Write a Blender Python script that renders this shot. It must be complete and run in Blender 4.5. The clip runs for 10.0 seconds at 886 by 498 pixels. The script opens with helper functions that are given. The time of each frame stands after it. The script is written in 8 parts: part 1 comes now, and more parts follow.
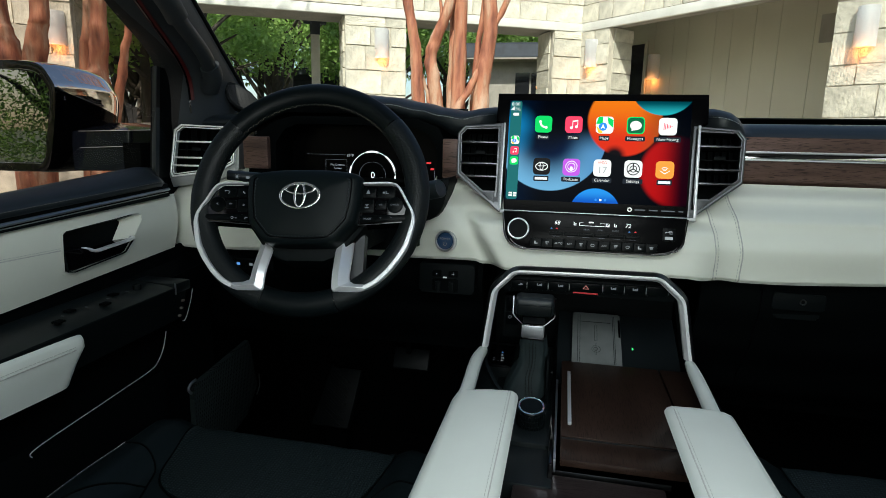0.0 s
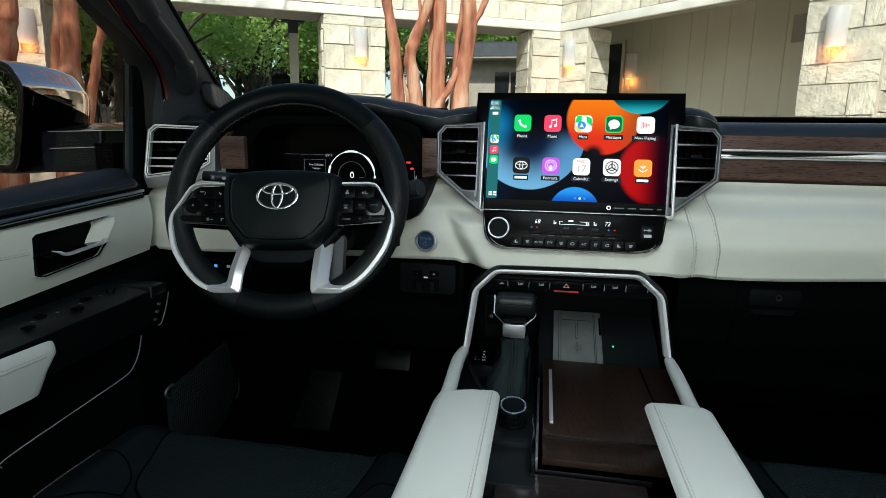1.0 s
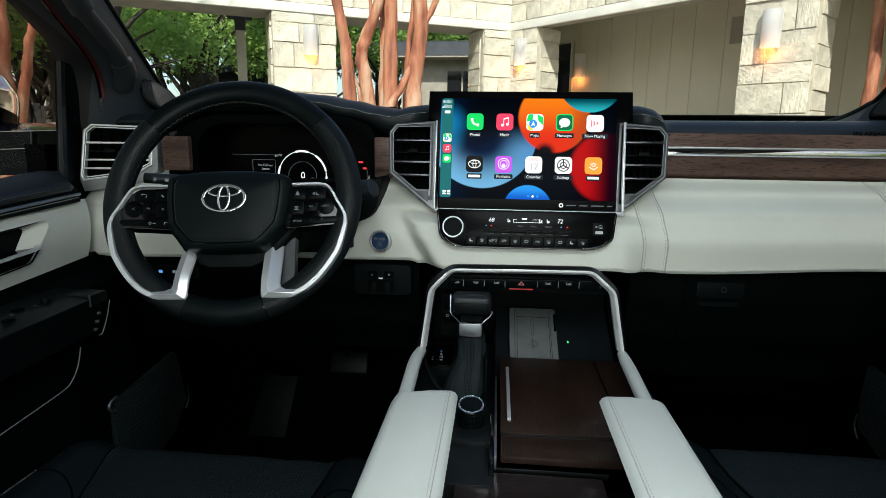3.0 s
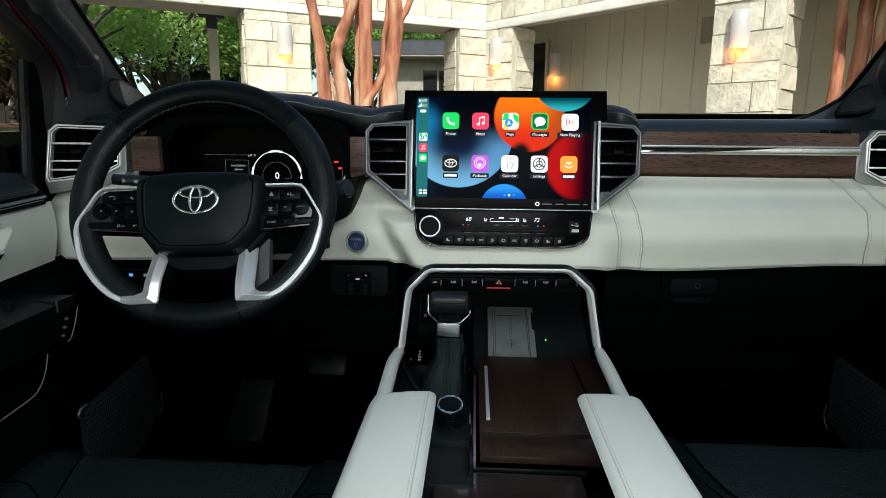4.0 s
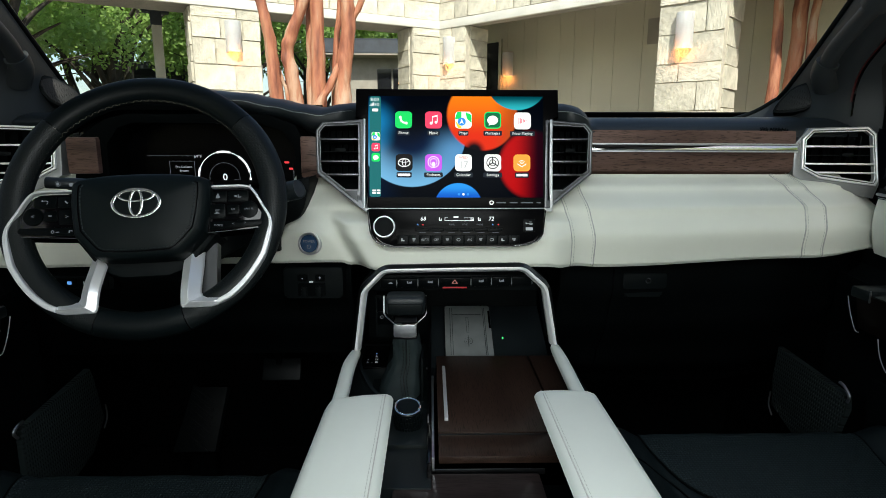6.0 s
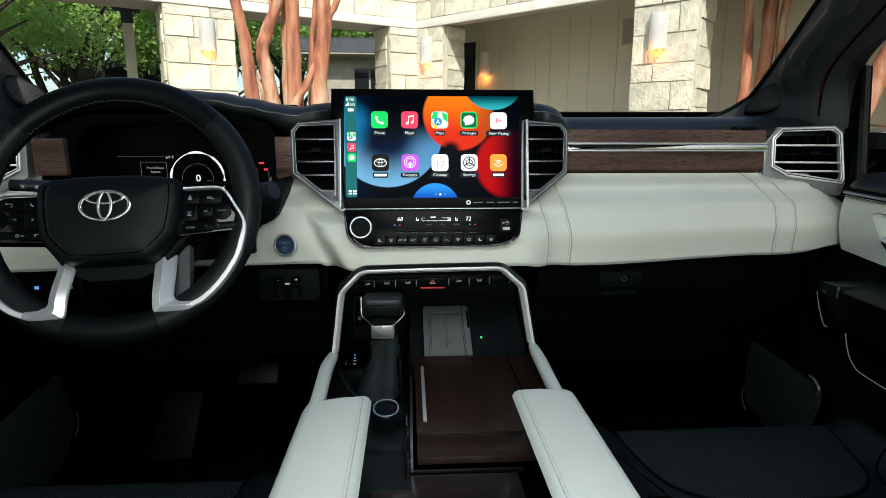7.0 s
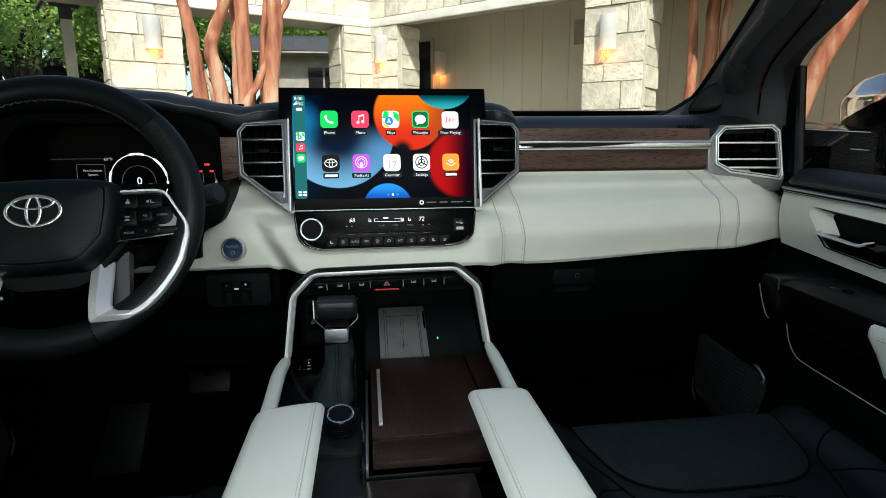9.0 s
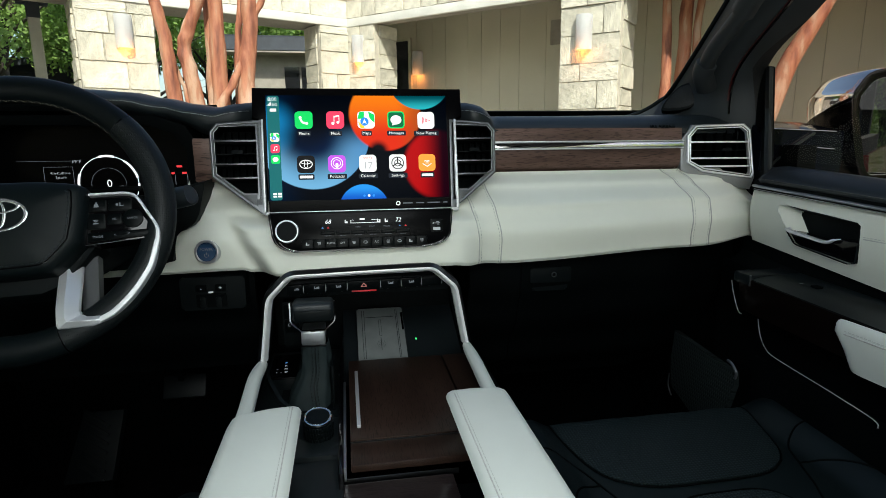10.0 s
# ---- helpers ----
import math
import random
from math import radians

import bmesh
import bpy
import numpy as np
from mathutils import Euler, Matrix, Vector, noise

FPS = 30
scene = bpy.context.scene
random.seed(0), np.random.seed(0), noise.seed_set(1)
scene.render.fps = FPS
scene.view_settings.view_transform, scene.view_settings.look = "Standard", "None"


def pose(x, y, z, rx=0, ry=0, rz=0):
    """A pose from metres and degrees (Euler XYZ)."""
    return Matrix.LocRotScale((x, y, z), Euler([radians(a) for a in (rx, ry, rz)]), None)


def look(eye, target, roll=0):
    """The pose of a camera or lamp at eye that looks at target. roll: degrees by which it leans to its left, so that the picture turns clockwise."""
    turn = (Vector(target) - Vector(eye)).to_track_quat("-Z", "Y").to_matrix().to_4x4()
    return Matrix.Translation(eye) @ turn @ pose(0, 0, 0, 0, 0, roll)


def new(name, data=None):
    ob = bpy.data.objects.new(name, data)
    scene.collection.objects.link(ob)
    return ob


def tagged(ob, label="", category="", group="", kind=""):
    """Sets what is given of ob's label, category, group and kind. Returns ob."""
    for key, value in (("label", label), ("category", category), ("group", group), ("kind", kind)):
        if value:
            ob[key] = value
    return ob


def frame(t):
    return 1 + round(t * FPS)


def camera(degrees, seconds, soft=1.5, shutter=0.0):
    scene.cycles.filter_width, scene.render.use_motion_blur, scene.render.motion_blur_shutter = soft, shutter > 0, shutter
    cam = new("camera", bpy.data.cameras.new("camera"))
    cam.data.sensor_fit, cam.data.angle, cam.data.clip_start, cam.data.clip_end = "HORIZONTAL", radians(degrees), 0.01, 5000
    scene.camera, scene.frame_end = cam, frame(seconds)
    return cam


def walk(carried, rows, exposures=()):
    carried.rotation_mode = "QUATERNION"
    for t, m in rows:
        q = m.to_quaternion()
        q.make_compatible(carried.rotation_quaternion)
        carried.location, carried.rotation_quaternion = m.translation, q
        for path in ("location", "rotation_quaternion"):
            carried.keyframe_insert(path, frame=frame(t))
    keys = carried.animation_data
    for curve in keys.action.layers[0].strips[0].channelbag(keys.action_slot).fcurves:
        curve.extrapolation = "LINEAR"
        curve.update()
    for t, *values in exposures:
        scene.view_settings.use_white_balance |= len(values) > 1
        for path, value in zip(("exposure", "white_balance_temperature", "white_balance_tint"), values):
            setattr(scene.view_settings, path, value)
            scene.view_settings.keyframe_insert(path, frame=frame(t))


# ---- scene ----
cam = camera(75.9, 10.0, soft=0.6)
PATH = [
    (0, (-0.054, -0.068, 1.423), (-0.454, 1.854, 1.038), 1.2),
    (0.5, (-0.053, -0.065, 1.423), (-0.424, 1.862, 1.037), 1.1),
    (1, (-0.053, -0.063, 1.423), (-0.389, 1.87, 1.037), 1.0),
    (1.5, (-0.052, -0.061, 1.423), (-0.352, 1.878, 1.037), 0.9),
    (2, (-0.052, -0.059, 1.423), (-0.313, 1.886, 1.036), 0.8),
    (2.5, (-0.052, -0.057, 1.423), (-0.274, 1.893, 1.036), 0.8),
    (4, (-0.051, -0.051, 1.423), (-0.156, 1.908, 1.034), 0.5),
    (4.5, (-0.05, -0.049, 1.423), (-0.117, 1.912, 1.033), 0.5),
    (5, (-0.049, -0.046, 1.423), (-0.077, 1.915, 1.033), 0.4),
    (5.5, (-0.048, -0.044, 1.423), (-0.04, 1.917, 1.032), 0.3),
    (7, (-0.043, -0.041, 1.424), (0.073, 1.917, 1.031), 0.1),
    (7.5, (-0.041, -0.039, 1.424), (0.112, 1.916, 1.03), -0.0),
    (8, (-0.037, -0.037, 1.423), (0.15, 1.915, 1.03), -0.1),
    (8.5, (-0.035, -0.034, 1.423), (0.188, 1.914, 1.03), -0.1),
    (9, (-0.033, -0.033, 1.424), (0.226, 1.91, 1.029), -0.2),
    (9.5, (-0.03, -0.033, 1.424), (0.264, 1.906, 1.029), -0.4),
    (10, (-0.028, -0.033, 1.425), (0.301, 1.9, 1.029), -0.4),
]
walk(cam, [(t, look(eye, target, roll)) for t, eye, target, roll in PATH], exposures=[(0, 0.31, 6370, 2), (2.5, 0.37, 6430, 3), (5, 0.44, 6520, 4), (7.5, 0.46, 6520, 4), (10, 0.41, 6470, 3)])

# ---- world, sun, large lights ----
SUN_AZ, SUN_EL = 176.0, 44.0        # compass-like: degrees from +y towards +x
world = bpy.data.worlds.new("world")
scene.world = world
world.use_nodes = True
wn = world.node_tree
sky = wn.nodes.new("ShaderNodeTexSky")
sky.sky_type, sky.sun_disc = "NISHITA", False
sky.sun_elevation, sky.sun_rotation = radians(SUN_EL), radians(SUN_AZ)
sky.air_density, sky.dust_density = 1.0, 2.0
bg = wn.nodes["Background"]
bg.inputs["Strength"].default_value = 0.15
wn.links.new(sky.outputs[0], bg.inputs["Color"])
sun = new("sun", bpy.data.lights.new("sun", "SUN"))
sun.data.energy, sun.data.angle, sun.data.color = 4.7, radians(0.6), (1.0, 0.94, 0.85)
sd = Vector((math.sin(radians(SUN_AZ)) * math.cos(radians(SUN_EL)), math.cos(radians(SUN_AZ)) * math.cos(radians(SUN_EL)), math.sin(radians(SUN_EL))))
sun.matrix_world = look(sd * 50, (0, 0, 0))


def cabin_fill(name, m, w, h, watts, colour):
    """An added area lamp that stands in for sky light inside the cabin."""
    lamp = bpy.data.lights.new(name, "AREA")
    lamp.shape, lamp.size, lamp.size_y, lamp.energy, lamp.color = "RECTANGLE", w, h, watts, colour
    new(name, lamp).matrix_world = m


# fill lamps, added to brighten the cabin; the roof above is closed
cabin_fill("roof_fill", look((0, -0.15, 1.80), (0, -0.10, 0)), 0.62, 0.75, 8.0, (0.93, 0.97, 1.0))
cabin_fill("rear_window_fill", look((-0.03, -1.26, 1.56), (-0.03, 1.0, 1.25)), 1.05, 0.42, 7.7, (0.97, 0.985, 1.0))
cabin_fill("side_fill_left", look((-1.0, 0.25, 1.62), (0.0, 0.6, 1.2)), 0.7, 0.35, 0.1, (0.93, 0.97, 1.0))
cabin_fill("side_fill_right", look((0.95, 0.25, 1.62), (0.0, 0.6, 1.2)), 0.7, 0.35, 0.15, (0.96, 0.98, 1.0))


# ---- materials ----
def mat(name, colour, rough=0.5, metal=0.0, vary=0.12, scale=20.0, bump=0.0, bump_scale=200.0, coat=0.0, stretch=(1, 1, 1), random=0.0, colour2=None, spec=0.5, detail=6.0):
    """A surface with variation at two scales: broad stains and fine grain, with relief."""
    m = bpy.data.materials.new(name)
    m.use_nodes = True
    t, b = m.node_tree, m.node_tree.nodes["Principled BSDF"]
    N, L = t.nodes.new, t.links.new
    b.inputs["Roughness"].default_value, b.inputs["Metallic"].default_value = rough, metal
    b.inputs["Coat Weight"].default_value, b.inputs["Specular IOR Level"].default_value = coat, spec
    co = N("ShaderNodeTexCoord")
    mp = N("ShaderNodeMapping")
    mp.inputs["Scale"].default_value = stretch
    L(co.outputs["Object"], mp.inputs["Vector"])
    n1 = N("ShaderNodeTexNoise")
    n1.inputs["Scale"].default_value, n1.inputs["Detail"].default_value = scale, detail
    L(mp.outputs[0], n1.inputs["Vector"])
    ramp = N("ShaderNodeValToRGB")
    c2 = colour2 or tuple(c * (1 - 2 * vary) for c in colour)
    c1 = colour if colour2 else tuple(min(1, c * (1 + vary)) for c in colour)
    ramp.color_ramp.elements[0].color, ramp.color_ramp.elements[1].color = (*c2, 1), (*c1, 1)
    ramp.color_ramp.elements[0].position, ramp.color_ramp.elements[1].position = 0.3, 0.7
    L(n1.outputs[0], ramp.inputs[0])
    out = ramp.outputs[0]
    if random:
        info = N("ShaderNodeObjectInfo")
        hsv = N("ShaderNodeHueSaturation")
        mr = N("ShaderNodeMapRange")
        mr.inputs["To Min"].default_value, mr.inputs["To Max"].default_value = 1 - random, 1 + random
        L(info.outputs["Random"], mr.inputs["Value"])
        L(mr.outputs[0], hsv.inputs["Value"])
        L(out, hsv.inputs["Color"])
        out = hsv.outputs[0]
    L(out, b.inputs["Base Color"])
    if rough > 0.03:
        mr = N("ShaderNodeMapRange")
        mr.inputs["To Min"].default_value, mr.inputs["To Max"].default_value = rough * 0.85, min(1, rough * 1.15)
        L(n1.outputs[0], mr.inputs["Value"])
        L(mr.outputs[0], b.inputs["Roughness"])
    if bump:
        n2 = N("ShaderNodeTexNoise")
        n2.inputs["Scale"].default_value, n2.inputs["Detail"].default_value = bump_scale, 4
        L(mp.outputs[0], n2.inputs["Vector"])
        bp = N("ShaderNodeBump")
        bp.inputs["Strength"].default_value, bp.inputs["Distance"].default_value = bump, 0.4 / bump_scale
        L(n2.outputs[0], bp.inputs["Height"])
        L(bp.outputs[0], b.inputs["Normal"])
    return m


def glow(name, colour, strength):
    m = bpy.data.materials.new(name)
    m.use_nodes = True
    b = m.node_tree.nodes["Principled BSDF"]
    b.inputs["Base Color"].default_value = (0, 0, 0, 1)
    b.inputs["Roughness"].default_value = 0.3
    b.inputs["Specular IOR Level"].default_value = 0.05
    b.inputs["Emission Color"].default_value = (*colour, 1)
    b.inputs["Emission Strength"].default_value = strength
    return m


def pane_material(name, tint, gloss=1.0):
    m = bpy.data.materials.new(name)
    m.use_nodes = True
    t = m.node_tree
    t.nodes.remove(t.nodes["Principled BSDF"])
    tr, gl, mx = (t.nodes.new(k) for k in ("ShaderNodeBsdfTransparent", "ShaderNodeBsdfGlossy", "ShaderNodeMixShader"))
    tr.inputs[0].default_value = (*tint, 1)
    gl.inputs["Roughness"].default_value = 0.0
    gl.inputs["Color"].default_value = (gloss, gloss, gloss, 1)
    mx.inputs[0].default_value = 0.015
    t.links.new(tr.outputs[0], mx.inputs[1])
    t.links.new(gl.outputs[0], mx.inputs[2])
    t.links.new(mx.outputs[0], t.nodes["Material Output"].inputs[0])
    return m


def cells_material(name, colour, rough, scale, depth, dark=0.4, stretch=(1, 1, 1), plane=""):
    """Leather or plastic with rows of small holes."""
    m = mat(name, colour, rough, vary=0.1, scale=12, spec=0.25)
    t, b = m.node_tree, m.node_tree.nodes["Principled BSDF"]
    co, mp, vo, bp = (t.nodes.new(k) for k in ("ShaderNodeTexCoord", "ShaderNodeMapping", "ShaderNodeTexVoronoi", "ShaderNodeBump"))
    mp.inputs["Scale"].default_value = stretch
    vo.inputs["Scale"].default_value, vo.inputs["Randomness"].default_value = scale, 0.0
    t.links.new(co.outputs["Object"], mp.inputs[0])
    flat = mp.outputs[0]
    if plane:
        sep, com = t.nodes.new("ShaderNodeSeparateXYZ"), t.nodes.new("ShaderNodeCombineXYZ")
        vo.voronoi_dimensions = "2D"
        t.links.new(flat, sep.inputs[0])
        for k, axis in enumerate(plane):
            t.links.new(sep.outputs["XYZ".index(axis)], com.inputs[k])
        flat = com.outputs[0]
    t.links.new(flat, vo.inputs["Vector"])
    mr = t.nodes.new("ShaderNodeMapRange")
    mr.inputs["From Min"].default_value, mr.inputs["From Max"].default_value = 0.15, 0.38
    t.links.new(vo.outputs["Distance"], mr.inputs["Value"])
    bp.inputs["Strength"].default_value, bp.inputs["Distance"].default_value = depth, 0.3 / scale
    t.links.new(mr.outputs[0], bp.inputs["Height"])
    t.links.new(bp.outputs[0], b.inputs["Normal"])
    mx = t.nodes.new("ShaderNodeMix")
    mx.data_type = "RGBA"
    mx.inputs[6].default_value = (*[c * dark for c in colour], 1)
    mx.inputs[7].default_value = (*colour, 1)
    t.links.new(mr.outputs[0], mx.inputs[0])
    t.links.new(mx.outputs[2], b.inputs["Base Color"])
    return m


def wood_material(name, dark, light, rough, coat, axis):
    """Open-pored veneer: long rings and short dark pores along one axis."""
    m = bpy.data.materials.new(name)
    m.use_nodes = True
    t, b = m.node_tree, m.node_tree.nodes["Principled BSDF"]
    N, L = t.nodes.new, t.links.new
    co, mp, mp2, n1, n2, n3 = N("ShaderNodeTexCoord"), N("ShaderNodeMapping"), N("ShaderNodeMapping"), N("ShaderNodeTexNoise"), N("ShaderNodeTexNoise"), N("ShaderNodeTexNoise")
    s1, s2 = [30.0] * 3, [700.0] * 3
    s1[axis], s2[axis] = 3.0, 60.0
    mp.inputs["Scale"].default_value, mp2.inputs["Scale"].default_value = s1, s2
    L(co.outputs["Object"], mp.inputs[0])
    L(co.outputs["Object"], mp2.inputs[0])
    for n, src, d in ((n1, mp, 8), (n2, mp2, 3), (n3, mp, 2)):
        n.inputs["Scale"].default_value, n.inputs["Detail"].default_value = 1.0, d
        L(src.outputs[0], n.inputs["Vector"])
    ramp, pores = N("ShaderNodeValToRGB"), N("ShaderNodeValToRGB")
    ramp.color_ramp.elements[0].color, ramp.color_ramp.elements[1].color = (*dark, 1), (*light, 1)
    ramp.color_ramp.elements[0].position, ramp.color_ramp.elements[1].position = 0.35, 0.68
    pores.color_ramp.elements[0].color, pores.color_ramp.elements[1].color = (0.35, 0.33, 0.32, 1), (1, 1, 1, 1)
    pores.color_ramp.elements[0].position, pores.color_ramp.elements[1].position = 0.36, 0.46
    L(n1.outputs[0], ramp.inputs[0])
    L(n2.outputs[0], pores.inputs[0])
    mx = N("ShaderNodeMix")
    mx.data_type, mx.blend_type = "RGBA", "MULTIPLY"
    mx.inputs[0].default_value = 1.0
    L(ramp.outputs[0], mx.inputs[6])
    L(pores.outputs[0], mx.inputs[7])
    L(mx.outputs[2], b.inputs["Base Color"])
    bp = N("ShaderNodeBump")
    bp.inputs["Strength"].default_value, bp.inputs["Distance"].default_value = 0.25, 0.0004
    L(n2.outputs[0], bp.inputs["Height"])
    L(bp.outputs[0], b.inputs["Normal"])
    b.inputs["Roughness"].default_value, b.inputs["Coat Weight"].default_value = rough, coat
    b.inputs["Coat Roughness"].default_value = 0.12
    b.inputs["Specular IOR Level"].default_value = 0.3 if light[0] > 0.05 else 0.12
    return m


def bark_material(name):
    """Smooth bark that peels in long flakes: red-brown, tan and grey patches."""
    m = mat(name, (0.3, 0.15, 0.1), 0.72, bump=0.7, bump_scale=26, stretch=(1, 1, 0.20), scale=10.0, detail=10.0)
    t, b = m.node_tree, m.node_tree.nodes["Principled BSDF"]
    ramp = [n for n in t.nodes if n.bl_idname == "ShaderNodeValToRGB"][0].color_ramp
    stops = ((0.30, (0.13, 0.042, 0.026)), (0.42, (0.30, 0.105, 0.058)), (0.50, (0.40, 0.165, 0.092)), (0.56, (0.37, 0.180, 0.110)), (0.60, (0.45, 0.255, 0.165)), (0.74, (0.46, 0.335, 0.255)))
    for k, (at_, c) in enumerate(stops):
        e = ramp.elements[k] if k < 2 else ramp.elements.new(at_)
        e.position, e.color = at_, (*c, 1)
    return m


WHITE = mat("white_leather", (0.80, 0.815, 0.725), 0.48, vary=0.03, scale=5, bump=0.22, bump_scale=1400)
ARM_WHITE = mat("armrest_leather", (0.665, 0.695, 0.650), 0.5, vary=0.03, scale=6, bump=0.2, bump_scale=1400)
# white leather of the doors: their shade is put into a darker colour
SHADED_WHITE = mat("shaded_door_leather", (0.650, 0.662, 0.585), 0.52, vary=0.04, scale=5, bump=0.25, bump_scale=1200)
THREAD = mat("pale_thread", (0.52, 0.53, 0.50), 0.7, vary=0.1, scale=300)
GROOVE = mat("seam_groove", (0.50, 0.50, 0.47), 0.7, vary=0.1, scale=200)
PAD = mat("soft_touch_black", (0.0105, 0.0150, 0.0178), 0.46, vary=0.1, scale=10, bump=0.3, bump_scale=1500, spec=0.42)
BLACK = mat("moulded_black_plastic", (0.00252, 0.0041, 0.00461), 0.55, vary=0.15, scale=18, bump=0.25, bump_scale=1200, spec=0.09)
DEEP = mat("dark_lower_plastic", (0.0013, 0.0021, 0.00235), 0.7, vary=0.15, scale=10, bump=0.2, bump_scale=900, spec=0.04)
GLOSS = mat("piano_black", (0.002, 0.002, 0.0025), 0.08, vary=0.05, scale=8, spec=0.35)
VENTFRAME = mat("bright_silver_plating", (0.92, 0.93, 0.94), 0.36, metal=0.75, vary=0.02, scale=12)
SPOKE = mat("brushed_spoke_silver", (0.82, 0.83, 0.86), 0.40, metal=0.7, vary=0.03, scale=14)
BUTTON = mat("black_button", (0.00158, 0.0026, 0.00294), 0.3, vary=0.1, scale=30, spec=0.06)
STITCH = mat("brown_rim_thread", (0.15, 0.132, 0.108), 0.7, vary=0.15, scale=300)
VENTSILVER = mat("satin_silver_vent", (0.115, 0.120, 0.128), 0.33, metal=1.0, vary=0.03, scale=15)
SILVER = mat("satin_silver", (0.50, 0.52, 0.55), 0.38, metal=1.0, vary=0.03, scale=15, bump=0.03, bump_scale=1500)
ARCH = mat("brushed_arch_metal", (0.86, 0.87, 0.88), 0.34, metal=0.2, vary=0.02, scale=12)
SATIN = mat("bright_satin_trim", (0.74, 0.75, 0.77), 0.42, metal=0.6, vary=0.02, scale=12)
CHROME = mat("chrome", (0.86, 0.87, 0.88), 0.05, metal=1.0, vary=0.01, scale=5)
DARKSILVER = mat("dark_satin_metal", (0.055, 0.058, 0.062), 0.4, metal=0.5, vary=0.05, scale=14)
EMBLEM = mat("emblem_chrome", (0.90, 0.91, 0.93), 0.17, metal=0.85, vary=0.01, scale=5)
GREYVENT = mat("grey_vent_surround", (0.27, 0.28, 0.285), 0.34, metal=0.5, vary=0.05, scale=14)
RIM = mat("wheel_leather", (0.00259, 0.0046, 0.00529), 0.42, vary=0.1, scale=14, bump=0.25, bump_scale=1100, spec=0.13)
GRIP = cells_material("perforated_grip", (0.00288, 0.005, 0.00568), 0.45, 470, 0.5)
COVER = mat("airbag_cover_leather", (0.00288, 0.0054, 0.00617), 0.45, vary=0.1, scale=14, bump=0.3, bump_scale=1000, spec=0.13)
SEAT = mat("seat_leather", (0.0053, 0.0092, 0.0107), 0.42, vary=0.12, scale=9, bump=0.3, bump_scale=900, spec=0.18)
SEATPERF = cells_material("perforated_seat", (0.0060, 0.0105, 0.0118), 0.5, 195, 0.7, 2.7, plane="XY")
GRILLE = cells_material("woven_speaker_grille", (0.017, 0.025, 0.026), 0.6, 105, 0.6, 0.10, (1, 1.5, 1.0), "YZ")
WALNUT = wood_material("walnut_veneer", (0.062, 0.034, 0.027), (0.185, 0.112, 0.090), 0.42, 0.0, 0)
PILLAR = mat("dark_grey_pillar_trim", (0.021, 0.025, 0.0275), 0.55, vary=0.1, scale=10, bump=0.3, bump_scale=1300, spec=0.35)
TWEET = cells_material("fine_speaker_mesh", (0.005, 0.006, 0.0065), 0.5, 420, 0.8)
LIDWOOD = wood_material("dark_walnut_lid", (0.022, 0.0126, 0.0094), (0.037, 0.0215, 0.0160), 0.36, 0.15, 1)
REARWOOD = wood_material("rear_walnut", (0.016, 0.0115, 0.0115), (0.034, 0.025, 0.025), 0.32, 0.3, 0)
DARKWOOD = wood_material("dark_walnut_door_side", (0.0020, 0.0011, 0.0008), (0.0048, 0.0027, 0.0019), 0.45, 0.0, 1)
BOOT = mat("soft_boot_leather", (0.0180, 0.0265, 0.0280), 0.6, vary=0.15, scale=30, bump=0.3, bump_scale=700, spec=0.12)
DECK = mat("smooth_black_deck", (0.0070, 0.0100, 0.0108), 0.35, vary=0.08, scale=14, bump=0.1, bump_scale=1200, spec=0.2)
SCREENGL = mat("dark_display_glass", (0.002, 0.002, 0.0025), 0.25, vary=0.05, scale=8, spec=0.06)
RUBBER = mat("grey_rubber", (0.17, 0.185, 0.185), 0.65, vary=0.08, scale=30, bump=0.15, bump_scale=700)
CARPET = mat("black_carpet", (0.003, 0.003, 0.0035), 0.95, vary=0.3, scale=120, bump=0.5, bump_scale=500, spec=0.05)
HEAD = mat("dark_headliner", (0.02, 0.02, 0.021), 0.9, vary=0.1, scale=60, bump=0.2, bump_scale=400)
RED = mat("red_paint", (0.26, 0.012, 0.014), 0.2, coat=1.0, vary=0.05, scale=4)
REDGLINT = mat("dark_red_glint", (0.055, 0.0035, 0.004), 0.4, vary=0.05, scale=4)
GLASS = pane_material("clear_glass", (0.93, 0.95, 0.94), 0.8)
SIDEGLASS = pane_material("tinted_side_glass", (0.63, 0.555, 0.515), 0.8)
BLUE = mat("blue_button_face", (0.018, 0.045, 0.10), 0.25, vary=0.05, scale=20, coat=0.4)
LEGEND = glow("lit_legend", (0.80, 0.86, 0.92), 0.38)
DIM = glow("dim_legend", (0.55, 0.62, 0.70), 0.20)
BLUELEG = glow("blue_legend", (0.15, 0.4, 0.95), 0.6)
REDLEG = glow("red_legend", (0.9, 0.06, 0.07), 0.7)
DIMRED = glow("dim_red_legend", (0.8, 0.30, 0.27), 0.45)
GREENLEG = glow("green_legend", (0.1, 0.9, 0.25), 0.9)
WHITELEG = glow("white_legend", (0.92, 0.95, 1.0), 1.0)
STONE = mat("cream_limestone", (0.60, 0.565, 0.47), 0.85, vary=0.15, scale=3.0, bump=0.5, bump_scale=9, random=0.12, stretch=(1.0, 0.2, 0.5))
MORTAR = mat("tan_mortar", (0.56, 0.515, 0.43), 0.9, vary=0.12, scale=9, bump=0.4, bump_scale=60)
CREAM = mat("cream_painted_boards", (0.56, 0.525, 0.41), 0.6, vary=0.05, scale=1.5, bump=0.1, bump_scale=50)
TRIMW = mat("white_painted_trim", (0.66, 0.65, 0.60), 0.5, vary=0.06, scale=3, bump=0.08, bump_scale=40)
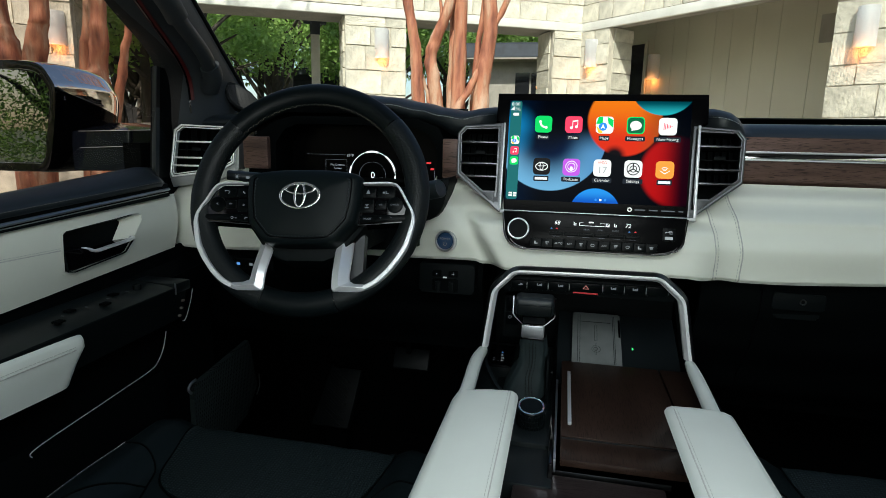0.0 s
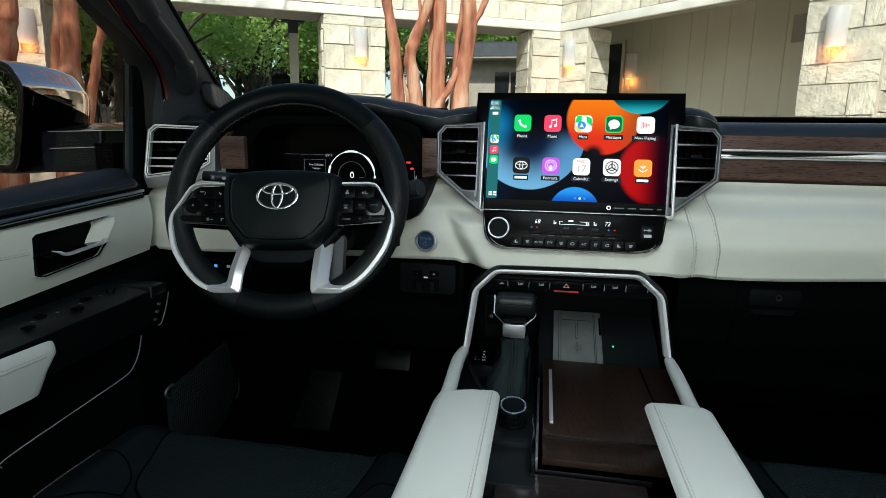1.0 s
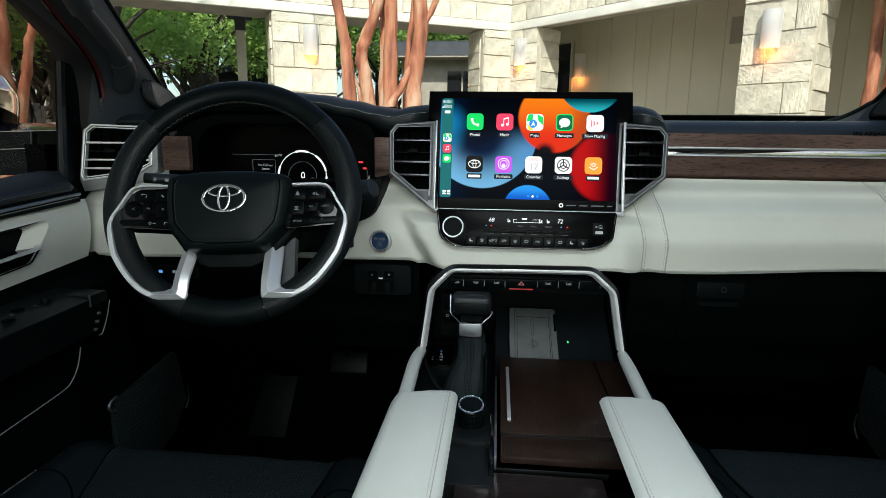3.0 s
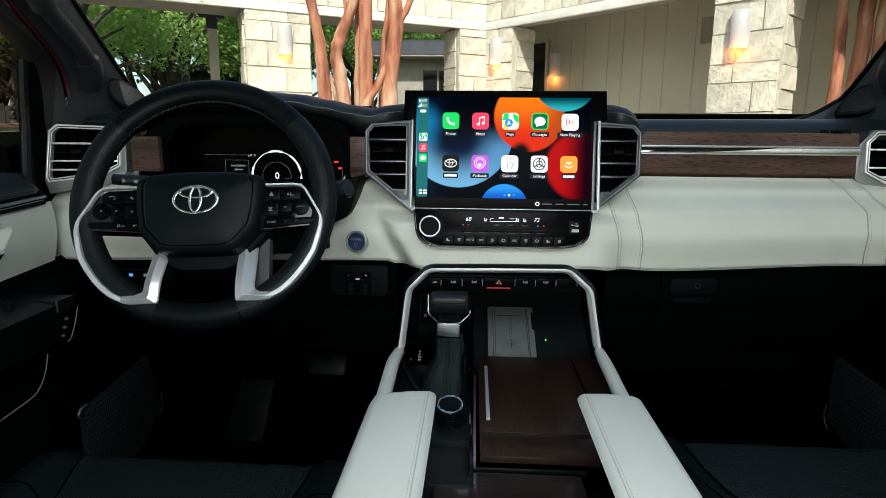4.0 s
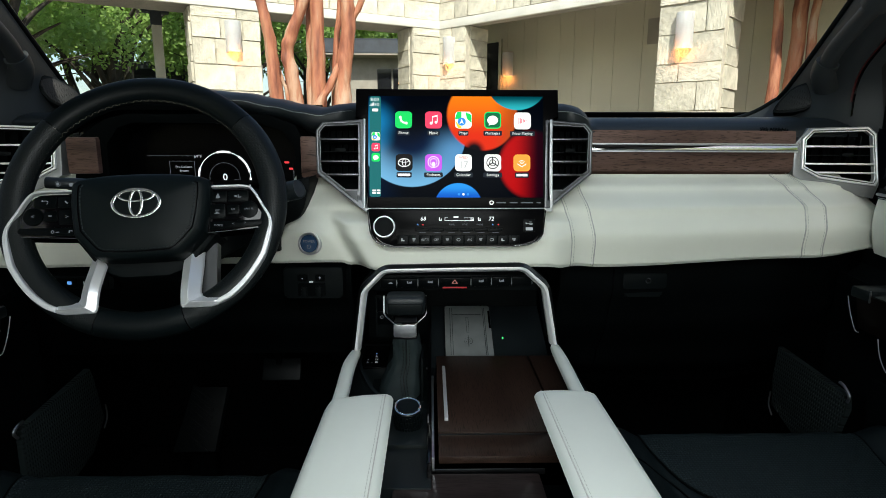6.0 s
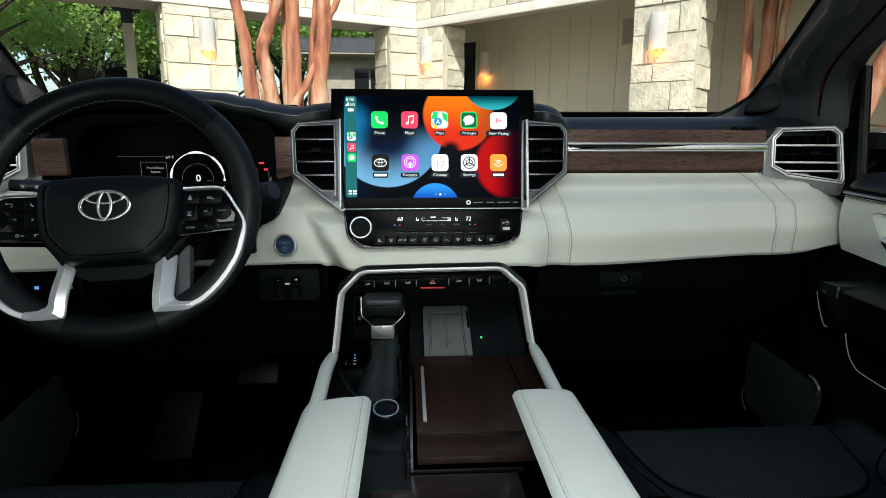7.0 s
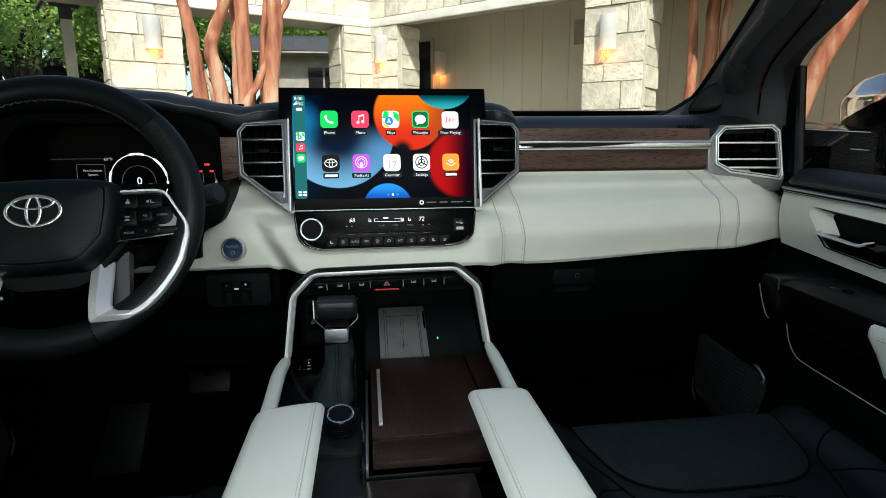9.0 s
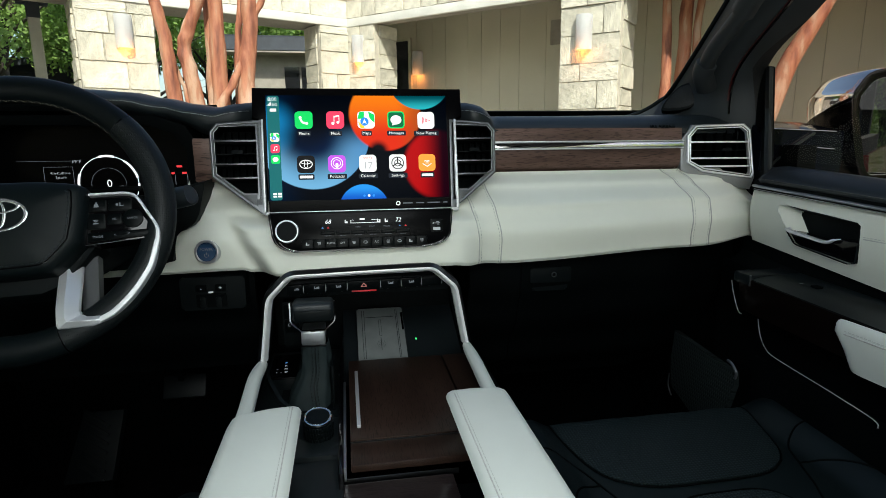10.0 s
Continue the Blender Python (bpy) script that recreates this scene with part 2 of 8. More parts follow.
SOFFIT = mat("grey_soffit_and_shaded_wall", (0.30, 0.275, 0.235), 0.7, vary=0.1, scale=4)
SLATE = mat("dark_slate_fascia", (0.035, 0.042, 0.055), 0.6, vary=0.15, scale=5)
DARKGL = mat("dark_window_glass", (0.012, 0.013, 0.015), 0.08, vary=0.1, scale=2)
BARK = bark_material("peeling_red_bark")
OAKBARK = mat("grey_oak_bark", (0.075, 0.062, 0.052), 0.9, vary=0.3, scale=4, bump=0.8, bump_scale=14, stretch=(1, 1, 0.3))
LEAF = mat("oak_leaves", (0.42, 0.58, 0.17), 0.5, vary=0.3, scale=0.9, colour2=(0.21, 0.34, 0.09))
leaf_nodes = LEAF.node_tree
glow_through, blend = leaf_nodes.nodes.new("ShaderNodeBsdfTranslucent"), leaf_nodes.nodes.new("ShaderNodeMixShader")
leaf_nodes.links.new([n for n in leaf_nodes.nodes if n.bl_idname == "ShaderNodeValToRGB"][0].outputs[0], glow_through.inputs["Color"])
blend.inputs[0].default_value = 0.5
leaf_nodes.links.new(leaf_nodes.nodes["Principled BSDF"].outputs[0], blend.inputs[1])
leaf_nodes.links.new(glow_through.outputs[0], blend.inputs[2])
leaf_nodes.links.new(blend.outputs[0], leaf_nodes.nodes["Material Output"].inputs[0])
LAMPW = mat("white_lamp_shell", (0.78, 0.79, 0.80), 0.5, vary=0.04, scale=5)
WARM = glow("warm_lamp_light", (1.0, 0.42, 0.13), 2.2)
PAVE = mat("pale_concrete", (0.36, 0.335, 0.29), 0.85, vary=0.15, scale=1.2, bump=0.3, bump_scale=80)
GRASS = mat("dry_lawn", (0.10, 0.12, 0.045), 0.95, vary=0.3, scale=0.6, bump=0.8, bump_scale=30)
DARKFENCE = mat("dark_timber_fence", (0.02, 0.02, 0.022), 0.8, vary=0.2, scale=6)

# ---- building helpers ----
BASE = {}


def thing(name, at, label, category, group="", kind=""):
    ob = new(name)
    ob.location = at
    ob.empty_display_size = 0.05
    BASE[ob] = Vector(at)
    return tagged(ob, label, category, group, kind)


def finish(name, bm, material, angle=35):
    me = bpy.data.meshes.new(name)
    bmesh.ops.recalc_face_normals(bm, faces=bm.faces)
    bm.to_mesh(me)
    bm.free()
    me.materials.append(material)
    me.polygons.foreach_set("use_smooth", [True] * len(me.polygons))
    me.set_sharp_from_angle(angle=radians(angle))
    return me


def part(name, bm, material, parent, label="", m=None, angle=35):
    """Links a bmesh as one mesh under a thing or part; coordinates are of the world, or of m."""
    if m is not None:
        bm.transform(m)
    bm.transform(Matrix.Translation(-BASE[parent]))
    ob = new(name, finish(name, bm, material, angle))
    ob.parent = parent
    BASE[ob] = BASE[parent]
    if label:
        ob["label"] = label
    return ob


def solid(name, bm, material, label, category, group="", kind="", m=None, angle=35):
    """A thing that is one mesh."""
    if m is not None:
        bm.transform(m)
    lo = [min(v.co[i] for v in bm.verts) for i in range(3)]
    hi = [max(v.co[i] for v in bm.verts) for i in range(3)]
    at = Vector(((lo[0] + hi[0]) / 2, (lo[1] + hi[1]) / 2, lo[2]))
    bm.transform(Matrix.Translation(-at))
    ob = new(name, finish(name, bm, material, angle))
    ob.location = at
    BASE[ob] = at
    return tagged(ob, label, category, group, kind)


def bevelled(bm, width, segments=2, edges=None):
    if width:
        bmesh.ops.bevel(bm, geom=edges or list(bm.edges), offset=width, segments=segments, profile=0.6, affect="EDGES", clamp_overlap=True)
    return bm


def box(x0, x1, y0, y1, z0, z1, bevel=0.0, segments=2):
    bm = bmesh.new()
    bmesh.ops.create_cube(bm, size=1, matrix=Matrix.Translation(((x0 + x1) / 2, (y0 + y1) / 2, (z0 + z1) / 2)) @ Matrix.Diagonal((x1 - x0, y1 - y0, z1 - z0, 1)))
    return bevelled(bm, bevel, segments)


def joined(*bms):
    out = bmesh.new()
    for b in bms:
        me = bpy.data.meshes.new("tmp")
        b.to_mesh(me)
        b.free()
        out.from_mesh(me)
        bpy.data.meshes.remove(me)
    return out


def plate(points, depth, bevel=0.0, segments=2):
    """A flat polygon of (x, y) points at z=0, thickened down to z=-depth; the front edge is rounded."""
    bm = bmesh.new()
    n = len(points)
    top = [bm.verts.new((x, y, 0)) for x, y in points]
    low = [bm.verts.new((x, y, -depth)) for x, y in points]
    face = bm.faces.new(top)
    bm.faces.new(low[::-1])
    for i in range(n):
        bm.faces.new((top[i], low[i], low[(i + 1) % n], top[(i + 1) % n]))
    if bevel:
        bevelled(bm, bevel, segments, list(face.edges))
    return bm


def rounded(w, h, r, n=5):
    """The outline of a rounded rectangle about the origin."""
    out = []
    for cx, cy, a0 in ((w / 2 - r, h / 2 - r, 0), (-w / 2 + r, h / 2 - r, 90), (-w / 2 + r, -h / 2 + r, 180), (w / 2 - r, -h / 2 + r, 270)):
        out += [(cx + r * math.cos(radians(a0 + 90 * i / n)), cy + r * math.sin(radians(a0 + 90 * i / n))) for i in range(n + 1)]
    return out


def disc(r, n=32, ry=None):
    return [(r * math.cos(2 * math.pi * i / n), (ry or r) * math.sin(2 * math.pi * i / n)) for i in range(n)]


def ring(outer, inner, depth, bevel=0.0):
    """A frame between two outlines with the same number of points."""
    bm = bmesh.new()
    n = len(outer)
    rows = [[bm.verts.new((x, y, z)) for x, y in line] for line, z in ((outer, -depth), (outer, 0), (inner, 0), (inner, -depth))]
    for a, b in zip(rows, rows[1:] + rows[:1]):
        for i in range(n):
            bm.faces.new((a[i], b[i], b[(i + 1) % n], a[(i + 1) % n]))
    if bevel:
        edges = [e for e in bm.edges if all(abs(v.co.z) < 1e-6 for v in e.verts) and sum(1 for f in e.link_faces if abs(f.calc_center_median().z) > 1e-6) == 1]
        bevelled(bm, bevel, 2, edges)
    return bm


def smooth_path(points, steps=6, closed=False):
    """Catmull-Rom through the points."""
    P = [Vector(p) for p in points]
    n = len(P)
    out = []
    for i in range(n if closed else n - 1):
        a, b, c, d = (P[(i + k) % n] if closed else P[min(max(i + k, 0), n - 1)] for k in (-1, 0, 1, 2))
        for s in range(steps):
            t = s / steps
            out.append(0.5 * (2 * b + (c - a) * t + (2 * a - 5 * b + 4 * c - d) * t * t + (3 * b - a - 3 * c + d) * t ** 3))
    if not closed:
        out.append(P[-1])
    return out


def sweep(points, section, up=(0, 0, 1), closed=False, scales=None):
    """Sweeps a 2D section (side, up) along a path."""
    bm = bmesh.new()
    P = [Vector(p) for p in points]
    n, rows = len(P), []
    for i, p in enumerate(P):
        a, b = (P[i - 1], P[(i + 1) % n]) if closed else (P[max(i - 1, 0)], P[min(i + 1, n - 1)])
        t = (b - a).normalized()
        side = t.cross(Vector(up)).normalized()
        top = side.cross(t)
        s = scales[i] if scales else 1
        rows.append([bm.verts.new(p + side * x * s + top * y * s) for x, y in section])
    k = len(section)
    for i in range(n if closed else n - 1):
        a, b = rows[i], rows[(i + 1) % n]
        for j in range(k):
            bm.faces.new((a[j], a[(j + 1) % k], b[(j + 1) % k], b[j]))
    if not closed:
        bm.faces.new(rows[0][::-1])
        bm.faces.new(rows[-1])
    return bm


def sheet(f, us, vs, thick=0.0, mid=Vector((-0.05, -0.1, 1.42))):
    """The surface f(u, v), thickened away from mid, the middle of the cabin."""
    bm = bmesh.new()
    us, vs = list(us), list(vs)
    g = [[bm.verts.new(f(u, v)) for v in vs] for u in us]
    for i in range(len(us) - 1):
        for j in range(len(vs) - 1):
            bm.faces.new((g[i][j], g[i + 1][j], g[i + 1][j + 1], g[i][j + 1]))
    bm.normal_update()
    if thick:
        facing = sum(face.normal.dot(mid - face.calc_center_median()) * face.calc_area() for face in bm.faces)
        way = abs(thick) * (-1 if facing > 0 else 1)
        nu, nv = len(us), len(vs)
        h = [[bm.verts.new(v.co + v.normal * way) for v in row] for row in g]
        for i in range(nu - 1):
            for j in range(nv - 1):
                bm.faces.new((h[i][j], h[i][j + 1], h[i + 1][j + 1], h[i + 1][j]))
        rim = [(i, 0) for i in range(nu)] + [(nu - 1, j) for j in range(1, nv)] + [(i, nv - 1) for i in range(nu - 2, -1, -1)] + [(0, j) for j in range(nv - 2, 0, -1)]
        for (i, j), (k, m) in zip(rim, rim[1:] + rim[:1]):
            bm.faces.new((g[i][j], h[i][j], h[k][m], g[k][m]))
    return bm


def span(a, b, n):
    return [a + (b - a) * i / n for i in range(n + 1)]


def ease(a, b, x):
    t = min(1, max(0, (x - a) / (b - a)))
    return t * t * (3 - 2 * t)


def lerp_table(table, x):
    for (x0, y0), (x1, y1) in zip(table, table[1:]):
        if x <= x1:
            return y0 + (y1 - y0) * ease(x0, x1, x)
    return table[-1][1]


def words(text, size, extrude=0.0):
    """A mesh of lettering about the origin, in the x-y plane."""
    cu = bpy.data.curves.new("words", "FONT")
    cu.body, cu.size, cu.align_x, cu.align_y, cu.extrude, cu.resolution_u = text, size, "CENTER", "CENTER", extrude, 2
    ob = bpy.data.objects.new("words", cu)
    me = bpy.data.meshes.new_from_object(ob)
    bm = bmesh.new()
    bm.from_mesh(me)
    bpy.data.objects.remove(ob)
    bpy.data.curves.remove(cu)
    bpy.data.meshes.remove(me)
    return bm


def stitches(points, length, gap, wide, up=(0, -1, 0)):
    """A row of short raised threads along a path."""
    bm = bmesh.new()
    P = [Vector(p) for p in points]
    run, due = 0.0, 0.0
    for a, b in zip(P, P[1:]):
        d = (b - a).length
        t = (b - a).normalized()
        side = t.cross(Vector(up)).normalized() * wide
        top = side.cross(t).normalized() * wide * 0.8
        while due < run + d:
            p = a + t * (due - run)
            q = p + t * length
            v = [bm.verts.new(c) for c in (p - side, p + top, p + side, q - side, q + top, q + side)]
            for f in ((0, 1, 4, 3), (1, 2, 5, 4), (0, 2, 1), (3, 4, 5)):
                bm.faces.new([v[k] for k in f])
            due += length + gap
        run += d
    return bm


def at(bm, x, y, z=0.0):
    bm.transform(Matrix.Translation((x, y, z)))
    return bm


def arc_band(r0, r1, a0, a1, n=14):
    return plate([(r1 * math.cos(radians(a)), r1 * math.sin(radians(a))) for a in span(a0, a1, n)] + [(r0 * math.cos(radians(a)), r0 * math.sin(radians(a))) for a in span(a1, a0, n)], 0.0002)


def tube(points, rx, ry=None, n=8, up=(0, 0, 1), scales=None):
    """A round or oval bar along a path."""
    return sweep(points, [(rx * math.cos(2 * math.pi * k / n), (ry or rx) * math.sin(2 * math.pi * k / n)) for k in range(n)], up, scales=scales)


def between(a, b, k):
    """The outline a share k of the way from outline a to outline b."""
    return [(p[0] + (q[0] - p[0]) * k, p[1] + (q[1] - p[1]) * k) for p, q in zip(a, b)]


# ---- dashboard ----
def front(y):
    """Front-view frame: local x, y are the world's x, z; local z points back to the seats."""
    return pose(0, y, 0, 90)


SCR = pose(0.0, 0.9905, 1.4035, 78.3)
X_L, X_R = -0.885, 0.812

dash = thing("dashboard", (0, 1.05, 1.15), "wide dashboard in black, white leather and walnut with a metal strip", "dashboard")


def white_y(x, s):
    """Depth of the white panel; s runs from its bottom (0) to its top (1)."""
    side = [(0.0, 0.983), (0.04, 0.976), (0.35, 0.968), (0.62, 0.982), (0.85, 1.020), (1.0, 1.052)]
    mid = [(0.0, 0.944), (0.04, 0.939), (0.30, 0.943), (0.48, 0.955), (0.62, 0.995), (0.85, 1.03), (1.0, 1.06)]
    xc = max(-0.250, -0.177 - 0.098 * s)
    w = ease(xc - 0.016, xc + 0.034, x) * (1 - ease(0.165, 0.235, x))
    dip = 0.011 * math.exp(-((x - xc) / 0.017) ** 2) * ease(1.0, 0.75, s)
    end = 0.024 * ease(0.70, 0.81, x) + 0.015 * ease(-0.80, -0.88, x)
    return lerp_table(side, s) * (1 - w) + lerp_table(mid, s) * w + end * (1 - s * 0.3) + dip


def white_bottom(x):
    return lerp_table([(-0.9, 1.182), (-0.34, 1.1915), (-0.237, 1.1935), (-0.2115, 1.1935), (-0.1935, 1.1882), (-0.15, 1.1885), (0.16, 1.1940), (0.2, 1.1885), (0.27, 1.1845), (0.65, 1.201), (0.8, 1.214)], x)


def white_at(x, s, out=0.0):
    z0 = white_bottom(x)
    z1 = 1.352 - 0.034 * ease(-0.665, -0.63, x) * (1 - ease(-0.322, -0.297, x)) - 0.024 * ease(0.755, 0.785, x)
    return Vector((x, white_y(x, s) - out, z0 + (z1 - z0) * s))


ss = [0, 0.02, 0.05, 0.1, 0.16, 0.23, 0.31, 0.39, 0.47, 0.55, 0.63, 0.71, 0.79, 0.86, 0.93, 1.0]
part("leather_panel", sheet(lambda u, s: white_at(u, s), span(X_L, -0.303, 36) + span(-0.300, -0.140, 64) + span(-0.137, 0.150, 18) + span(0.153, 0.260, 24) + span(0.263, X_R, 36), span(0, 0.05, 4) + span(0.07, 1.0, 40), 0.012), WHITE, dash, "smooth white leather panel with double stitched seams", angle=60)
for x0, lean in ((0.209, 0.018), (0.254, 0.02), (0.644, 0.002), (0.683, -0.004)):
    bow = (lambda s: -0.005 * math.sin(min(1.0, s / 0.6) * math.pi) - 0.035 * max(0.0, (s - 0.5) / 0.5) ** 1.8) if x0 > 0.5 else (lambda s: -lean * max(0, s - 0.25) ** 1.5 * 2.2)
    line = [white_at(x0 + bow(s), s, 0.0008) for s in span(0, 1, 44)]
    part("seam", sweep(line, [(-0.0011, -0.0008), (0.0011, -0.0008), (0.0008, 0.0003), (-0.0008, 0.0003)], (0, -1, 0)), GROOVE, dash)
    inner = 0.0045 if x0 in (0.209, 0.644) else -0.0045
    part("stitching", stitches([p + Vector((inner, -0.0006, 0)) for p in line], 0.0042, 0.0022, 0.0005), THREAD, dash, "pale thread stitching")

# lower black half, with glovebox
def lower_at(x, s):
    tab = [(0, 1.012), (0.15, 1.012), (0.35, 1.035), (0.7, 1.10), (1.0, 1.20)]
    z0 = white_bottom(x) - 0.001
    return Vector((x, lerp_table(tab, s) + 0.05 * ease(0.6, 0.8, x), z0 - (z0 - 0.86) * s))


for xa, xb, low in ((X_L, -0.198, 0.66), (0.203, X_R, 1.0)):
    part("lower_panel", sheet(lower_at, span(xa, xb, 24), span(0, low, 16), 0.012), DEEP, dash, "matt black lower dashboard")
part("panel_gap", sweep([lower_at(0.305, s) + Vector((0, -0.001, 0)) for s in span(0, 0.8, 10)], [(-0.0012, -0.001), (0.0012, -0.001), (0.0012, 0.001), (-0.0012, 0.001)], (0, -1, 0)), GLOSS, dash)
glove = part("glovebox_latch", at(plate(rounded(0.085, 0.030, 0.005), 0.008, 0.002), 0.366, 1.150), BLACK, dash, "black glovebox latch with a keyhole", front(1.0085))
part("keyhole", at(ring(disc(0.0055, 20), disc(0.0035, 20), 0.003, 0.0005), 0.372, 1.151, 0.0015), VENTSILVER, glove, "", front(1.0075))
part("pull_lip", at(plate(rounded(0.075, 0.018, 0.006), 0.012, 0.004), 0.366, 1.126, 0.004), BLACK, glove, "", front(1.018))

# wood strip with the bright insert
part("wood_trim", sheet(lambda x, s: Vector((x, 1.052 - 0.006 * math.sin(s * 3.14) + 0.016 * max(0.0, 1 - s / 0.22) ** 2, 1.348 + 0.087 * s)), span(0.236, 0.652, 20), span(0, 1, 24), 0.01), WALNUT, dash, "open-pored brown walnut strip")
part("metal_strip", box(0.225, 0.652, -0.004, 0.004, -0.0055, 0.0055, 0.001), CHROME, dash, "polished metal strip", pose(0, 1.0435, 1.4025, -16))
for z in (1.3955, 1.4095):
    part("strip_edge", box(0.225, 0.652, 1.0385, 1.05, z - 0.0012, z + 0.0012, 0.0005), SATIN, dash)

# upper pad
def pad_top(x):
    return lerp_table([(-0.9, 1.452), (-0.76, 1.455), (-0.62, 1.498), (-0.47, 1.497), (-0.40, 1.492), (-0.337, 1.481), (-0.289, 1.471), (-0.247, 1.465), (-0.22, 1.471), (-0.19, 1.475), (0.0, 1.478), (0.20, 1.475), (0.225, 1.471), (0.242, 1.462), (0.262, 1.4495), (0.8, 1.4525)], x)


def pad_front(x):
    return lerp_table([(-0.9, 1.07), (-0.74, 1.07), (-0.64, 1.045), (-0.33, 1.045), (-0.27, 1.03), (-0.21, 1.03), (-0.18, 1.06), (0.18, 1.06), (0.21, 1.03), (0.235, 1.035), (0.264, 1.075), (0.8, 1.075)], x)


def pad_at(x, s):
    top, y0 = pad_top(x) + 0.011, pad_front(x) - 0.011
    drop = lerp_table([(-0.9, 0.03), (-0.7, 0.03), (-0.66, 0.035), (-0.3, 0.035), (-0.27, 0.045), (0.235, 0.048), (0.262, 0.034), (0.8, 0.034)], x)
    w = ease(0.238, 0.264, x)
    prof = [(0.0, y0 + 0.030 - 0.044 * w, -drop * 1.15), (0.12, y0 + 0.003 - 0.015 * w, -drop * 0.85), (0.20, y0 - 0.006 * w, -0.021), (0.25, y0 + 0.001 - 0.002 * w, -0.017), (0.31, y0 + 0.010, -0.0095), (0.38, y0 + 0.030, -0.003), (0.5, y0 + 0.075, 0.0), (1.0, 1.50, -0.004 - 0.03 * ease(-0.2, -0.5, x))]
    for (s0, ya, za), (s1, yb, zb) in zip(prof, prof[1:]):
        if s <= s1:
            k = (s - s0) / (s1 - s0)
            return Vector((x, ya + (yb - ya) * k, top + za + (zb - za) * k))


part("upper_pad", sheet(pad_at, span(-0.885, 0.81, 120), [0, 0.06, 0.12, 0.16, 0.20, 0.25, 0.28, 0.31, 0.345, 0.38, 0.44, 0.5, 0.6, 0.75, 1.0], 0.012, Vector((0, 0.6, 4.0))), PAD, dash, "dark soft-touch dashboard top", angle=60)
line = [pad_at(x, 0.235) + Vector((0, -0.0008, 0)) for x in span(-0.62, 0.243, 80)]
part("stitching", stitches(line, 0.0042, 0.0012, 0.00032, (0, -0.9, 0.3)), THREAD, dash, "pale thread stitching")
part("airbag_lettering", at(words("SRS AIRBAG", 0.0105, 0.0004), 0.609, 1.4372), DEEP, dash, "moulded airbag lettering", front(1.0512) @ pose(0, 1.437, 0, -30) @ pose(0, -1.437, 0))
for k in range(26):
    part("demister_slot", box(0.545 + k * 0.0065, 0.549 + k * 0.0065, 1.36, 1.40, 1.449, 1.4530, 0.0006), GLOSS, dash)

# ---- instrument cluster ----
cluster = thing("instrument_cluster", (-0.46, 1.05, 1.30), "dark digital instrument cluster under a stitched black hood", "instrument panel")
arch_o = [(-0.705, 1.335), (-0.695, 1.415), (-0.640, 1.450), (-0.600, 1.460), (-0.345, 1.460), (-0.296, 1.442), (-0.278, 1.41), (-0.280, 1.335)]
arch_i = [(-0.640, 1.332), (-0.640, 1.405), (-0.618, 1.434), (-0.590, 1.444), (-0.360, 1.444), (-0.318, 1.430), (-0.298, 1.400), (-0.297, 1.332)]
part("hood", ring(arch_o, arch_i, 0.10, 0.008), DEEP, cluster, "black padded hood", front(1.028))
part("display", plate([(-0.66, 1.30), (-0.285, 1.30), (-0.285, 1.462), (-0.66, 1.462)], 0.01), SCREENGL, cluster, "black display glass", front(1.105))
part("backing", box(-0.735, -0.262, 1.122, 1.132, 1.28, 1.482), DEEP, cluster)
gauge = part("gauge_ring", at(plate([(0.0515 * math.cos(radians(a)), 0.0515 * math.sin(radians(a))) for a in range(-30, 211, 6)] + [(0.0503 * math.cos(radians(a)), 0.0503 * math.sin(radians(a))) for a in range(210, -31, -6)], 0.0005), -0.456, 1.3395), WHITELEG, cluster, "white power gauge ring", front(1.103))
for a0, a1 in ((75, 105), (12, 55), (158, 195), (-15, 0)):
    part("gauge_segment", at(plate([(0.0530 * math.cos(radians(a)), 0.0530 * math.sin(radians(a))) for a in span(a0, a1, 8)] + [(0.0490 * math.cos(radians(a)), 0.0490 * math.sin(radians(a))) for a in span(a1, a0, 8)], 0.0006), -0.456, 1.3395), WHITELEG, gauge, "", front(1.1025))
part("inner_ring", at(ring(disc(0.0300, 40), disc(0.0296, 40), 0.0005), -0.456, 1.3390), DIM, gauge, "", front(1.103))
part("speed_figure", at(words("0", 0.020), -0.455, 1.3400), WHITELEG, cluster, "", front(1.1025))
part("speed_unit", at(words("MPH", 0.005), -0.434, 1.3345), DIM, cluster, "", front(1.1025))
part("temperature_figure", at(words("69°F", 0.0085), -0.506, 1.3808), LEGEND, cluster, "", front(1.1025))
part("message_frame", at(ring(rounded(0.049, 0.036, 0.001, 2), rounded(0.048, 0.035, 0.001, 2), 0.0004), -0.538, 1.354), DIM, cluster, "", front(1.1025))
for k, w in enumerate(("Pre-Collision", "System")):
    part("message_text", at(words(w, 0.0062), -0.535, 1.3605 - 0.0075 * k), LEGEND, cluster, "", front(1.1025))
part("top_line", at(plate([(-0.045, 0), (0.045, 0), (0.045, 0.0004), (-0.045, 0.0004)], 0.0003), -0.56, 1.382), DIM, cluster, "", front(1.1025))
for x, z, w in ((-0.332, 1.370, 0.010), (-0.344, 1.3575, 0.006), (-0.324, 1.3575, 0.008)):
    part("warning_mark", at(plate(rounded(w, 0.004, 0.001, 2), 0.0004), x, z), REDLEG, cluster, "", front(1.1025))
for x in (-0.3405, -0.3190):
    part("warning_line", box(x - 0.0003, x + 0.0003, 1.1020, 1.1028, 1.334, 1.3545), DIM, cluster)
part("wood_trim", box(-0.708, -0.652, 1.016, 1.05, 1.352, 1.418, 0.004), WALNUT, cluster, "walnut end block")
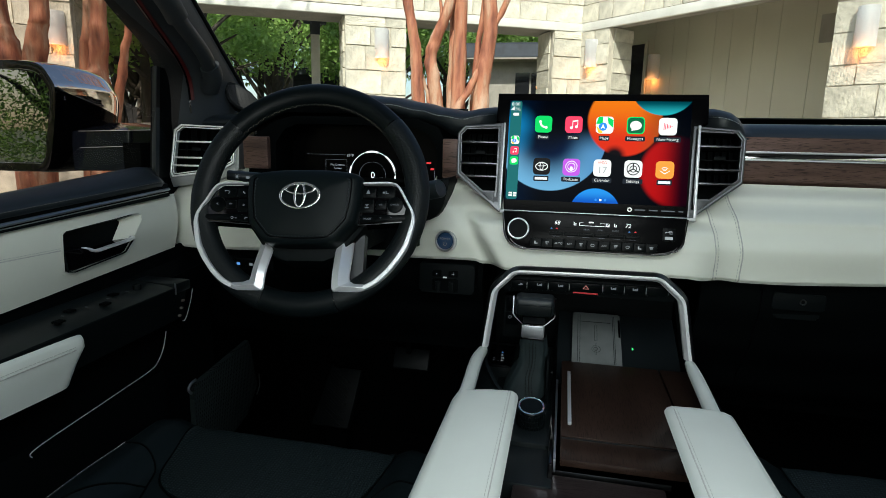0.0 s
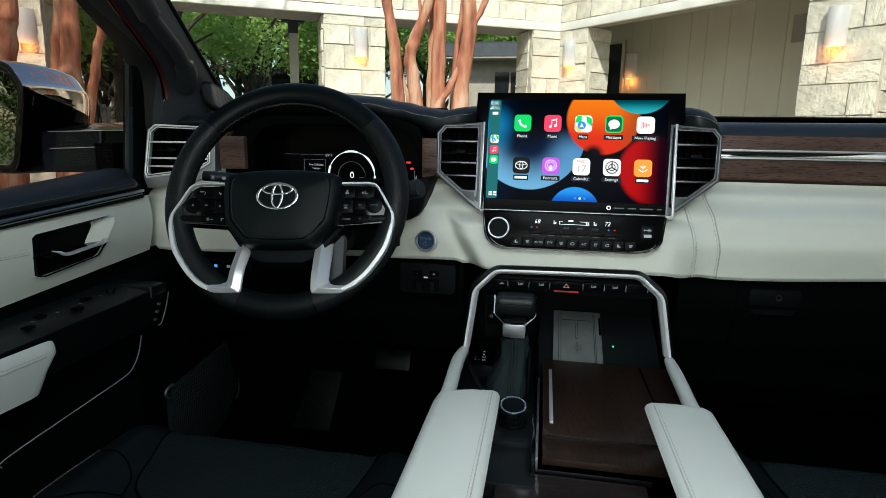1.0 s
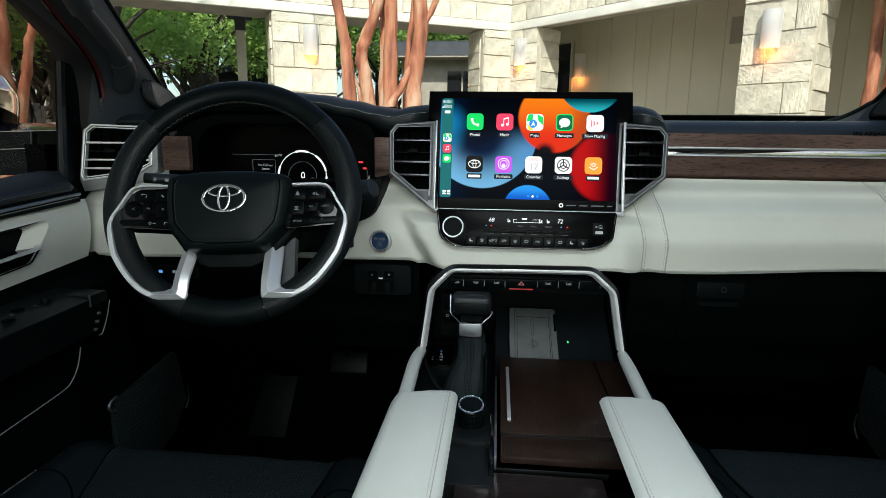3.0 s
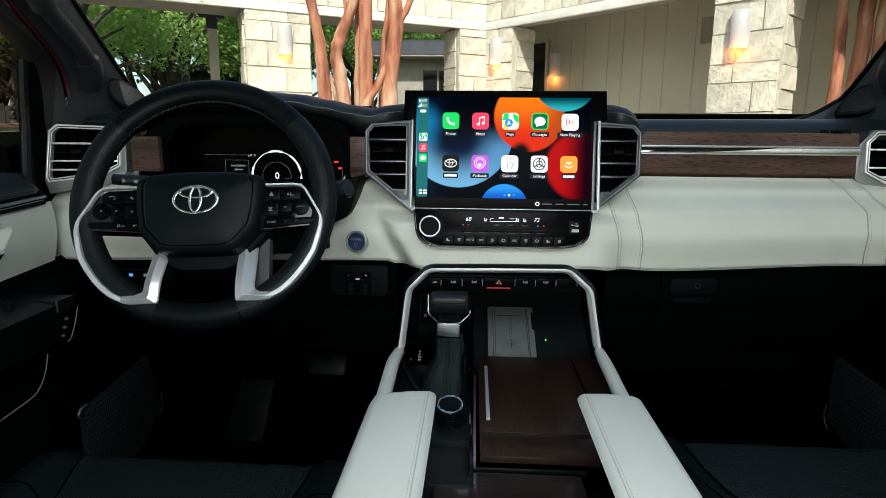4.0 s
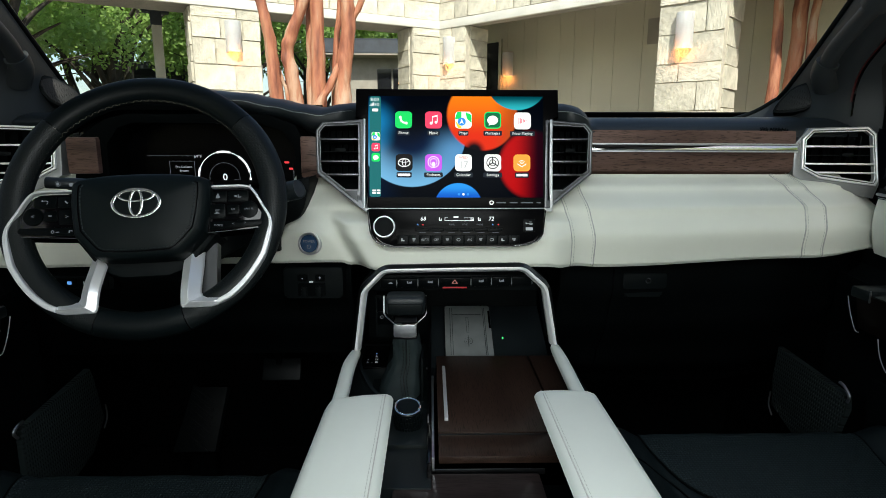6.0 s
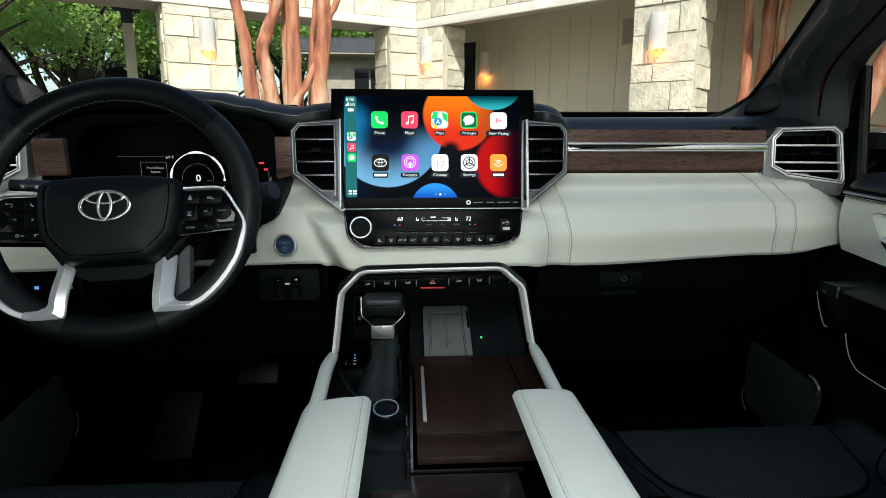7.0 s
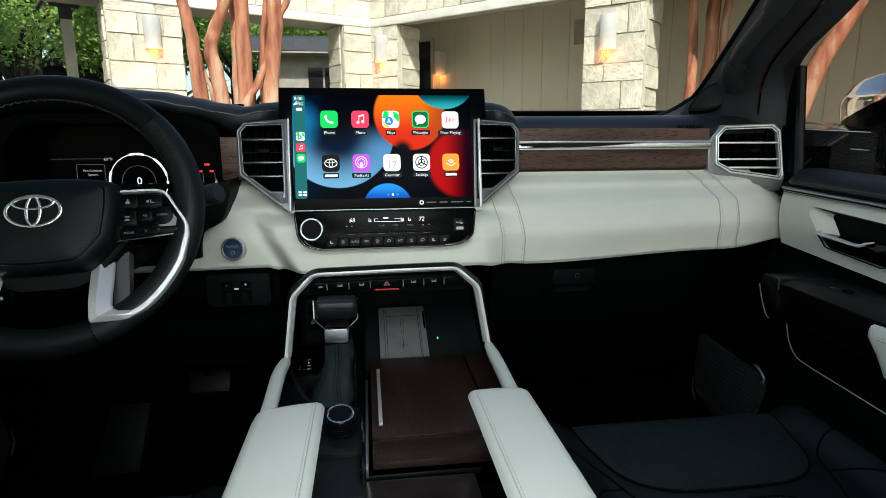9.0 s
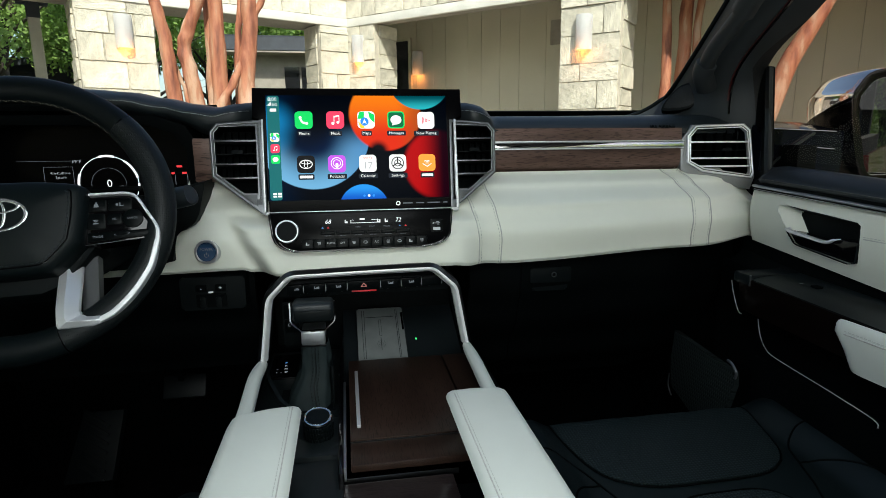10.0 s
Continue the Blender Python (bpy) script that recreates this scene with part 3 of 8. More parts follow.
part("wood_trim", box(-0.2845, -0.249, 1.015, 1.05, 1.346, 1.421, 0.003), WALNUT, cluster, "walnut end block")
# black cheek beside the power button
cheek = [(-0.2564, 1.3520), (-0.2584, 1.3380), (-0.2623, 1.3230), (-0.2681, 1.2976), (-0.2745, 1.2850), (-0.2815, 1.2775), (-0.2910, 1.2725), (-0.3127, 1.2662), (-0.3164, 1.2192), (-0.36, 1.2105), (-0.42, 1.208), (-0.60, 1.208), (-0.66, 1.25), (-0.68, 1.343), (-0.640, 1.339), (-0.622, 1.324), (-0.305, 1.324), (-0.290, 1.343)]
part("lower_shroud", plate(cheek, 0.08, 0.006), BLACK, cluster, "black shroud under the display", front(0.955))

# ---- steering wheel ----
WHEEL = pose(-0.4372, 0.7474, 1.3301, 66.5, 0, 6.2) @ pose(0, 0, 0, 0, 0, 1.6)
wheel = thing("steering_wheel", (-0.437, 0.735, 1.14), "black leather steering wheel with silver lower spokes and trim", "steering wheel")


def rim_piece(a0, a1, n, swell=1.0, r=0.1690):
    path = [(r * math.cos(radians(a)), r * math.sin(radians(a)), 0) for a in span(a0, a1, n)]
    sec = [(0.0185 * swell * math.cos(k * math.pi / 8), 0.0165 * swell * math.sin(k * math.pi / 8)) for k in range(16)]
    return sweep(path, sec, (0, 0, 1))


part("rim", rim_piece(42.4, 137.6, 32), RIM, wheel, "smooth black leather upper rim", WHEEL)
part("rim", rim_piece(251.4, 288.6, 16, 1.03), RIM, wheel, "smooth black leather lower rim", WHEEL)
for a0, a1 in ((138, 251), (-71, 42)):
    part("rim_grip", rim_piece(a0, a1, 42, 1.02), GRIP, wheel, "perforated black leather grip", WHEEL)
for a in (42.2, 137.8, 251.2, 288.8):
    part("rim_joint", rim_piece(a - 0.25, a + 0.25, 2, 0.985), GLOSS, wheel, "", WHEEL)


def lacing(r_in, r_out, z_in, z_out, a0, a1, count):
    """Slanted threads that lace the leather together round the inner rim."""
    bm = bmesh.new()
    for k in range(count):
        a = radians(a0 + (a1 - a0) * k / count)
        b = a + radians((a1 - a0) / count) * 0.8
        for p, q in (((r_in, z_in, a), (r_out, z_out, b)),) if k % 2 else (((r_out, z_out, a), (r_in, z_in, b)),):
            p, q = (Vector((r * math.cos(c), r * math.sin(c), z)) for r, z, c in (p, q))
            side = (q - p).normalized().cross(Vector((0, 0, 1))).normalized() * 0.00042
            v = [bm.verts.new(c) for c in (p - side, p + side, q + side, q - side, (p + q) / 2 + Vector((0, 0, 0.0009)))]
            for f in ((0, 1, 4), (1, 2, 4), (2, 3, 4), (3, 0, 4)):
                bm.faces.new([v[c] for c in f])
    return bm


part("rim_stitching", lacing(0.1509, 0.1523, 0.0032, 0.0066, -30, 210, 132), STITCH, wheel, "pale brown laced stitching round the inner rim", WHEEL)
part("rim_stitching", lacing(0.1509, 0.1523, 0.0032, 0.0066, 256, 284, 15), STITCH, wheel, "pale brown laced stitching round the inner rim", WHEEL)


def straight_path(points):
    P = [Vector((x, y, 0)) for x, y in points]
    return [a + (b - a) * k / 3 for a, b in zip(P, P[1:]) for k in range(3)] + [P[-1]]


def oval(rx, ry, cx=0.0, cy=0.0, n=40):
    return [(cx + rx * math.cos(2 * math.pi * k / n), cy + ry * math.sin(2 * math.pi * k / n)) for k in range(n)]


# domed airbag cover: rings of one outline that shrink towards its crown
half = [(0.0, 0.0345), (0.040, 0.0335), (0.074, 0.0295), (0.0845, 0.0255), (0.0885, 0.0185), (0.0875, -0.012), (0.0825, -0.044), (0.079, -0.0525), (0.059, -0.0755), (0.050, -0.0815), (0.038, -0.0835), (0.0, -0.0845)]
hub_line = half[:-1] + [(-x, y) for x, y in half[:0:-1]]
hub_line = [(q.x, q.y) for q in smooth_path([(x, y, 0) for x, y in hub_line], 3, True)]
DOME = [(1.0, -0.02), (1.0, 0.012), (0.992, 0.020), (0.972, 0.0255), (0.94, 0.0290), (0.88, 0.0318), (0.74, 0.0352), (0.5, 0.0385), (0.25, 0.040)]
hub_at = lambda x, y, k, z: Vector((x * k, -0.022 + (y + 0.022) * k, z))
bm = bmesh.new()
rows = [[bm.verts.new(hub_at(x, y, k, z)) for x, y in hub_line] for k, z in DOME]
for a, b in zip(rows, rows[1:]):
    for k in range(len(hub_line)):
        bm.faces.new((a[k], a[(k + 1) % len(hub_line)], b[(k + 1) % len(hub_line)], b[k]))
bm.faces.new(rows[-1])
part("airbag_cover", bm, COVER, wheel, "stitched black leather hub cover", WHEEL, 70)
seam_line = [hub_at(x, y, 0.845, 0.0331) for x, y in hub_line]
seam_line = [p for p in seam_line if p.y < 0.019]
seam_line = sorted(seam_line, key=lambda p: math.atan2(-p.x, -(p.y + 0.022)))
part("cover_seam", tube(seam_line, 0.0009, n=6), GLOSS, wheel, "seam across the hub cover", WHEEL)
part("cover_stitching", stitches([Vector((p.x * 0.955, -0.022 + (p.y + 0.022) * 0.955, p.z + 0.0010)) for p in seam_line], 0.0036, 0.0016, 0.0007, (0, 0, 1)), PAD, wheel, "", WHEEL)
part("hub_back", at(plate([(0.080, 0.020), (0.094, 0.012), (0.094, -0.046), (0.066, -0.078), (0.046, -0.098), (0.030, -0.104), (-0.030, -0.104), (-0.046, -0.098), (-0.066, -0.078), (-0.094, -0.046), (-0.094, 0.012), (-0.080, 0.020)][::-1], 0.05, 0.01), 0, 0, 0.000), BLACK, wheel, "", WHEEL)

EM = WHEEL @ pose(0.0, -0.0115, 0.0405)
emblem = part("emblem", ring(oval(0.0312, 0.0208), oval(0.0272, 0.0178), 0.004, 0.0014), EMBLEM, wheel, "chrome oval emblem", EM)
part("emblem_oval", ring(oval(0.0092, 0.0186), oval(0.0058, 0.0160), 0.003, 0.0012), EMBLEM, emblem, "", EM @ pose(0, 0, 0.0004))
part("emblem_oval", ring(oval(0.0230, 0.0088, 0, 0.0098), oval(0.0196, 0.0062, 0, 0.0098), 0.003, 0.0010), EMBLEM, emblem, "", EM @ pose(0, 0, 0.0008))
for s in (-1, 1):
    pod_line = [(s * x, y) for x, y in ((0.082, 0.0132), (0.131, 0.0130), (0.1405, 0.0080), (0.1625, -0.0300), (0.1635, -0.0400), (0.150, -0.0445), (0.082, -0.0490))][::s]
    pod = part("button_pod", at(plate(pod_line, 0.03, 0.003), 0, 0, 0.012), GLOSS, wheel, "gloss black button pod", WHEEL)
    top_row = (((0.1235, 0.0012), (0.0275, 0.0155)), ((0.0965, 0.0012), (0.0235, 0.0155)))
    for (bx, by), (bw, bh) in top_row + (((0.1165, -0.0178), (0.0165, 0.0140)), ((0.0955, -0.0195), (0.0205, 0.0205))):
        part("button", at(plate(rounded(bw, bh, 0.0025, 3), 0.006, 0.0012), s * bx, by, 0.0142), BUTTON, pod, "", WHEEL)
    part("button", at(plate(disc(0.0122, 28), 0.006, 0.0014), s * 0.1375, -0.0178, 0.0146), BUTTON, pod, "round button", WHEEL)
    part("button", plate([(s * x, y) for x, y in ((0.0860, -0.0340), (0.1535, -0.0330), (0.1575, -0.0385), (0.150, -0.0420), (0.0860, -0.0455))][::s], 0.006, 0.0012), BUTTON, pod, "", WHEEL @ pose(0, 0, 0.0142))
    part("pod_ledge", tube([(s * 0.083, -0.0492, 0.0125), (s * 0.149, -0.0448, 0.0125), (s * 0.162, -0.0412, 0.0125)], 0.0006, n=6), VENTSILVER, pod, "", WHEEL)
    for bx, by, shape in ((0.1235, 0.0012, 0), (0.0965, 0.0012, 1), (0.0955, -0.0195, 2), (0.1375, -0.0178, 3), (0.1165, -0.0178, 4)):
        if shape == 0:
            bm = joined(at(arc_band(0.0019, 0.0026, -90, 90, 8), 0.0012, 0.0), at(plate(rounded(0.0050, 0.0007, 0.0002, 2), 0.0002), -0.0012, 0.00225), at(plate([(-0.0052, 0.00225), (-0.0032, 0.0008), (-0.0032, 0.0037)], 0.0002), 0, 0)) if s < 0 else joined(plate(rounded(0.0012, 0.0052, 0.0003, 2), 0.0002), at(plate(rounded(0.0036, 0.0012, 0.0003, 2), 0.0002), 0.0024, -0.0016), at(plate(rounded(0.0030, 0.0030, 0.0006, 2), 0.0002), -0.0034, 0.0))
        elif shape == 1:
            bm = at(arc_band(0.0034, 0.0050, 190, 262, 8), 0.0020, 0.0022) if s < 0 else joined(plate([(-0.0030, -0.0022), (0.0030, -0.0022), (0.0018, 0.0020), (-0.0018, 0.0020)], 0.0002), at(plate(rounded(0.0018, 0.0018, 0.0004, 2), 0.0002), 0.0, 0.0034))
        elif shape == 2:
            bm = words(">", 0.0072) if s < 0 else joined(at(plate(rounded(0.0062, 0.0008, 0.0003, 2), 0.0002), 0, 0.0016), at(plate(rounded(0.0040, 0.0008, 0.0003, 2), 0.0002), 0, 0), plate([(-0.0036, -0.0030), (0.0, -0.0012), (0.0036, -0.0030), (0.0030, -0.0036), (-0.0030, -0.0036)][::-1], 0.0002))
        elif shape == 3:
            bm = words("<", 0.0072) if s < 0 else words("CANCEL", 0.0034)
        else:
            bm = words("OK" if s < 0 else "RES", 0.0034)
        part("legend", at(bm, s * bx, by, 0.0149 if shape == 3 else 0.0146), DIM, pod, "", WHEEL)
    if s > 0:
        part("mode_lettering", at(joined(at(words("MODE", 0.0042), 0.0975, -0.0398), at(words("<", 0.0056), 0.1170, -0.0385), at(words(">", 0.0056), 0.1325, -0.0376)), 0, 0, 0.0147), DIM, pod, "", WHEEL)
    else:
        part("legend", at(joined(at(arc_band(0.0014, 0.0022, 0, 360, 10), -0.112, -0.0395), at(plate(rounded(0.0044, 0.0009, 0.0003, 2), 0.0002), -0.106, -0.0400), at(plate(rounded(0.0013, 0.0038, 0.0004, 2), 0.0002), -0.0915, -0.0400), at(plate(rounded(0.0030, 0.0009, 0.0003, 2), 0.0002), -0.0890, -0.0390)), 0, 0, 0.0147), DIM, pod, "", WHEEL)
    trim = smooth_path([(s * x, y, z) for x, y, z in ((0.086, 0.0160, 0.014), (0.116, 0.0162, 0.0145), (0.131, 0.0155, 0.015), (0.1425, 0.0100, 0.016), (0.1545, -0.0105, 0.0165), (0.1648, -0.0294, 0.017), (0.1668, -0.0420, 0.0175), (0.1648, -0.0550, 0.0182), (0.158, -0.0800, 0.0192), (0.1510, -0.0935, 0.0194), (0.1425, -0.1065, 0.0194), (0.1290, -0.1230, 0.0192), (0.1130, -0.1370, 0.0186), (0.0990, -0.1440, 0.0180))], 6)
    part("silver_trim", sweep(trim, [(-0.0036, -0.010), (0.0036, -0.010), (0.0029, 0.0018), (0.0020, 0.0026), (-0.0020, 0.0026), (-0.0029, 0.0018)], (0, 0, 1), scales=[0.55 + 0.65 * ease(0.30, 0.60, k / 78) for k in range(len(trim))]), SATIN, wheel, "silver trim round the button pod and lower rim", WHEEL)
    inner_ = straight_path([(0.048, -0.0840), (0.0495, -0.115), (0.0505, -0.1465), (0.0530, -0.1505), (0.075, -0.1512), (0.0900, -0.1508), (0.0985, -0.1485), (0.1030, -0.1458)])
    outer_ = straight_path([(0.0730, -0.0650), (0.0745, -0.098), (0.0752, -0.1300), (0.0775, -0.1340), (0.085, -0.1352), (0.0930, -0.1362), (0.0970, -0.1372), (0.0990, -0.1388)])

    def facet(i, k):
        q = inner_[i] * (1 - k) + outer_[i] * k
        along = ease(0.080, 0.110, q.x) * ease(-0.100, -0.135, q.y)
        rise_ = lerp_table([(0, -0.0030), (0.05, 0.0), (0.45, 0.0045), (0.95, -0.0060), (1.0, -0.0100)], k) * (1 - along) + lerp_table([(0, -0.003), (0.08, 0.0), (0.92, 0.0008), (1.0, -0.004)], k) * along
        return Vector((s * q.x, q.y, 0.0185 - 0.024 * ease(-0.135, -0.060, q.y) * (1 - ease(0.085, 0.105, q.x)) + rise_))

    part("spoke", sheet(facet, range(len(inner_)), [0, 0.025, 0.05, 0.25, 0.44, 0.46, 0.7, 0.95, 0.975, 1.0], 0.012, Vector((0, 0, 1))), SPOKE, wheel, "silver lower spoke", WHEEL, 22)
    if s > 0:
        part("spoke_web", at(plate([(s * x, y) for x, y in ((0.066, -0.066), (0.088, -0.056), (0.088, -0.116), (0.070, -0.132))][::-s], 0.020), 0, 0, -0.018), DARKSILVER, wheel, "grey inner spoke face", WHEEL)

column = thing("steering_column", (-0.437, 0.90, 1.2), "black steering column shroud with a control stalk", "steering column")
part("shroud", bevelled(box(-0.50, -0.375, 0.80, 1.06, 1.235, 1.325), 0.018, 3), BLACK, column, "", Matrix.Translation((0, 0, -0.01)))
stalk = part("stalk", sweep([(-0.38, 0.86, 1.310), (-0.32, 0.845, 1.326), (-0.286, 0.838, 1.334)], [(0.008 * math.cos(k * math.pi / 6), 0.008 * math.sin(k * math.pi / 6)) for k in range(12)]), BLACK, column, "black control stalk")
part("stalk_end", sweep(smooth_path([(-0.292, 0.839, 1.332), (-0.280, 0.836, 1.335), (-0.262, 0.832, 1.339), (-0.249, 0.830, 1.342), (-0.246, 0.829, 1.343)], 4), [(0.0150 * math.cos(k * math.pi / 8), 0.0150 * math.sin(k * math.pi / 8)) for k in range(16)], scales=[0.62 + 0.38 * ease(0, 0.35, k / 16) - 0.45 * ease(0.8, 1.0, k / 16) ** 2 for k in range(17)]), PAD, stalk, "rounded stalk end", angle=70)
lstalk = part("stalk", sweep(smooth_path([(-0.49, 0.86, 1.338), (-0.56, 0.838, 1.3475), (-0.600, 0.826, 1.3505), (-0.620, 0.820, 1.352)], 4), [(0.010 * math.cos(k * math.pi / 6), 0.0085 * math.sin(k * math.pi / 6)) for k in range(12)]), PAD, column, "black light switch stalk", angle=70)
part("legend", at(joined(plate(disc(0.0022, 12), 0.0004), *[at(plate([(0.0030 * math.cos(a), 0.0030 * math.sin(a)), (0.0042 * math.cos(a - 0.15), 0.0042 * math.sin(a - 0.15)), (0.0042 * math.cos(a + 0.15), 0.0042 * math.sin(a + 0.15))], 0.0004), 0, 0) for a in [k * math.pi / 4 for k in range(8)]]), -0.600, 1.3505), DIM, lstalk, "", front(0.8145))
part("legend", at(plate(rounded(0.007, 0.005, 0.002, 2), 0.0004), -0.583, 1.3490), DIM, lstalk, "", front(0.8195))


# ---- air vents ----
def air_vent(name, outer, inner, m, base, bars, blades, knob, label, rim_mat):
    v = thing(name, base, label, "air vent", "dashboard air vents")
    part("frame", ring(outer, between(outer, inner, 0.5), 0.007, 0.0016), rim_mat, v, "silver frame", m)
    part("frame_groove", at(ring(between(outer, inner, 0.46), between(outer, inner, 0.74), 0.006), 0, 0, -0.0022), DARKSILVER, v, "dark groove round the frame", m)
    part("inner_frame", at(ring(between(outer, inner, 0.70), inner, 0.012, 0.0008), 0, 0, -0.0008), rim_mat, v, "thin silver inner frame", m)
    part("tunnel", at(ring([(x * 1.0, y) for x, y in outer], inner, 0.042), 0, 0, -0.0128), BLACK, v, "black inside of the vent", m)
    xs = [p[0] for p in inner]
    ys = [p[1] for p in inner]
    part("backing", at(plate(inner, 0.004), 0, 0, -0.045), DEEP, v, "", m)
    def width_at(y):
        hits = []
        for (xa, ya), (xb, yb) in zip(inner, inner[1:] + inner[:1]):
            if (ya - y) * (yb - y) <= 0 and abs(ya - yb) > 1e-6:
                hits.append(xa + (xb - xa) * (y - ya) / (yb - ya))
        return min(hits), max(hits)
    for y in bars:
        x0, x1 = width_at(y)
        part("bar", box(x0 - 0.002, x1 + 0.002, y - 0.0019, y + 0.0019, -0.014, 0.0005, 0.0012), rim_mat, v, "silver bar", m)
        part("blade", box(x0 + 0.001, x1 - 0.001, y - 0.0022, y + 0.0016, -0.040, -0.0142), BLACK, v, "", m)
    for y in blades:
        x0, x1 = width_at(y)
        part("blade", box(x0, x1, y - 0.0008, y + 0.0008, -0.040, -0.012), BLACK, v, "", m)
    for k in range(5):
        x = min(xs) + (max(xs) - min(xs)) * (k + 1) / 6
        part("rear_fin", box(x - 0.0006, x + 0.0006, min(ys) + 0.03, max(ys) - 0.004, -0.042, -0.026), DEEP, v, "", m)
    part("knob", at(plate(rounded(0.019, 0.007, 0.002, 3), 0.012, 0.0012), knob[0], knob[1], -0.004), BLACK, v, "small grey vent tab", m)
    return v


cv_o = [(-0.2520, 0.0290), (-0.2400, 0.0435), (-0.1665, 0.0494), (-0.1640, -0.1146), (-0.1712, -0.1115), (-0.2495, -0.0480)]
cv_i = [(-0.2440, 0.0265), (-0.2350, 0.0372), (-0.1765, 0.0385), (-0.1760, -0.0760), (-0.1990, -0.0760), (-0.2410, -0.0420)]
air_vent("air_vent", cv_o, cv_i, SCR, (-0.205, 0.99, 1.30), (0.0135, -0.0260, -0.0498), (-0.007,), (-0.208, -0.005), "angular silver air vent beside the touchscreen", VENTSILVER)
part("vent_corner", at(plate([(-0.2000, -0.0790), (-0.1775, -0.0790), (-0.1765, -0.0995)], 0.004, 0.0006), 0, 0, 0.0008), DARKSILVER, dash, "dark panel below the vent", SCR)
flip = lambda pts: [(-x - 0.006, y) for x, y in pts][::-1]
air_vent("air_vent", flip(cv_o), flip(cv_i), SCR, (0.205, 0.99, 1.30), (0.0145, -0.0255, -0.0495), (-0.007,), (0.206, -0.005), "angular silver air vent beside the touchscreen", VENTSILVER)
part("vent_corner", at(plate([(0.1705, -0.0995), (0.1715, -0.0790), (0.1940, -0.0790)], 0.004, 0.0006), 0, 0, 0.0008), DARKSILVER, dash, "dark panel below the vent", SCR)
# the end vents turn a little towards the seats
ev_o = [(-0.0722, 0.0350), (-0.0563, 0.0537), (0.0364, 0.0565), (0.0510, 0.0450), (0.0635, -0.0416), (0.0598, -0.0520), (-0.0384, -0.0393), (-0.0696, -0.0206)]
ev_i = [(-0.0654, 0.0320), (-0.0538, 0.0466), (0.0336, 0.0495), (0.0448, 0.0410), (0.0567, -0.0378), (0.0540, -0.0442), (-0.0364, -0.0307), (-0.0632, -0.0165)]
ev_s = [(-0.0842, 0.0248), (-0.0618, 0.0558), (0.0400, 0.0584), (0.0545, 0.0465), (0.0676, -0.0494), (0.0601, -0.0750), (-0.0388, -0.0593), (-0.0817, -0.0339)]
turned = lambda pts: [(-x, y) for x, y in pts][::-1]
EVR, EVL = pose(0.73, 1.022, 1.385, 87, 0, -12), pose(-0.792, 0.992, 1.383, 87, 0, 12)
air_vent("air_vent", ev_o, ev_i, EVR, (0.73, 1.03, 1.33), (0.0211, -0.0114, -0.0278), (0.0051,), (0.0088, 0.0061), "silver-framed end air vent on the dashboard", VENTFRAME)
air_vent("air_vent", turned(ev_o), turned(ev_i), EVL, (-0.79, 1.0, 1.33), (0.0211, -0.0114, -0.0278), (0.0051,), (-0.0088, 0.0061), "silver-framed end air vent on the dashboard", VENTFRAME)
part("vent_surround", at(ring(ev_s, ev_o, 0.06, 0.009), 0, 0, -0.006), GREYVENT, dash, "grey metallic vent surround", EVR)
part("vent_surround", at(ring(turned([(x * 0.97 + 0.002, y * 0.97) for x, y in ev_s]), turned(ev_o), 0.06, 0.006), 0, 0, -0.006), GREYVENT, dash, "grey metallic vent surround", EVL)


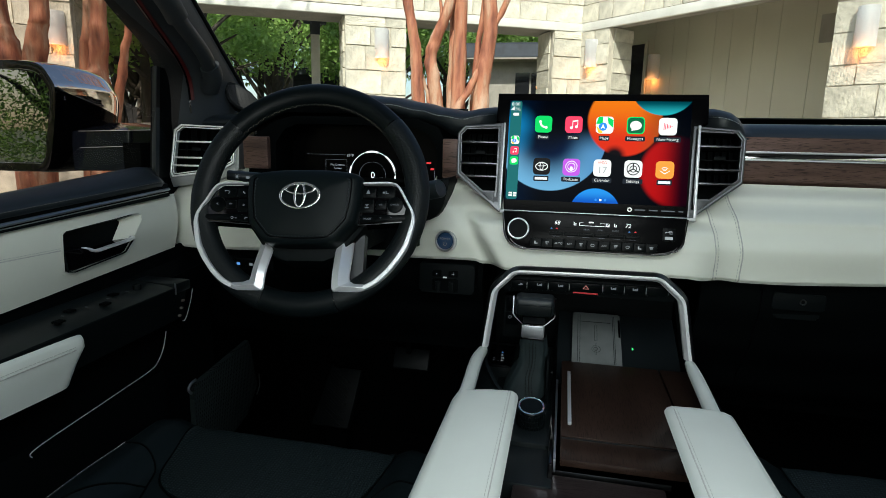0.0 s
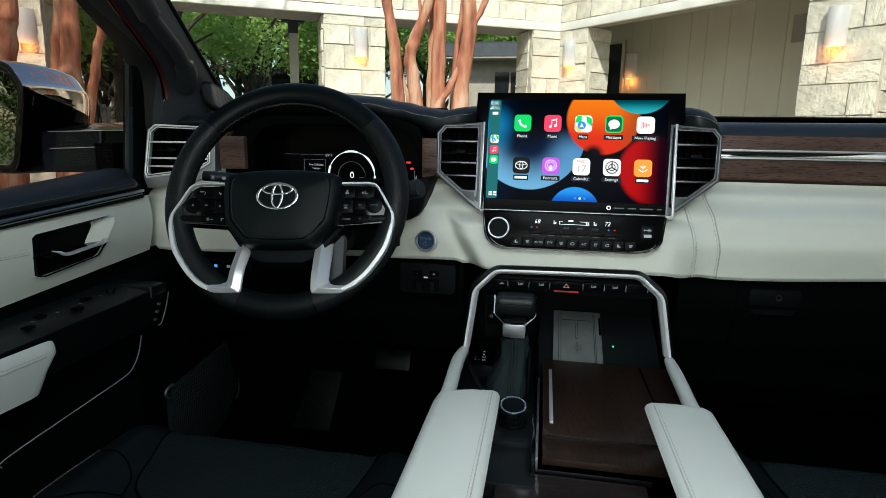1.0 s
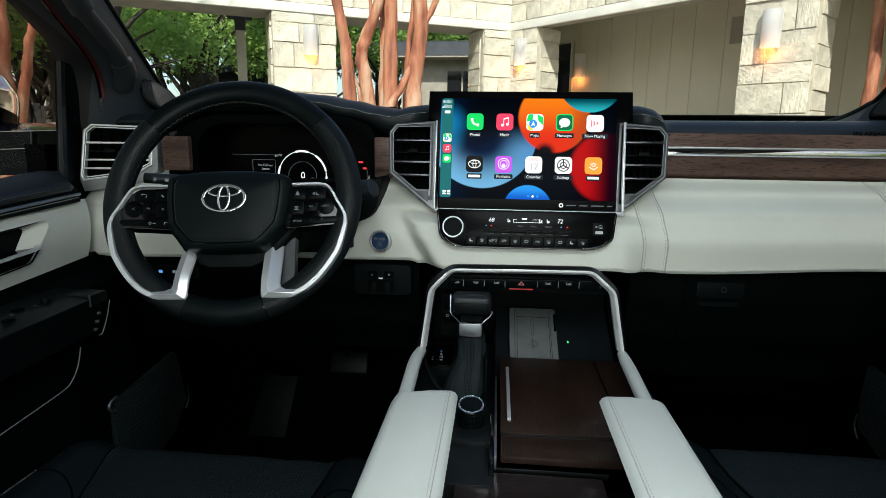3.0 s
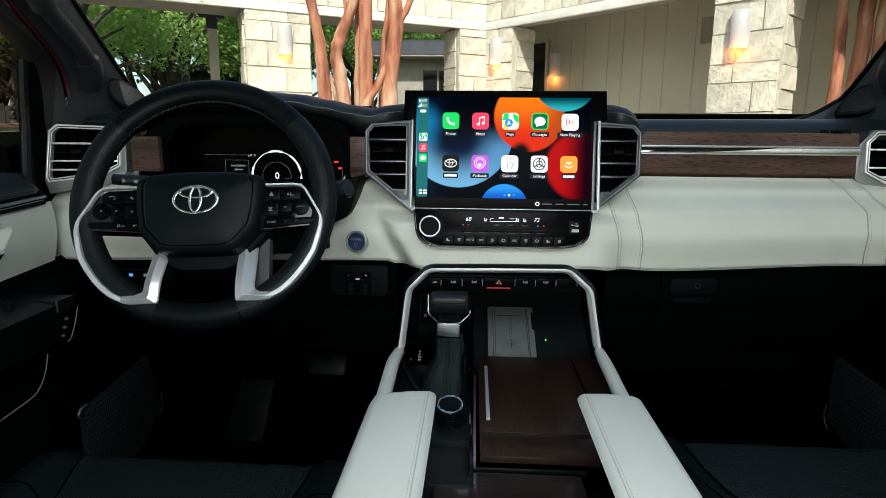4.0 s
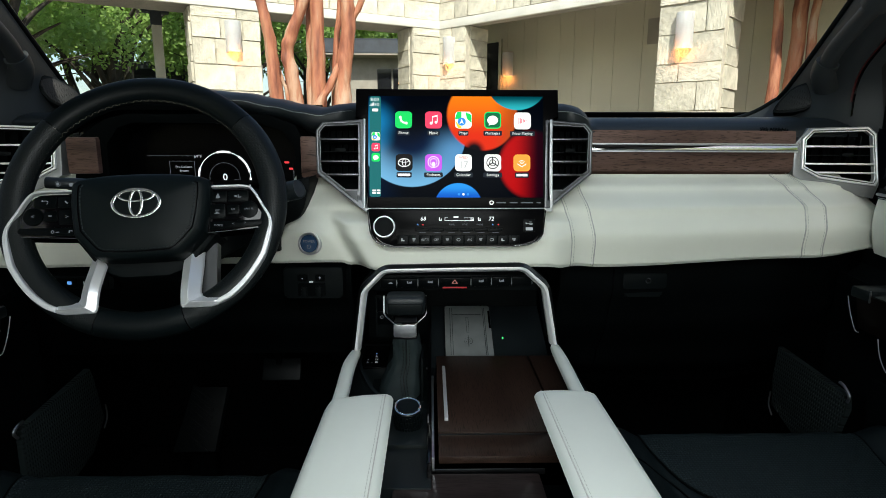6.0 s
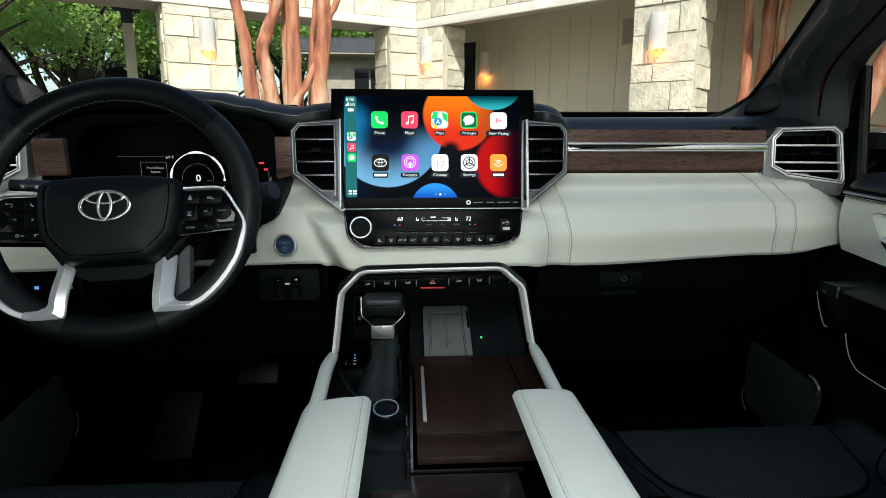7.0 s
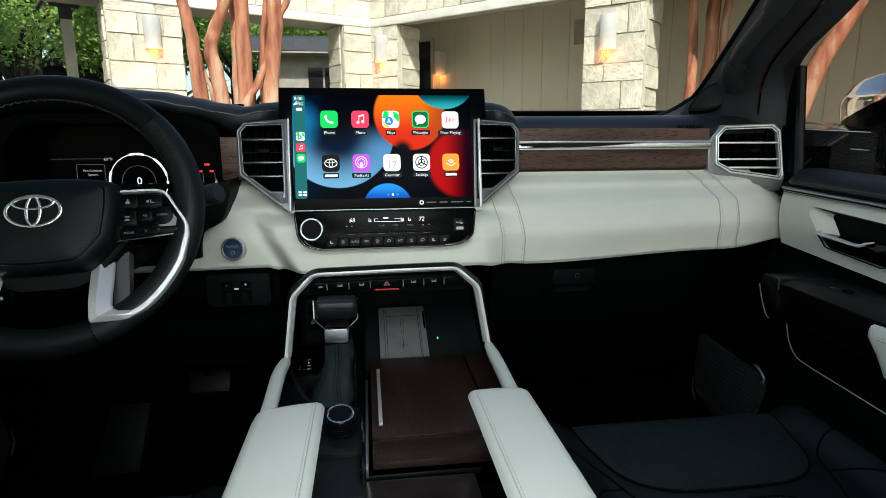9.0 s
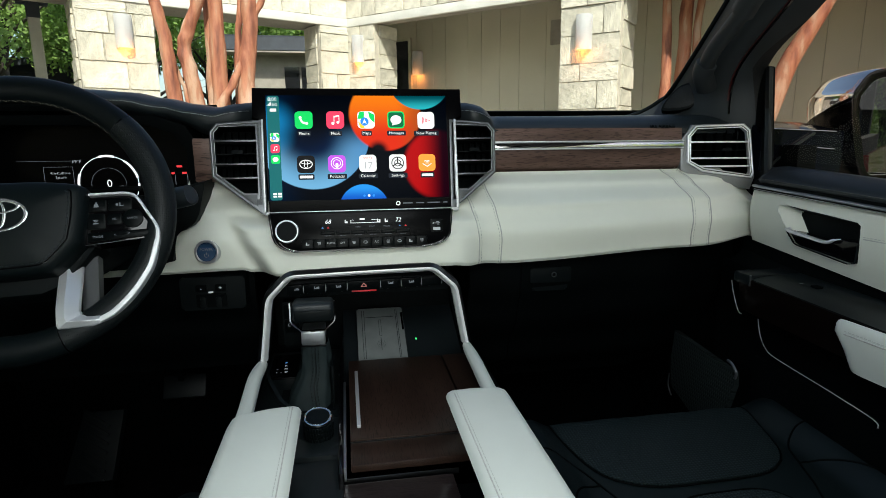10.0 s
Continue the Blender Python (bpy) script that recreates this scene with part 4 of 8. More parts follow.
# ---- touchscreen ----
def wallpaper():
    """Abstract wallpaper of glowing coloured discs on a lit screen."""
    m = bpy.data.materials.new("screen_wallpaper")
    m.use_nodes = True
    t, b = m.node_tree, m.node_tree.nodes["Principled BSDF"]
    N, L = t.nodes.new, t.links.new
    co, sep = N("ShaderNodeTexCoord"), N("ShaderNodeSeparateXYZ")
    L(co.outputs["Generated"], sep.inputs[0])

    def maths(op, a, c):
        n = N("ShaderNodeMath")
        n.operation = op
        for i, v in enumerate((a, c)):
            if isinstance(v, (int, float)):
                n.inputs[i].default_value = v
            else:
                L(v, n.inputs[i])
        return n.outputs[0]

    def rise(v, lo, hi):
        n = N("ShaderNodeMapRange")
        n.interpolation_type = "SMOOTHSTEP"
        n.inputs["From Min"].default_value, n.inputs["From Max"].default_value = lo, hi
        L(v, n.inputs["Value"])
        return n.outputs[0]

    def mixed(f, a, c):
        n = N("ShaderNodeMix")
        n.data_type = "RGBA"
        L(f, n.inputs[0])
        for i, v in ((6, a), (7, c)):
            if isinstance(v, tuple):
                n.inputs[i].default_value = (*v, 1)
            else:
                L(v, n.inputs[i])
        return n.outputs[2]

    u, v = maths("MULTIPLY", sep.outputs["X"], 1.74), sep.outputs["Z"]

    def dist(cx, cy):
        dx, dy = maths("SUBTRACT", u, cx), maths("SUBTRACT", v, cy)
        return maths("SQRT", maths("ADD", maths("MULTIPLY", dx, dx), maths("MULTIPLY", dy, dy)), 0.0)

    col = mixed(rise(u, 0.02, 0.40), (0.0, 0.006, 0.022), (0.0, 0.0008, 0.003))
    col = mixed(maths("MULTIPLY", rise(dist(0.06, 0.74), 0.26, 0.02), 0.95), col, (0.010, 0.20, 0.46))
    # pale blue disc
    d = dist(0.43, 0.646)
    body = mixed(rise(d, 0.16, 0.54), (0.0, 0.010, 0.05), (0.17, 0.42, 0.68))
    body = mixed(maths("MULTIPLY", rise(dist(0.36, 0.66), 0.34, 0.10), 0.9), body, (0.0, 0.004, 0.018))
    body = mixed(maths("MULTIPLY", rise(u, 0.52, 0.98), 0.75), body, (0.06, 0.20, 0.45))
    body = mixed(maths("MULTIPLY", rise(dist(0.06, 0.62), 0.24, 0.02), 0.9), body, (0.010, 0.22, 0.50))
    body = mixed(rise(v, 0.46, 0.74), body, col)
    col = mixed(rise(d, 0.548, 0.535), col, body)
    # orange disc
    d = dist(1.13, 0.815)
    body = mixed(rise(v, 0.60, 1.0), (0.72, 0.028, 0.008), (0.88, 0.19, 0.008))
    body = mixed(rise(u, 1.22, 1.50), body, (0.42, 0.07, 0.01))
    body = mixed(rise(dist(1.05, 0.46), 0.05, 0.13), (0.004, 0.002, 0.004), body)
    col = mixed(rise(d, 0.362, 0.335), col, body)
    # red disc
    d = dist(1.635, 0.326)
    body = mixed(rise(u, 1.42, 1.70), (0.44, 0.003, 0.005), (0.012, 0.0, 0.004))
    col = mixed(rise(d, 0.36, 0.30), col, body)
    # teal half disc and blue disc
    d = dist(1.48, 1.185)
    body = mixed(rise(v, 1.0, 0.87), (0.0, 0.05, 0.07), (0.03, 0.42, 0.48))
    col = mixed(rise(d, 0.325, 0.312), col, body)
    d = dist(0.893, -0.10)
    body = mixed(rise(v, 0.0, 0.12), (0.008, 0.10, 0.55), (0.03, 0.30, 0.85))
    col = mixed(rise(d, 0.247, 0.237), col, body)
    b.inputs["Base Color"].default_value = (0, 0, 0, 1)
    b.inputs["Roughness"].default_value, b.inputs["Specular IOR Level"].default_value = 0.2, 0.015
    L(col, b.inputs["Emission Color"])
    b.inputs["Emission Strength"].default_value = 0.88
    return m


PX, PY = 0.00101, 0.00102
sx = lambda p: (p - 850) * PX
sy = lambda p: (261 - p) * PY
display = thing("touchscreen", (0, 0.99, 1.30), "large black-framed touchscreen showing a grid of app icons", "touchscreen")
body_line = [(-0.180, 0.104), (0.183, 0.104), (0.184, 0.054), (0.168, 0.050), (0.168, -0.108), (-0.158, -0.110), (-0.164, 0.050), (-0.181, 0.052)]
part("housing", at(plate(body_line[::-1], 0.045, 0.002), 0, 0, -0.001), SCREENGL, display, "gloss black housing", SCR)
part("edge_trim", joined(box(-0.164, 0.172, -0.1155, -0.1098, -0.02, 0.003, 0.0012), box(0.1680, 0.1722, -0.110, 0.0495, -0.02, 0.003, 0.0010), box(-0.1662, -0.1632, -0.110, 0.0495, -0.02, 0.003, 0.0010)), SATIN, display, "silver edging", SCR)
part("screen", plate([(sx(694), sy(350)), (sx(1004), sy(350)), (sx(1004), sy(172)), (sx(694), sy(172))], 0.0005), wallpaper(), display, "lit screen with abstract coloured wallpaper", SCR @ pose(0, 0, 0.0006))
TEAL = glow("sidebar_teal", (0.015, 0.16, 0.17), 0.8)
part("sidebar", at(plate(rounded(20 * PX, 176 * PY, 0.004), 0.0002), sx(706), sy(261)), TEAL, display, "", SCR @ pose(0, 0, 0.0010))
APP = {k: glow("app_" + k, c, 1.0) for k, c in dict(green=(0.02, 0.62, 0.12), deep_green=(0.005, 0.13, 0.05), pink=(0.85, 0.05, 0.12), white=(0.86, 0.86, 0.86), black=(0.004, 0.004, 0.005), purple=(0.50, 0.09, 0.72), orange=(0.90, 0.33, 0.05), grey=(0.42, 0.43, 0.45), blue=(0.03, 0.25, 0.85), yellow=(0.9, 0.6, 0.05), dark=(0.02, 0.02, 0.022), tag=(0.008, 0.012, 0.02)).items()}
Z1, Z2, Z3 = SCR @ pose(0, 0, 0.0011), SCR @ pose(0, 0, 0.0014), SCR @ pose(0, 0, 0.0017)
R_ = 15 * PX


def icon(cx, cy, colour, size=1.0):
    return part("app_icon", at(plate(rounded(30 * PX * size, 30 * PX * size, 0.0068 * size), 0.0002), sx(cx), sy(cy)), APP[colour], display, "", Z1)


def glyph(ic, bm, colour, cx, cy, m=None):
    part("glyph", at(bm, sx(cx), sy(cy)), APP[colour], ic, "", m or Z2)


def phone_glyph(k=1.0):
    return joined(at(arc_band(0.0065 * k, 0.0100 * k, 185, 265), 0.003 * k, 0.003 * k), at(plate(disc(0.0026 * k, 12), 0.0002), -0.0058 * k, 0.0045 * k), at(plate(disc(0.0026 * k, 12), 0.0002), 0.0048 * k, -0.0058 * k))


def note_glyph(k=1.0):
    return joined(at(plate(disc(0.0026 * k, 14), 0.0002), -0.0042 * k, -0.0058 * k), at(plate(disc(0.0026 * k, 14), 0.0002), 0.0046 * k, -0.0040 * k), box(-0.0026 * k, -0.0014 * k, -0.0058 * k, 0.0060 * k, -0.0002, 0), box(0.0060 * k, 0.0072 * k, -0.004 * k, 0.0080 * k, -0.0002, 0), plate([(-0.0026 * k, 0.0040 * k), (0.0072 * k, 0.0062 * k), (0.0072 * k, 0.0090 * k), (-0.0026 * k, 0.0066 * k)], 0.0002))


def bubble_glyph(k=1.0):
    return joined(plate(disc(0.0098 * k, 28, 0.0082 * k), 0.0002), plate([(-0.006 * k, -0.004 * k), (-0.0072 * k, -0.0098 * k), (0.0, -0.0078 * k)], 0.0002))


def maps_glyph(ic, cx, cy, k=1.0):
    glyph(ic, plate([(-0.015 * k, 0.002 * k), (-0.004 * k, 0.002 * k), (-0.002 * k, 0.0145 * k), (-0.011 * k, 0.0145 * k)], 0.0002), "green", cx, cy)
    glyph(ic, plate([(0.004 * k, 0.0145 * k), (0.0145 * k, 0.009 * k), (0.0145 * k, -0.005 * k), (0.006 * k, 0.003 * k)], 0.0002), "green", cx, cy)
    glyph(ic, plate([(-0.0145 * k, -0.002 * k), (0.0 * k, -0.0145 * k), (-0.010 * k, -0.0145 * k)], 0.0002), "yellow", cx, cy)
    glyph(ic, plate([(-0.0035 * k, 0.0145 * k), (0.0035 * k, 0.0145 * k), (0.0035 * k, -0.0145 * k), (-0.0035 * k, -0.0145 * k)], 0.0002), "white", cx, cy, SCR @ pose(0, 0, 0.0015))
    glyph(ic, at(plate(disc(0.0072 * k, 24), 0.0002), -0.003 * k, -0.003 * k), "blue", cx, cy, Z3)
    glyph(ic, at(plate([(0, 0.0052 * k), (0.0038 * k, -0.0042 * k), (0, -0.0020 * k), (-0.0038 * k, -0.0042 * k)], 0.0002), -0.003 * k, -0.003 * k), "white", cx, cy, SCR @ pose(0, 0, 0.0019))


def caption(cx, cy, text, size=0.0071):
    tag = part("caption_tag", at(plate(rounded(max(0.014, len(text) * 0.0038 + 0.003), 0.0088, 0.002), 0.0002), sx(cx), sy(cy)), APP["tag"], display, "", Z1)
    part("caption", at(words(text, size), sx(cx), sy(cy)), APP["white"], tag, "", Z2)


def bar_caption(cx, cy, w):
    tag = part("caption_tag", at(plate(rounded(w + 0.003, 0.0095, 0.002), 0.0002), sx(cx), sy(cy)), APP["tag"], display, "", Z1)
    part("caption", at(plate(rounded(w - 0.002, 0.0045, 0.0006, 2), 0.0002), sx(cx), sy(cy)), APP["white"], tag, "", Z2)


i = icon(756, 214, "green")
glyph(i, phone_glyph(), "white", 756, 214)
i = icon(809, 214, "pink")
glyph(i, note_glyph(), "white", 809, 214)
i = icon(862, 214, "white")
maps_glyph(i, 862, 214)
i = icon(914, 214, "green")
glyph(i, plate(rounded(26 * PX, 26 * PX, 0.005), 0.0002), "deep_green", 914, 214, SCR @ pose(0, 0, 0.0012))
glyph(i, bubble_glyph(), "white", 914, 214)
i = icon(967, 215, "white")
for k in range(6):
    h = (0.012, 0.010, 0.0075, 0.006, 0.004, 0.002)[k]
    glyph(i, box(-0.007 + k * 0.0026, -0.0058 + k * 0.0026, -h / 2, h / 2, -0.0002, 0), "pink", 967, 215)
i = icon(757, 289, "black")
glyph(i, ring(oval(0.0112, 0.0078), oval(0.0098, 0.0066), 0.0002), "white", 757, 289)
glyph(i, ring(oval(0.0035, 0.0070), oval(0.0024, 0.0058), 0.0002), "white", 757, 289)
glyph(i, ring(oval(0.0088, 0.0034, 0, 0.0034), oval(0.0078, 0.0023, 0, 0.0034), 0.0002), "white", 757, 289)
i = icon(809, 289, "purple")
glyph(i, ring(disc(0.0105, 28), disc(0.0092, 28), 0.0002), "white", 809, 288)
glyph(i, ring(disc(0.0068, 24), disc(0.0057, 24), 0.0002), "white", 809, 288)
glyph(i, joined(at(plate(disc(0.0027, 14), 0.0002), 0, 0.001), plate(rounded(0.0046, 0.0085, 0.0018), 0.0002)), "white", 809, 292)
i = icon(862, 289, "white")
part("glyph", at(words("WED", 0.0070), sx(862), sy(280)), glow("calendar_red", (0.8, 0.25, 0.22), 1.0), i, "", Z2)
part("glyph", at(words("17", 0.0170), sx(862), sy(293)), APP["grey"], i, "", Z2)
i = icon(914, 289, "white")
for r0, r1 in ((0.0112, 0.0096), (0.0062, 0.0048)):
    glyph(i, ring(disc(r0, 30), disc(r1, 30), 0.0002), "dark", 914, 289)
for a in (90, 210, 330):
    glyph(i, plate([(0.001 * math.cos(radians(a + 90)), 0.001 * math.sin(radians(a + 90))), (0.001 * math.cos(radians(a - 90)), 0.001 * math.sin(radians(a - 90))), (0.0105 * math.cos(radians(a - 6)), 0.0105 * math.sin(radians(a - 6))), (0.0105 * math.cos(radians(a + 6)), 0.0105 * math.sin(radians(a + 6)))][::-1], 0.0002), "dark", 914, 289)
i = icon(966, 289, "orange")
for k in range(3):
    glyph(i, at(arc_band(0.0075 - 0.0024 * k, 0.0086 - 0.0024 * k, 50, 130), 0, -0.004), "white", 966, 289)
glyph(i, plate([(-0.008, -0.001), (0, -0.006), (0.008, -0.001), (0.008, -0.0025), (0, -0.0078), (-0.008, -0.0025)][::-1], 0.0002), "white", 966, 289)
for cx, cy, text in ((756, 237, "Phone"), (809, 237, "Music"), (862, 237, "Maps"), (914, 237, "Messages"), (967, 237.5, "Now Playing"), (809, 310.5, "Podcasts"), (862, 310.5, "Calendar"), (914, 310.5, "Settings")):
    caption(cx, cy, text)
bar_caption(757, 310.5, 0.024)
bar_caption(966, 310.5, 0.022)
# side bar
part("clock", at(words("8:00", 0.0088), sx(705), sy(179)), APP["white"], display, "", Z2)
for k in range(4):
    part("signal_bar", box(sx(696) + k * 0.0020, sx(696) + k * 0.0020 + 0.0014, sy(190), sy(190) + 0.0018 * (k + 1), -0.0002, 0), APP["white"], display, "", Z2)
part("network", at(words("5G", 0.0075), sx(709), sy(188)), APP["white"], display, "", Z2)
part("battery", at(plate(rounded(0.0105, 0.0052, 0.0012, 3), 0.0002), sx(706), sy(197)), APP["white"], display, "", Z2)
i = icon(707, 243, "white", 0.5)
maps_glyph(i, 707, 243, 0.5)
i = icon(707, 262, "pink", 0.5)
glyph(i, note_glyph(0.5), "white", 707, 262)
i = icon(707, 280, "green", 0.5)
glyph(i, bubble_glyph(0.5), "white", 707, 280)
for k in range(4):
    part("grid_mark", at(plate(rounded(0.0062, 0.0032, 0.0006, 2), 0.0002), sx(704 + 8 * (k % 2)), sy(338 + 4.5 * (k // 2))), APP["white"], display, "", Z2)
for k, c in enumerate(("blue", "white", "blue")):
    part("page_dot", at(plate(disc(0.0022, 12), 0.0002), sx(854 + 8 * k), sy(344.5)), APP[c], display, "", Z2)
# small maker's marks under the screen
part("mark_disc", at(ring(disc(0.0040, 18), disc(0.0022, 18), 0.0002), sx(912), sy(359)), APP["white"], display, "", Z1)
for cx, w in ((929, 0.022), (951, 0.018), (975, 0.028), (996, 0.010)):
    part("mark_bar", at(plate(rounded(w * 0.8, 0.0019, 0.0006, 2), 0.0002), sx(cx), sy(359)), DIM, display, "", Z1)

# ---- climate controls ----
HV = pose(0, 0.9305, 1.268, 77)
climate = thing("climate_panel", (0, 0.93, 1.23), "gloss black climate panel with a knob and two key rows", "control panel")
hv_line = [(-0.1545, 0.0295), (-0.1500, -0.0080), (-0.1455, -0.0180), (-0.1382, -0.0255), (-0.128, -0.0308), (-0.1157, -0.0336), (0.1012, -0.0325), (0.122, -0.0298), (0.1378, -0.0239), (0.1440, -0.0175), (0.1478, -0.0105), (0.1530, 0.0295)]
part("panel", plate(hv_line, 0.05, 0.003), SCREENGL, climate, "", HV)
part("panel_edge", ring([(x * 1.015, y * 1.03 - 0.001) for x, y in hv_line], [(x * 0.995, y * 0.99) for x, y in hv_line], 0.04, 0.001), GLOSS, climate, "", HV @ pose(0, 0, -0.002))
part("panel_shelf", box(-0.1545, 0.153, 0.0280, 0.0315, -0.070, -0.0015), DEEP, climate, "", HV)
knob = part("volume_knob", at(plate(disc(0.0165, 40), 0.024, 0.002), -0.1257, -0.001, 0.020), BLACK, climate, "black volume knob with a silver ring", HV)
part("knob_ring", at(ring(disc(0.0186, 48), disc(0.0158, 48), 0.022, 0.0010), -0.1257, -0.001, 0.0205), SILVER, knob, "", HV)
HZ = HV @ pose(0, 0, 0.0006)
for k, text in enumerate(("", "", "AUTO", "OFF", "", "", "A/C", "", "", "", "")):
    x = -0.0945 + k * 0.0192
    key = part("key", at(plate(rounded(0.0186, 0.0150, 0.0010, 3), 0.010, 0.0008), x, -0.0225, 0.005), BUTTON, climate, "", HV)
    if text:
        part("legend", at(words(text, 0.0050), x, -0.0225), LEGEND, key, "", HV @ pose(0, 0, 0.0053))
    else:
        kind = k % 3
        bm = joined(at(plate(rounded(0.0030, 0.0070, 0.0008, 2), 0.0002), -0.0022, 0.0), at(plate(rounded(0.0060, 0.0022, 0.0008, 2), 0.0002), 0.0012, -0.0022)) if kind == 0 else joined(*[at(plate(rounded(0.0085 - 0.0015 * j, 0.0011, 0.0004, 2), 0.0002), 0, 0.0026 - 0.0026 * j) for j in range(3)]) if kind == 1 else ring(oval(0.0048, 0.0034, n=20), oval(0.0038, 0.0024, n=20), 0.0002)
        bm.transform(Matrix.Diagonal((0.72, 0.72, 1, 1)))
        part("legend", at(bm, x, -0.0225), LEGEND, key, "", HV @ pose(0, 0, 0.0053))
for k in range(6):
    x = -0.061 + k * 0.0255
    part("rocker_key", at(plate(rounded(0.0240, 0.0058, 0.0015, 3), 0.008, 0.0014), x, -0.0052, 0.003), BUTTON, climate, "", HV)
    part("rocker_line", box(x - 0.006, x + 0.006, -0.0098, -0.0093, -0.0002, 0.0006), DIM, climate, "", HV)
for x, text in ((-0.0098, "REAR"), (0.0134, "SYNC"), (0.0385, "MODE")):
    part("legend", at(words(text, 0.0040), x, 0.0040), DIM, climate, "", HZ)
for x, c in ((-0.069, BLUELEG), (-0.060, REDLEG), (0.061, BLUELEG), (0.071, REDLEG)):
    part("arrow_mark", at(plate([(-0.002, -0.001), (0.002, -0.001), (0, 0.0016)], 0.0002), x, 0.0040), c, climate, "", HZ)
SLANT = Matrix(((1, 0.2, 0, 0), (0, 1, 0, 0), (0, 0, 1, 0), (0, 0, 0, 1)))
for x, text in ((-0.0594, "68"), (0.0590, "72")):
    bm = words(text, 0.0100)
    bm.transform(SLANT)
    part("temperature", at(bm, x, 0.0138), WHITELEG, climate, "", HZ)
part("fan_bar", joined(box(-0.0223, 0.0280, 0.0104, 0.0112, -0.0002, 0), box(-0.0223, -0.0215, 0.0104, 0.0160, -0.0002, 0), box(-0.0223, -0.016, 0.0154, 0.0160, -0.0002, 0), box(0.0272, 0.0280, 0.0104, 0.0160, -0.0002, 0), box(0.012, 0.0280, 0.0154, 0.0160, -0.0002, 0)), WHITELEG, climate, "", HZ)
part("fan_fill", at(plate(rounded(0.0085, 0.0024, 0.0004, 2), 0.0002), -0.0026, 0.0170), WHITELEG, climate, "", HZ)
for x in (-0.0312, 0.0235, 0.0365):
    part("seat_mark", at(joined(plate(rounded(0.0013, 0.0060, 0.0005, 2), 0.0002), at(plate(rounded(0.0044, 0.0013, 0.0005, 2), 0.0002), 0.002, -0.0024), at(plate(disc(0.0010, 8), 0.0002), 0.0030, -0.0002)), x, 0.0138), WHITELEG, climate, "", HZ)
for side in (-1, 1):
    for k in (0, 1):
        f = 1 - 0.035 * k
        run = [(x * f, y * f - 0.0004, 0.0006) for x, y in (hv_line[2:6] if side < 0 else hv_line[6:10])]
        part("corner_trim", tube(smooth_path(run, 4), 0.0009, n=6), CHROME, climate, "polished corner stripe", HV)
usb = part("usb_socket", at(plate(rounded(0.0206, 0.0220, 0.002), 0.01, 0.0012), 0.1248, 0.0022, 0.002), BUTTON, climate, "black socket cover", HV)
part("socket_slot", at(plate(rounded(0.0125, 0.0052, 0.0008, 2), 0.0002), 0.1248, -0.0035), LEGEND, usb, "", HV @ pose(0, 0, 0.0023))
part("socket_mark", joined(at(plate(rounded(0.012, 0.0008, 0.0003, 2), 0.0002), 0.1248, 0.0062), at(plate(disc(0.0013, 10), 0.0002), 0.1195, 0.0062), at(plate(rounded(0.005, 0.0008, 0.0003, 2), 0.0002), 0.1265, 0.0085), at(plate(rounded(0.005, 0.0008, 0.0003, 2), 0.0002), 0.1275, 0.0040)), LEGEND, usb, "", HV @ pose(0, 0, 0.0023))

# ---- power button ----
PW = pose(-0.2645, 0.966, 1.2318, 84, 0, -8)
power = thing("power_button", (-0.268, 0.966, 1.21), "round blue power button with a metal ring", "button")
part("bezel", ring(disc(0.0205, 40), disc(0.0160, 40), 0.02, 0.0015), SILVER, power, "dark metal ring", PW @ pose(0, 0, 0.004))
part("cap", at(plate(disc(0.0160, 40), 0.015, 0.002), 0, 0, 0.0030), BLUE, power, "blue cap", PW)
part("lettering", at(words("POWER", 0.0062), 0, 0.004), DIM, power, "", PW @ pose(0, 0, 0.0033))
part("symbol", joined(arc_band(0.0030, 0.0037, 130, 410, 20), box(-0.0004, 0.0004, 0.0005, 0.0042, -0.0002, 0)), DIM, power, "", PW @ pose(0, -0.0055, 0.0034))

# ---- brake controller panel under the power button ----
tbc = thing("brake_controller", (-0.265, 0.98, 1.10), "small black trailer brake control panel", "control panel")
part("panel", at(plate(rounded(0.108, 0.058, 0.006), 0.06, 0.004), -0.262, 1.157), BLACK, tbc, "", front(0.972))
for x, text in ((-0.281, "-"), (-0.249, "+")):
    k = part("key", at(plate(rounded(0.018, 0.012, 0.002, 3), 0.006, 0.001), x, 1.167, 0.003), DEEP, tbc, "", front(0.972))
    part("legend", at(words(text, 0.010), x, 1.167), LEGEND, k, "", front(0.9686))
part("slider", at(plate(rounded(0.050, 0.024, 0.003, 3), 0.006, 0.001), -0.265, 1.145, 0.0025), DEEP, tbc, "", front(0.972))
for x in (-0.278, -0.252):
    part("slide_tab", at(plate(rounded(0.010, 0.020, 0.002, 3), 0.008, 0.0015), x, 1.142, 0.007), BLACK, tbc, "", front(0.972))
part("mark", at(plate(rounded(0.008, 0.003, 0.001, 2), 0.0003), -0.265, 1.160), LEGEND, tbc, "", front(0.9688))
lsw = thing("switch_strip", (-0.72, 1.0, 1.13), "row of small black switches under the dashboard", "switch panel")
part("panel", at(plate(rounded(0.13, 0.024, 0.004), 0.03, 0.002), -0.70, 1.153), BLACK, lsw, "", front(0.992))
for k in range(4):
    key = part("key", at(plate(rounded(0.026, 0.018, 0.002, 3), 0.005, 0.001), -0.744 + 0.029 * k, 1.153, 0.002), DEEP, lsw, "", front(0.992))
    part("legend", at(plate(rounded(0.008, 0.006, 0.001, 2), 0.0003), -0.744 + 0.029 * k, 1.153), BLUELEG if k == 1 else DIM, key, "", front(0.9898))

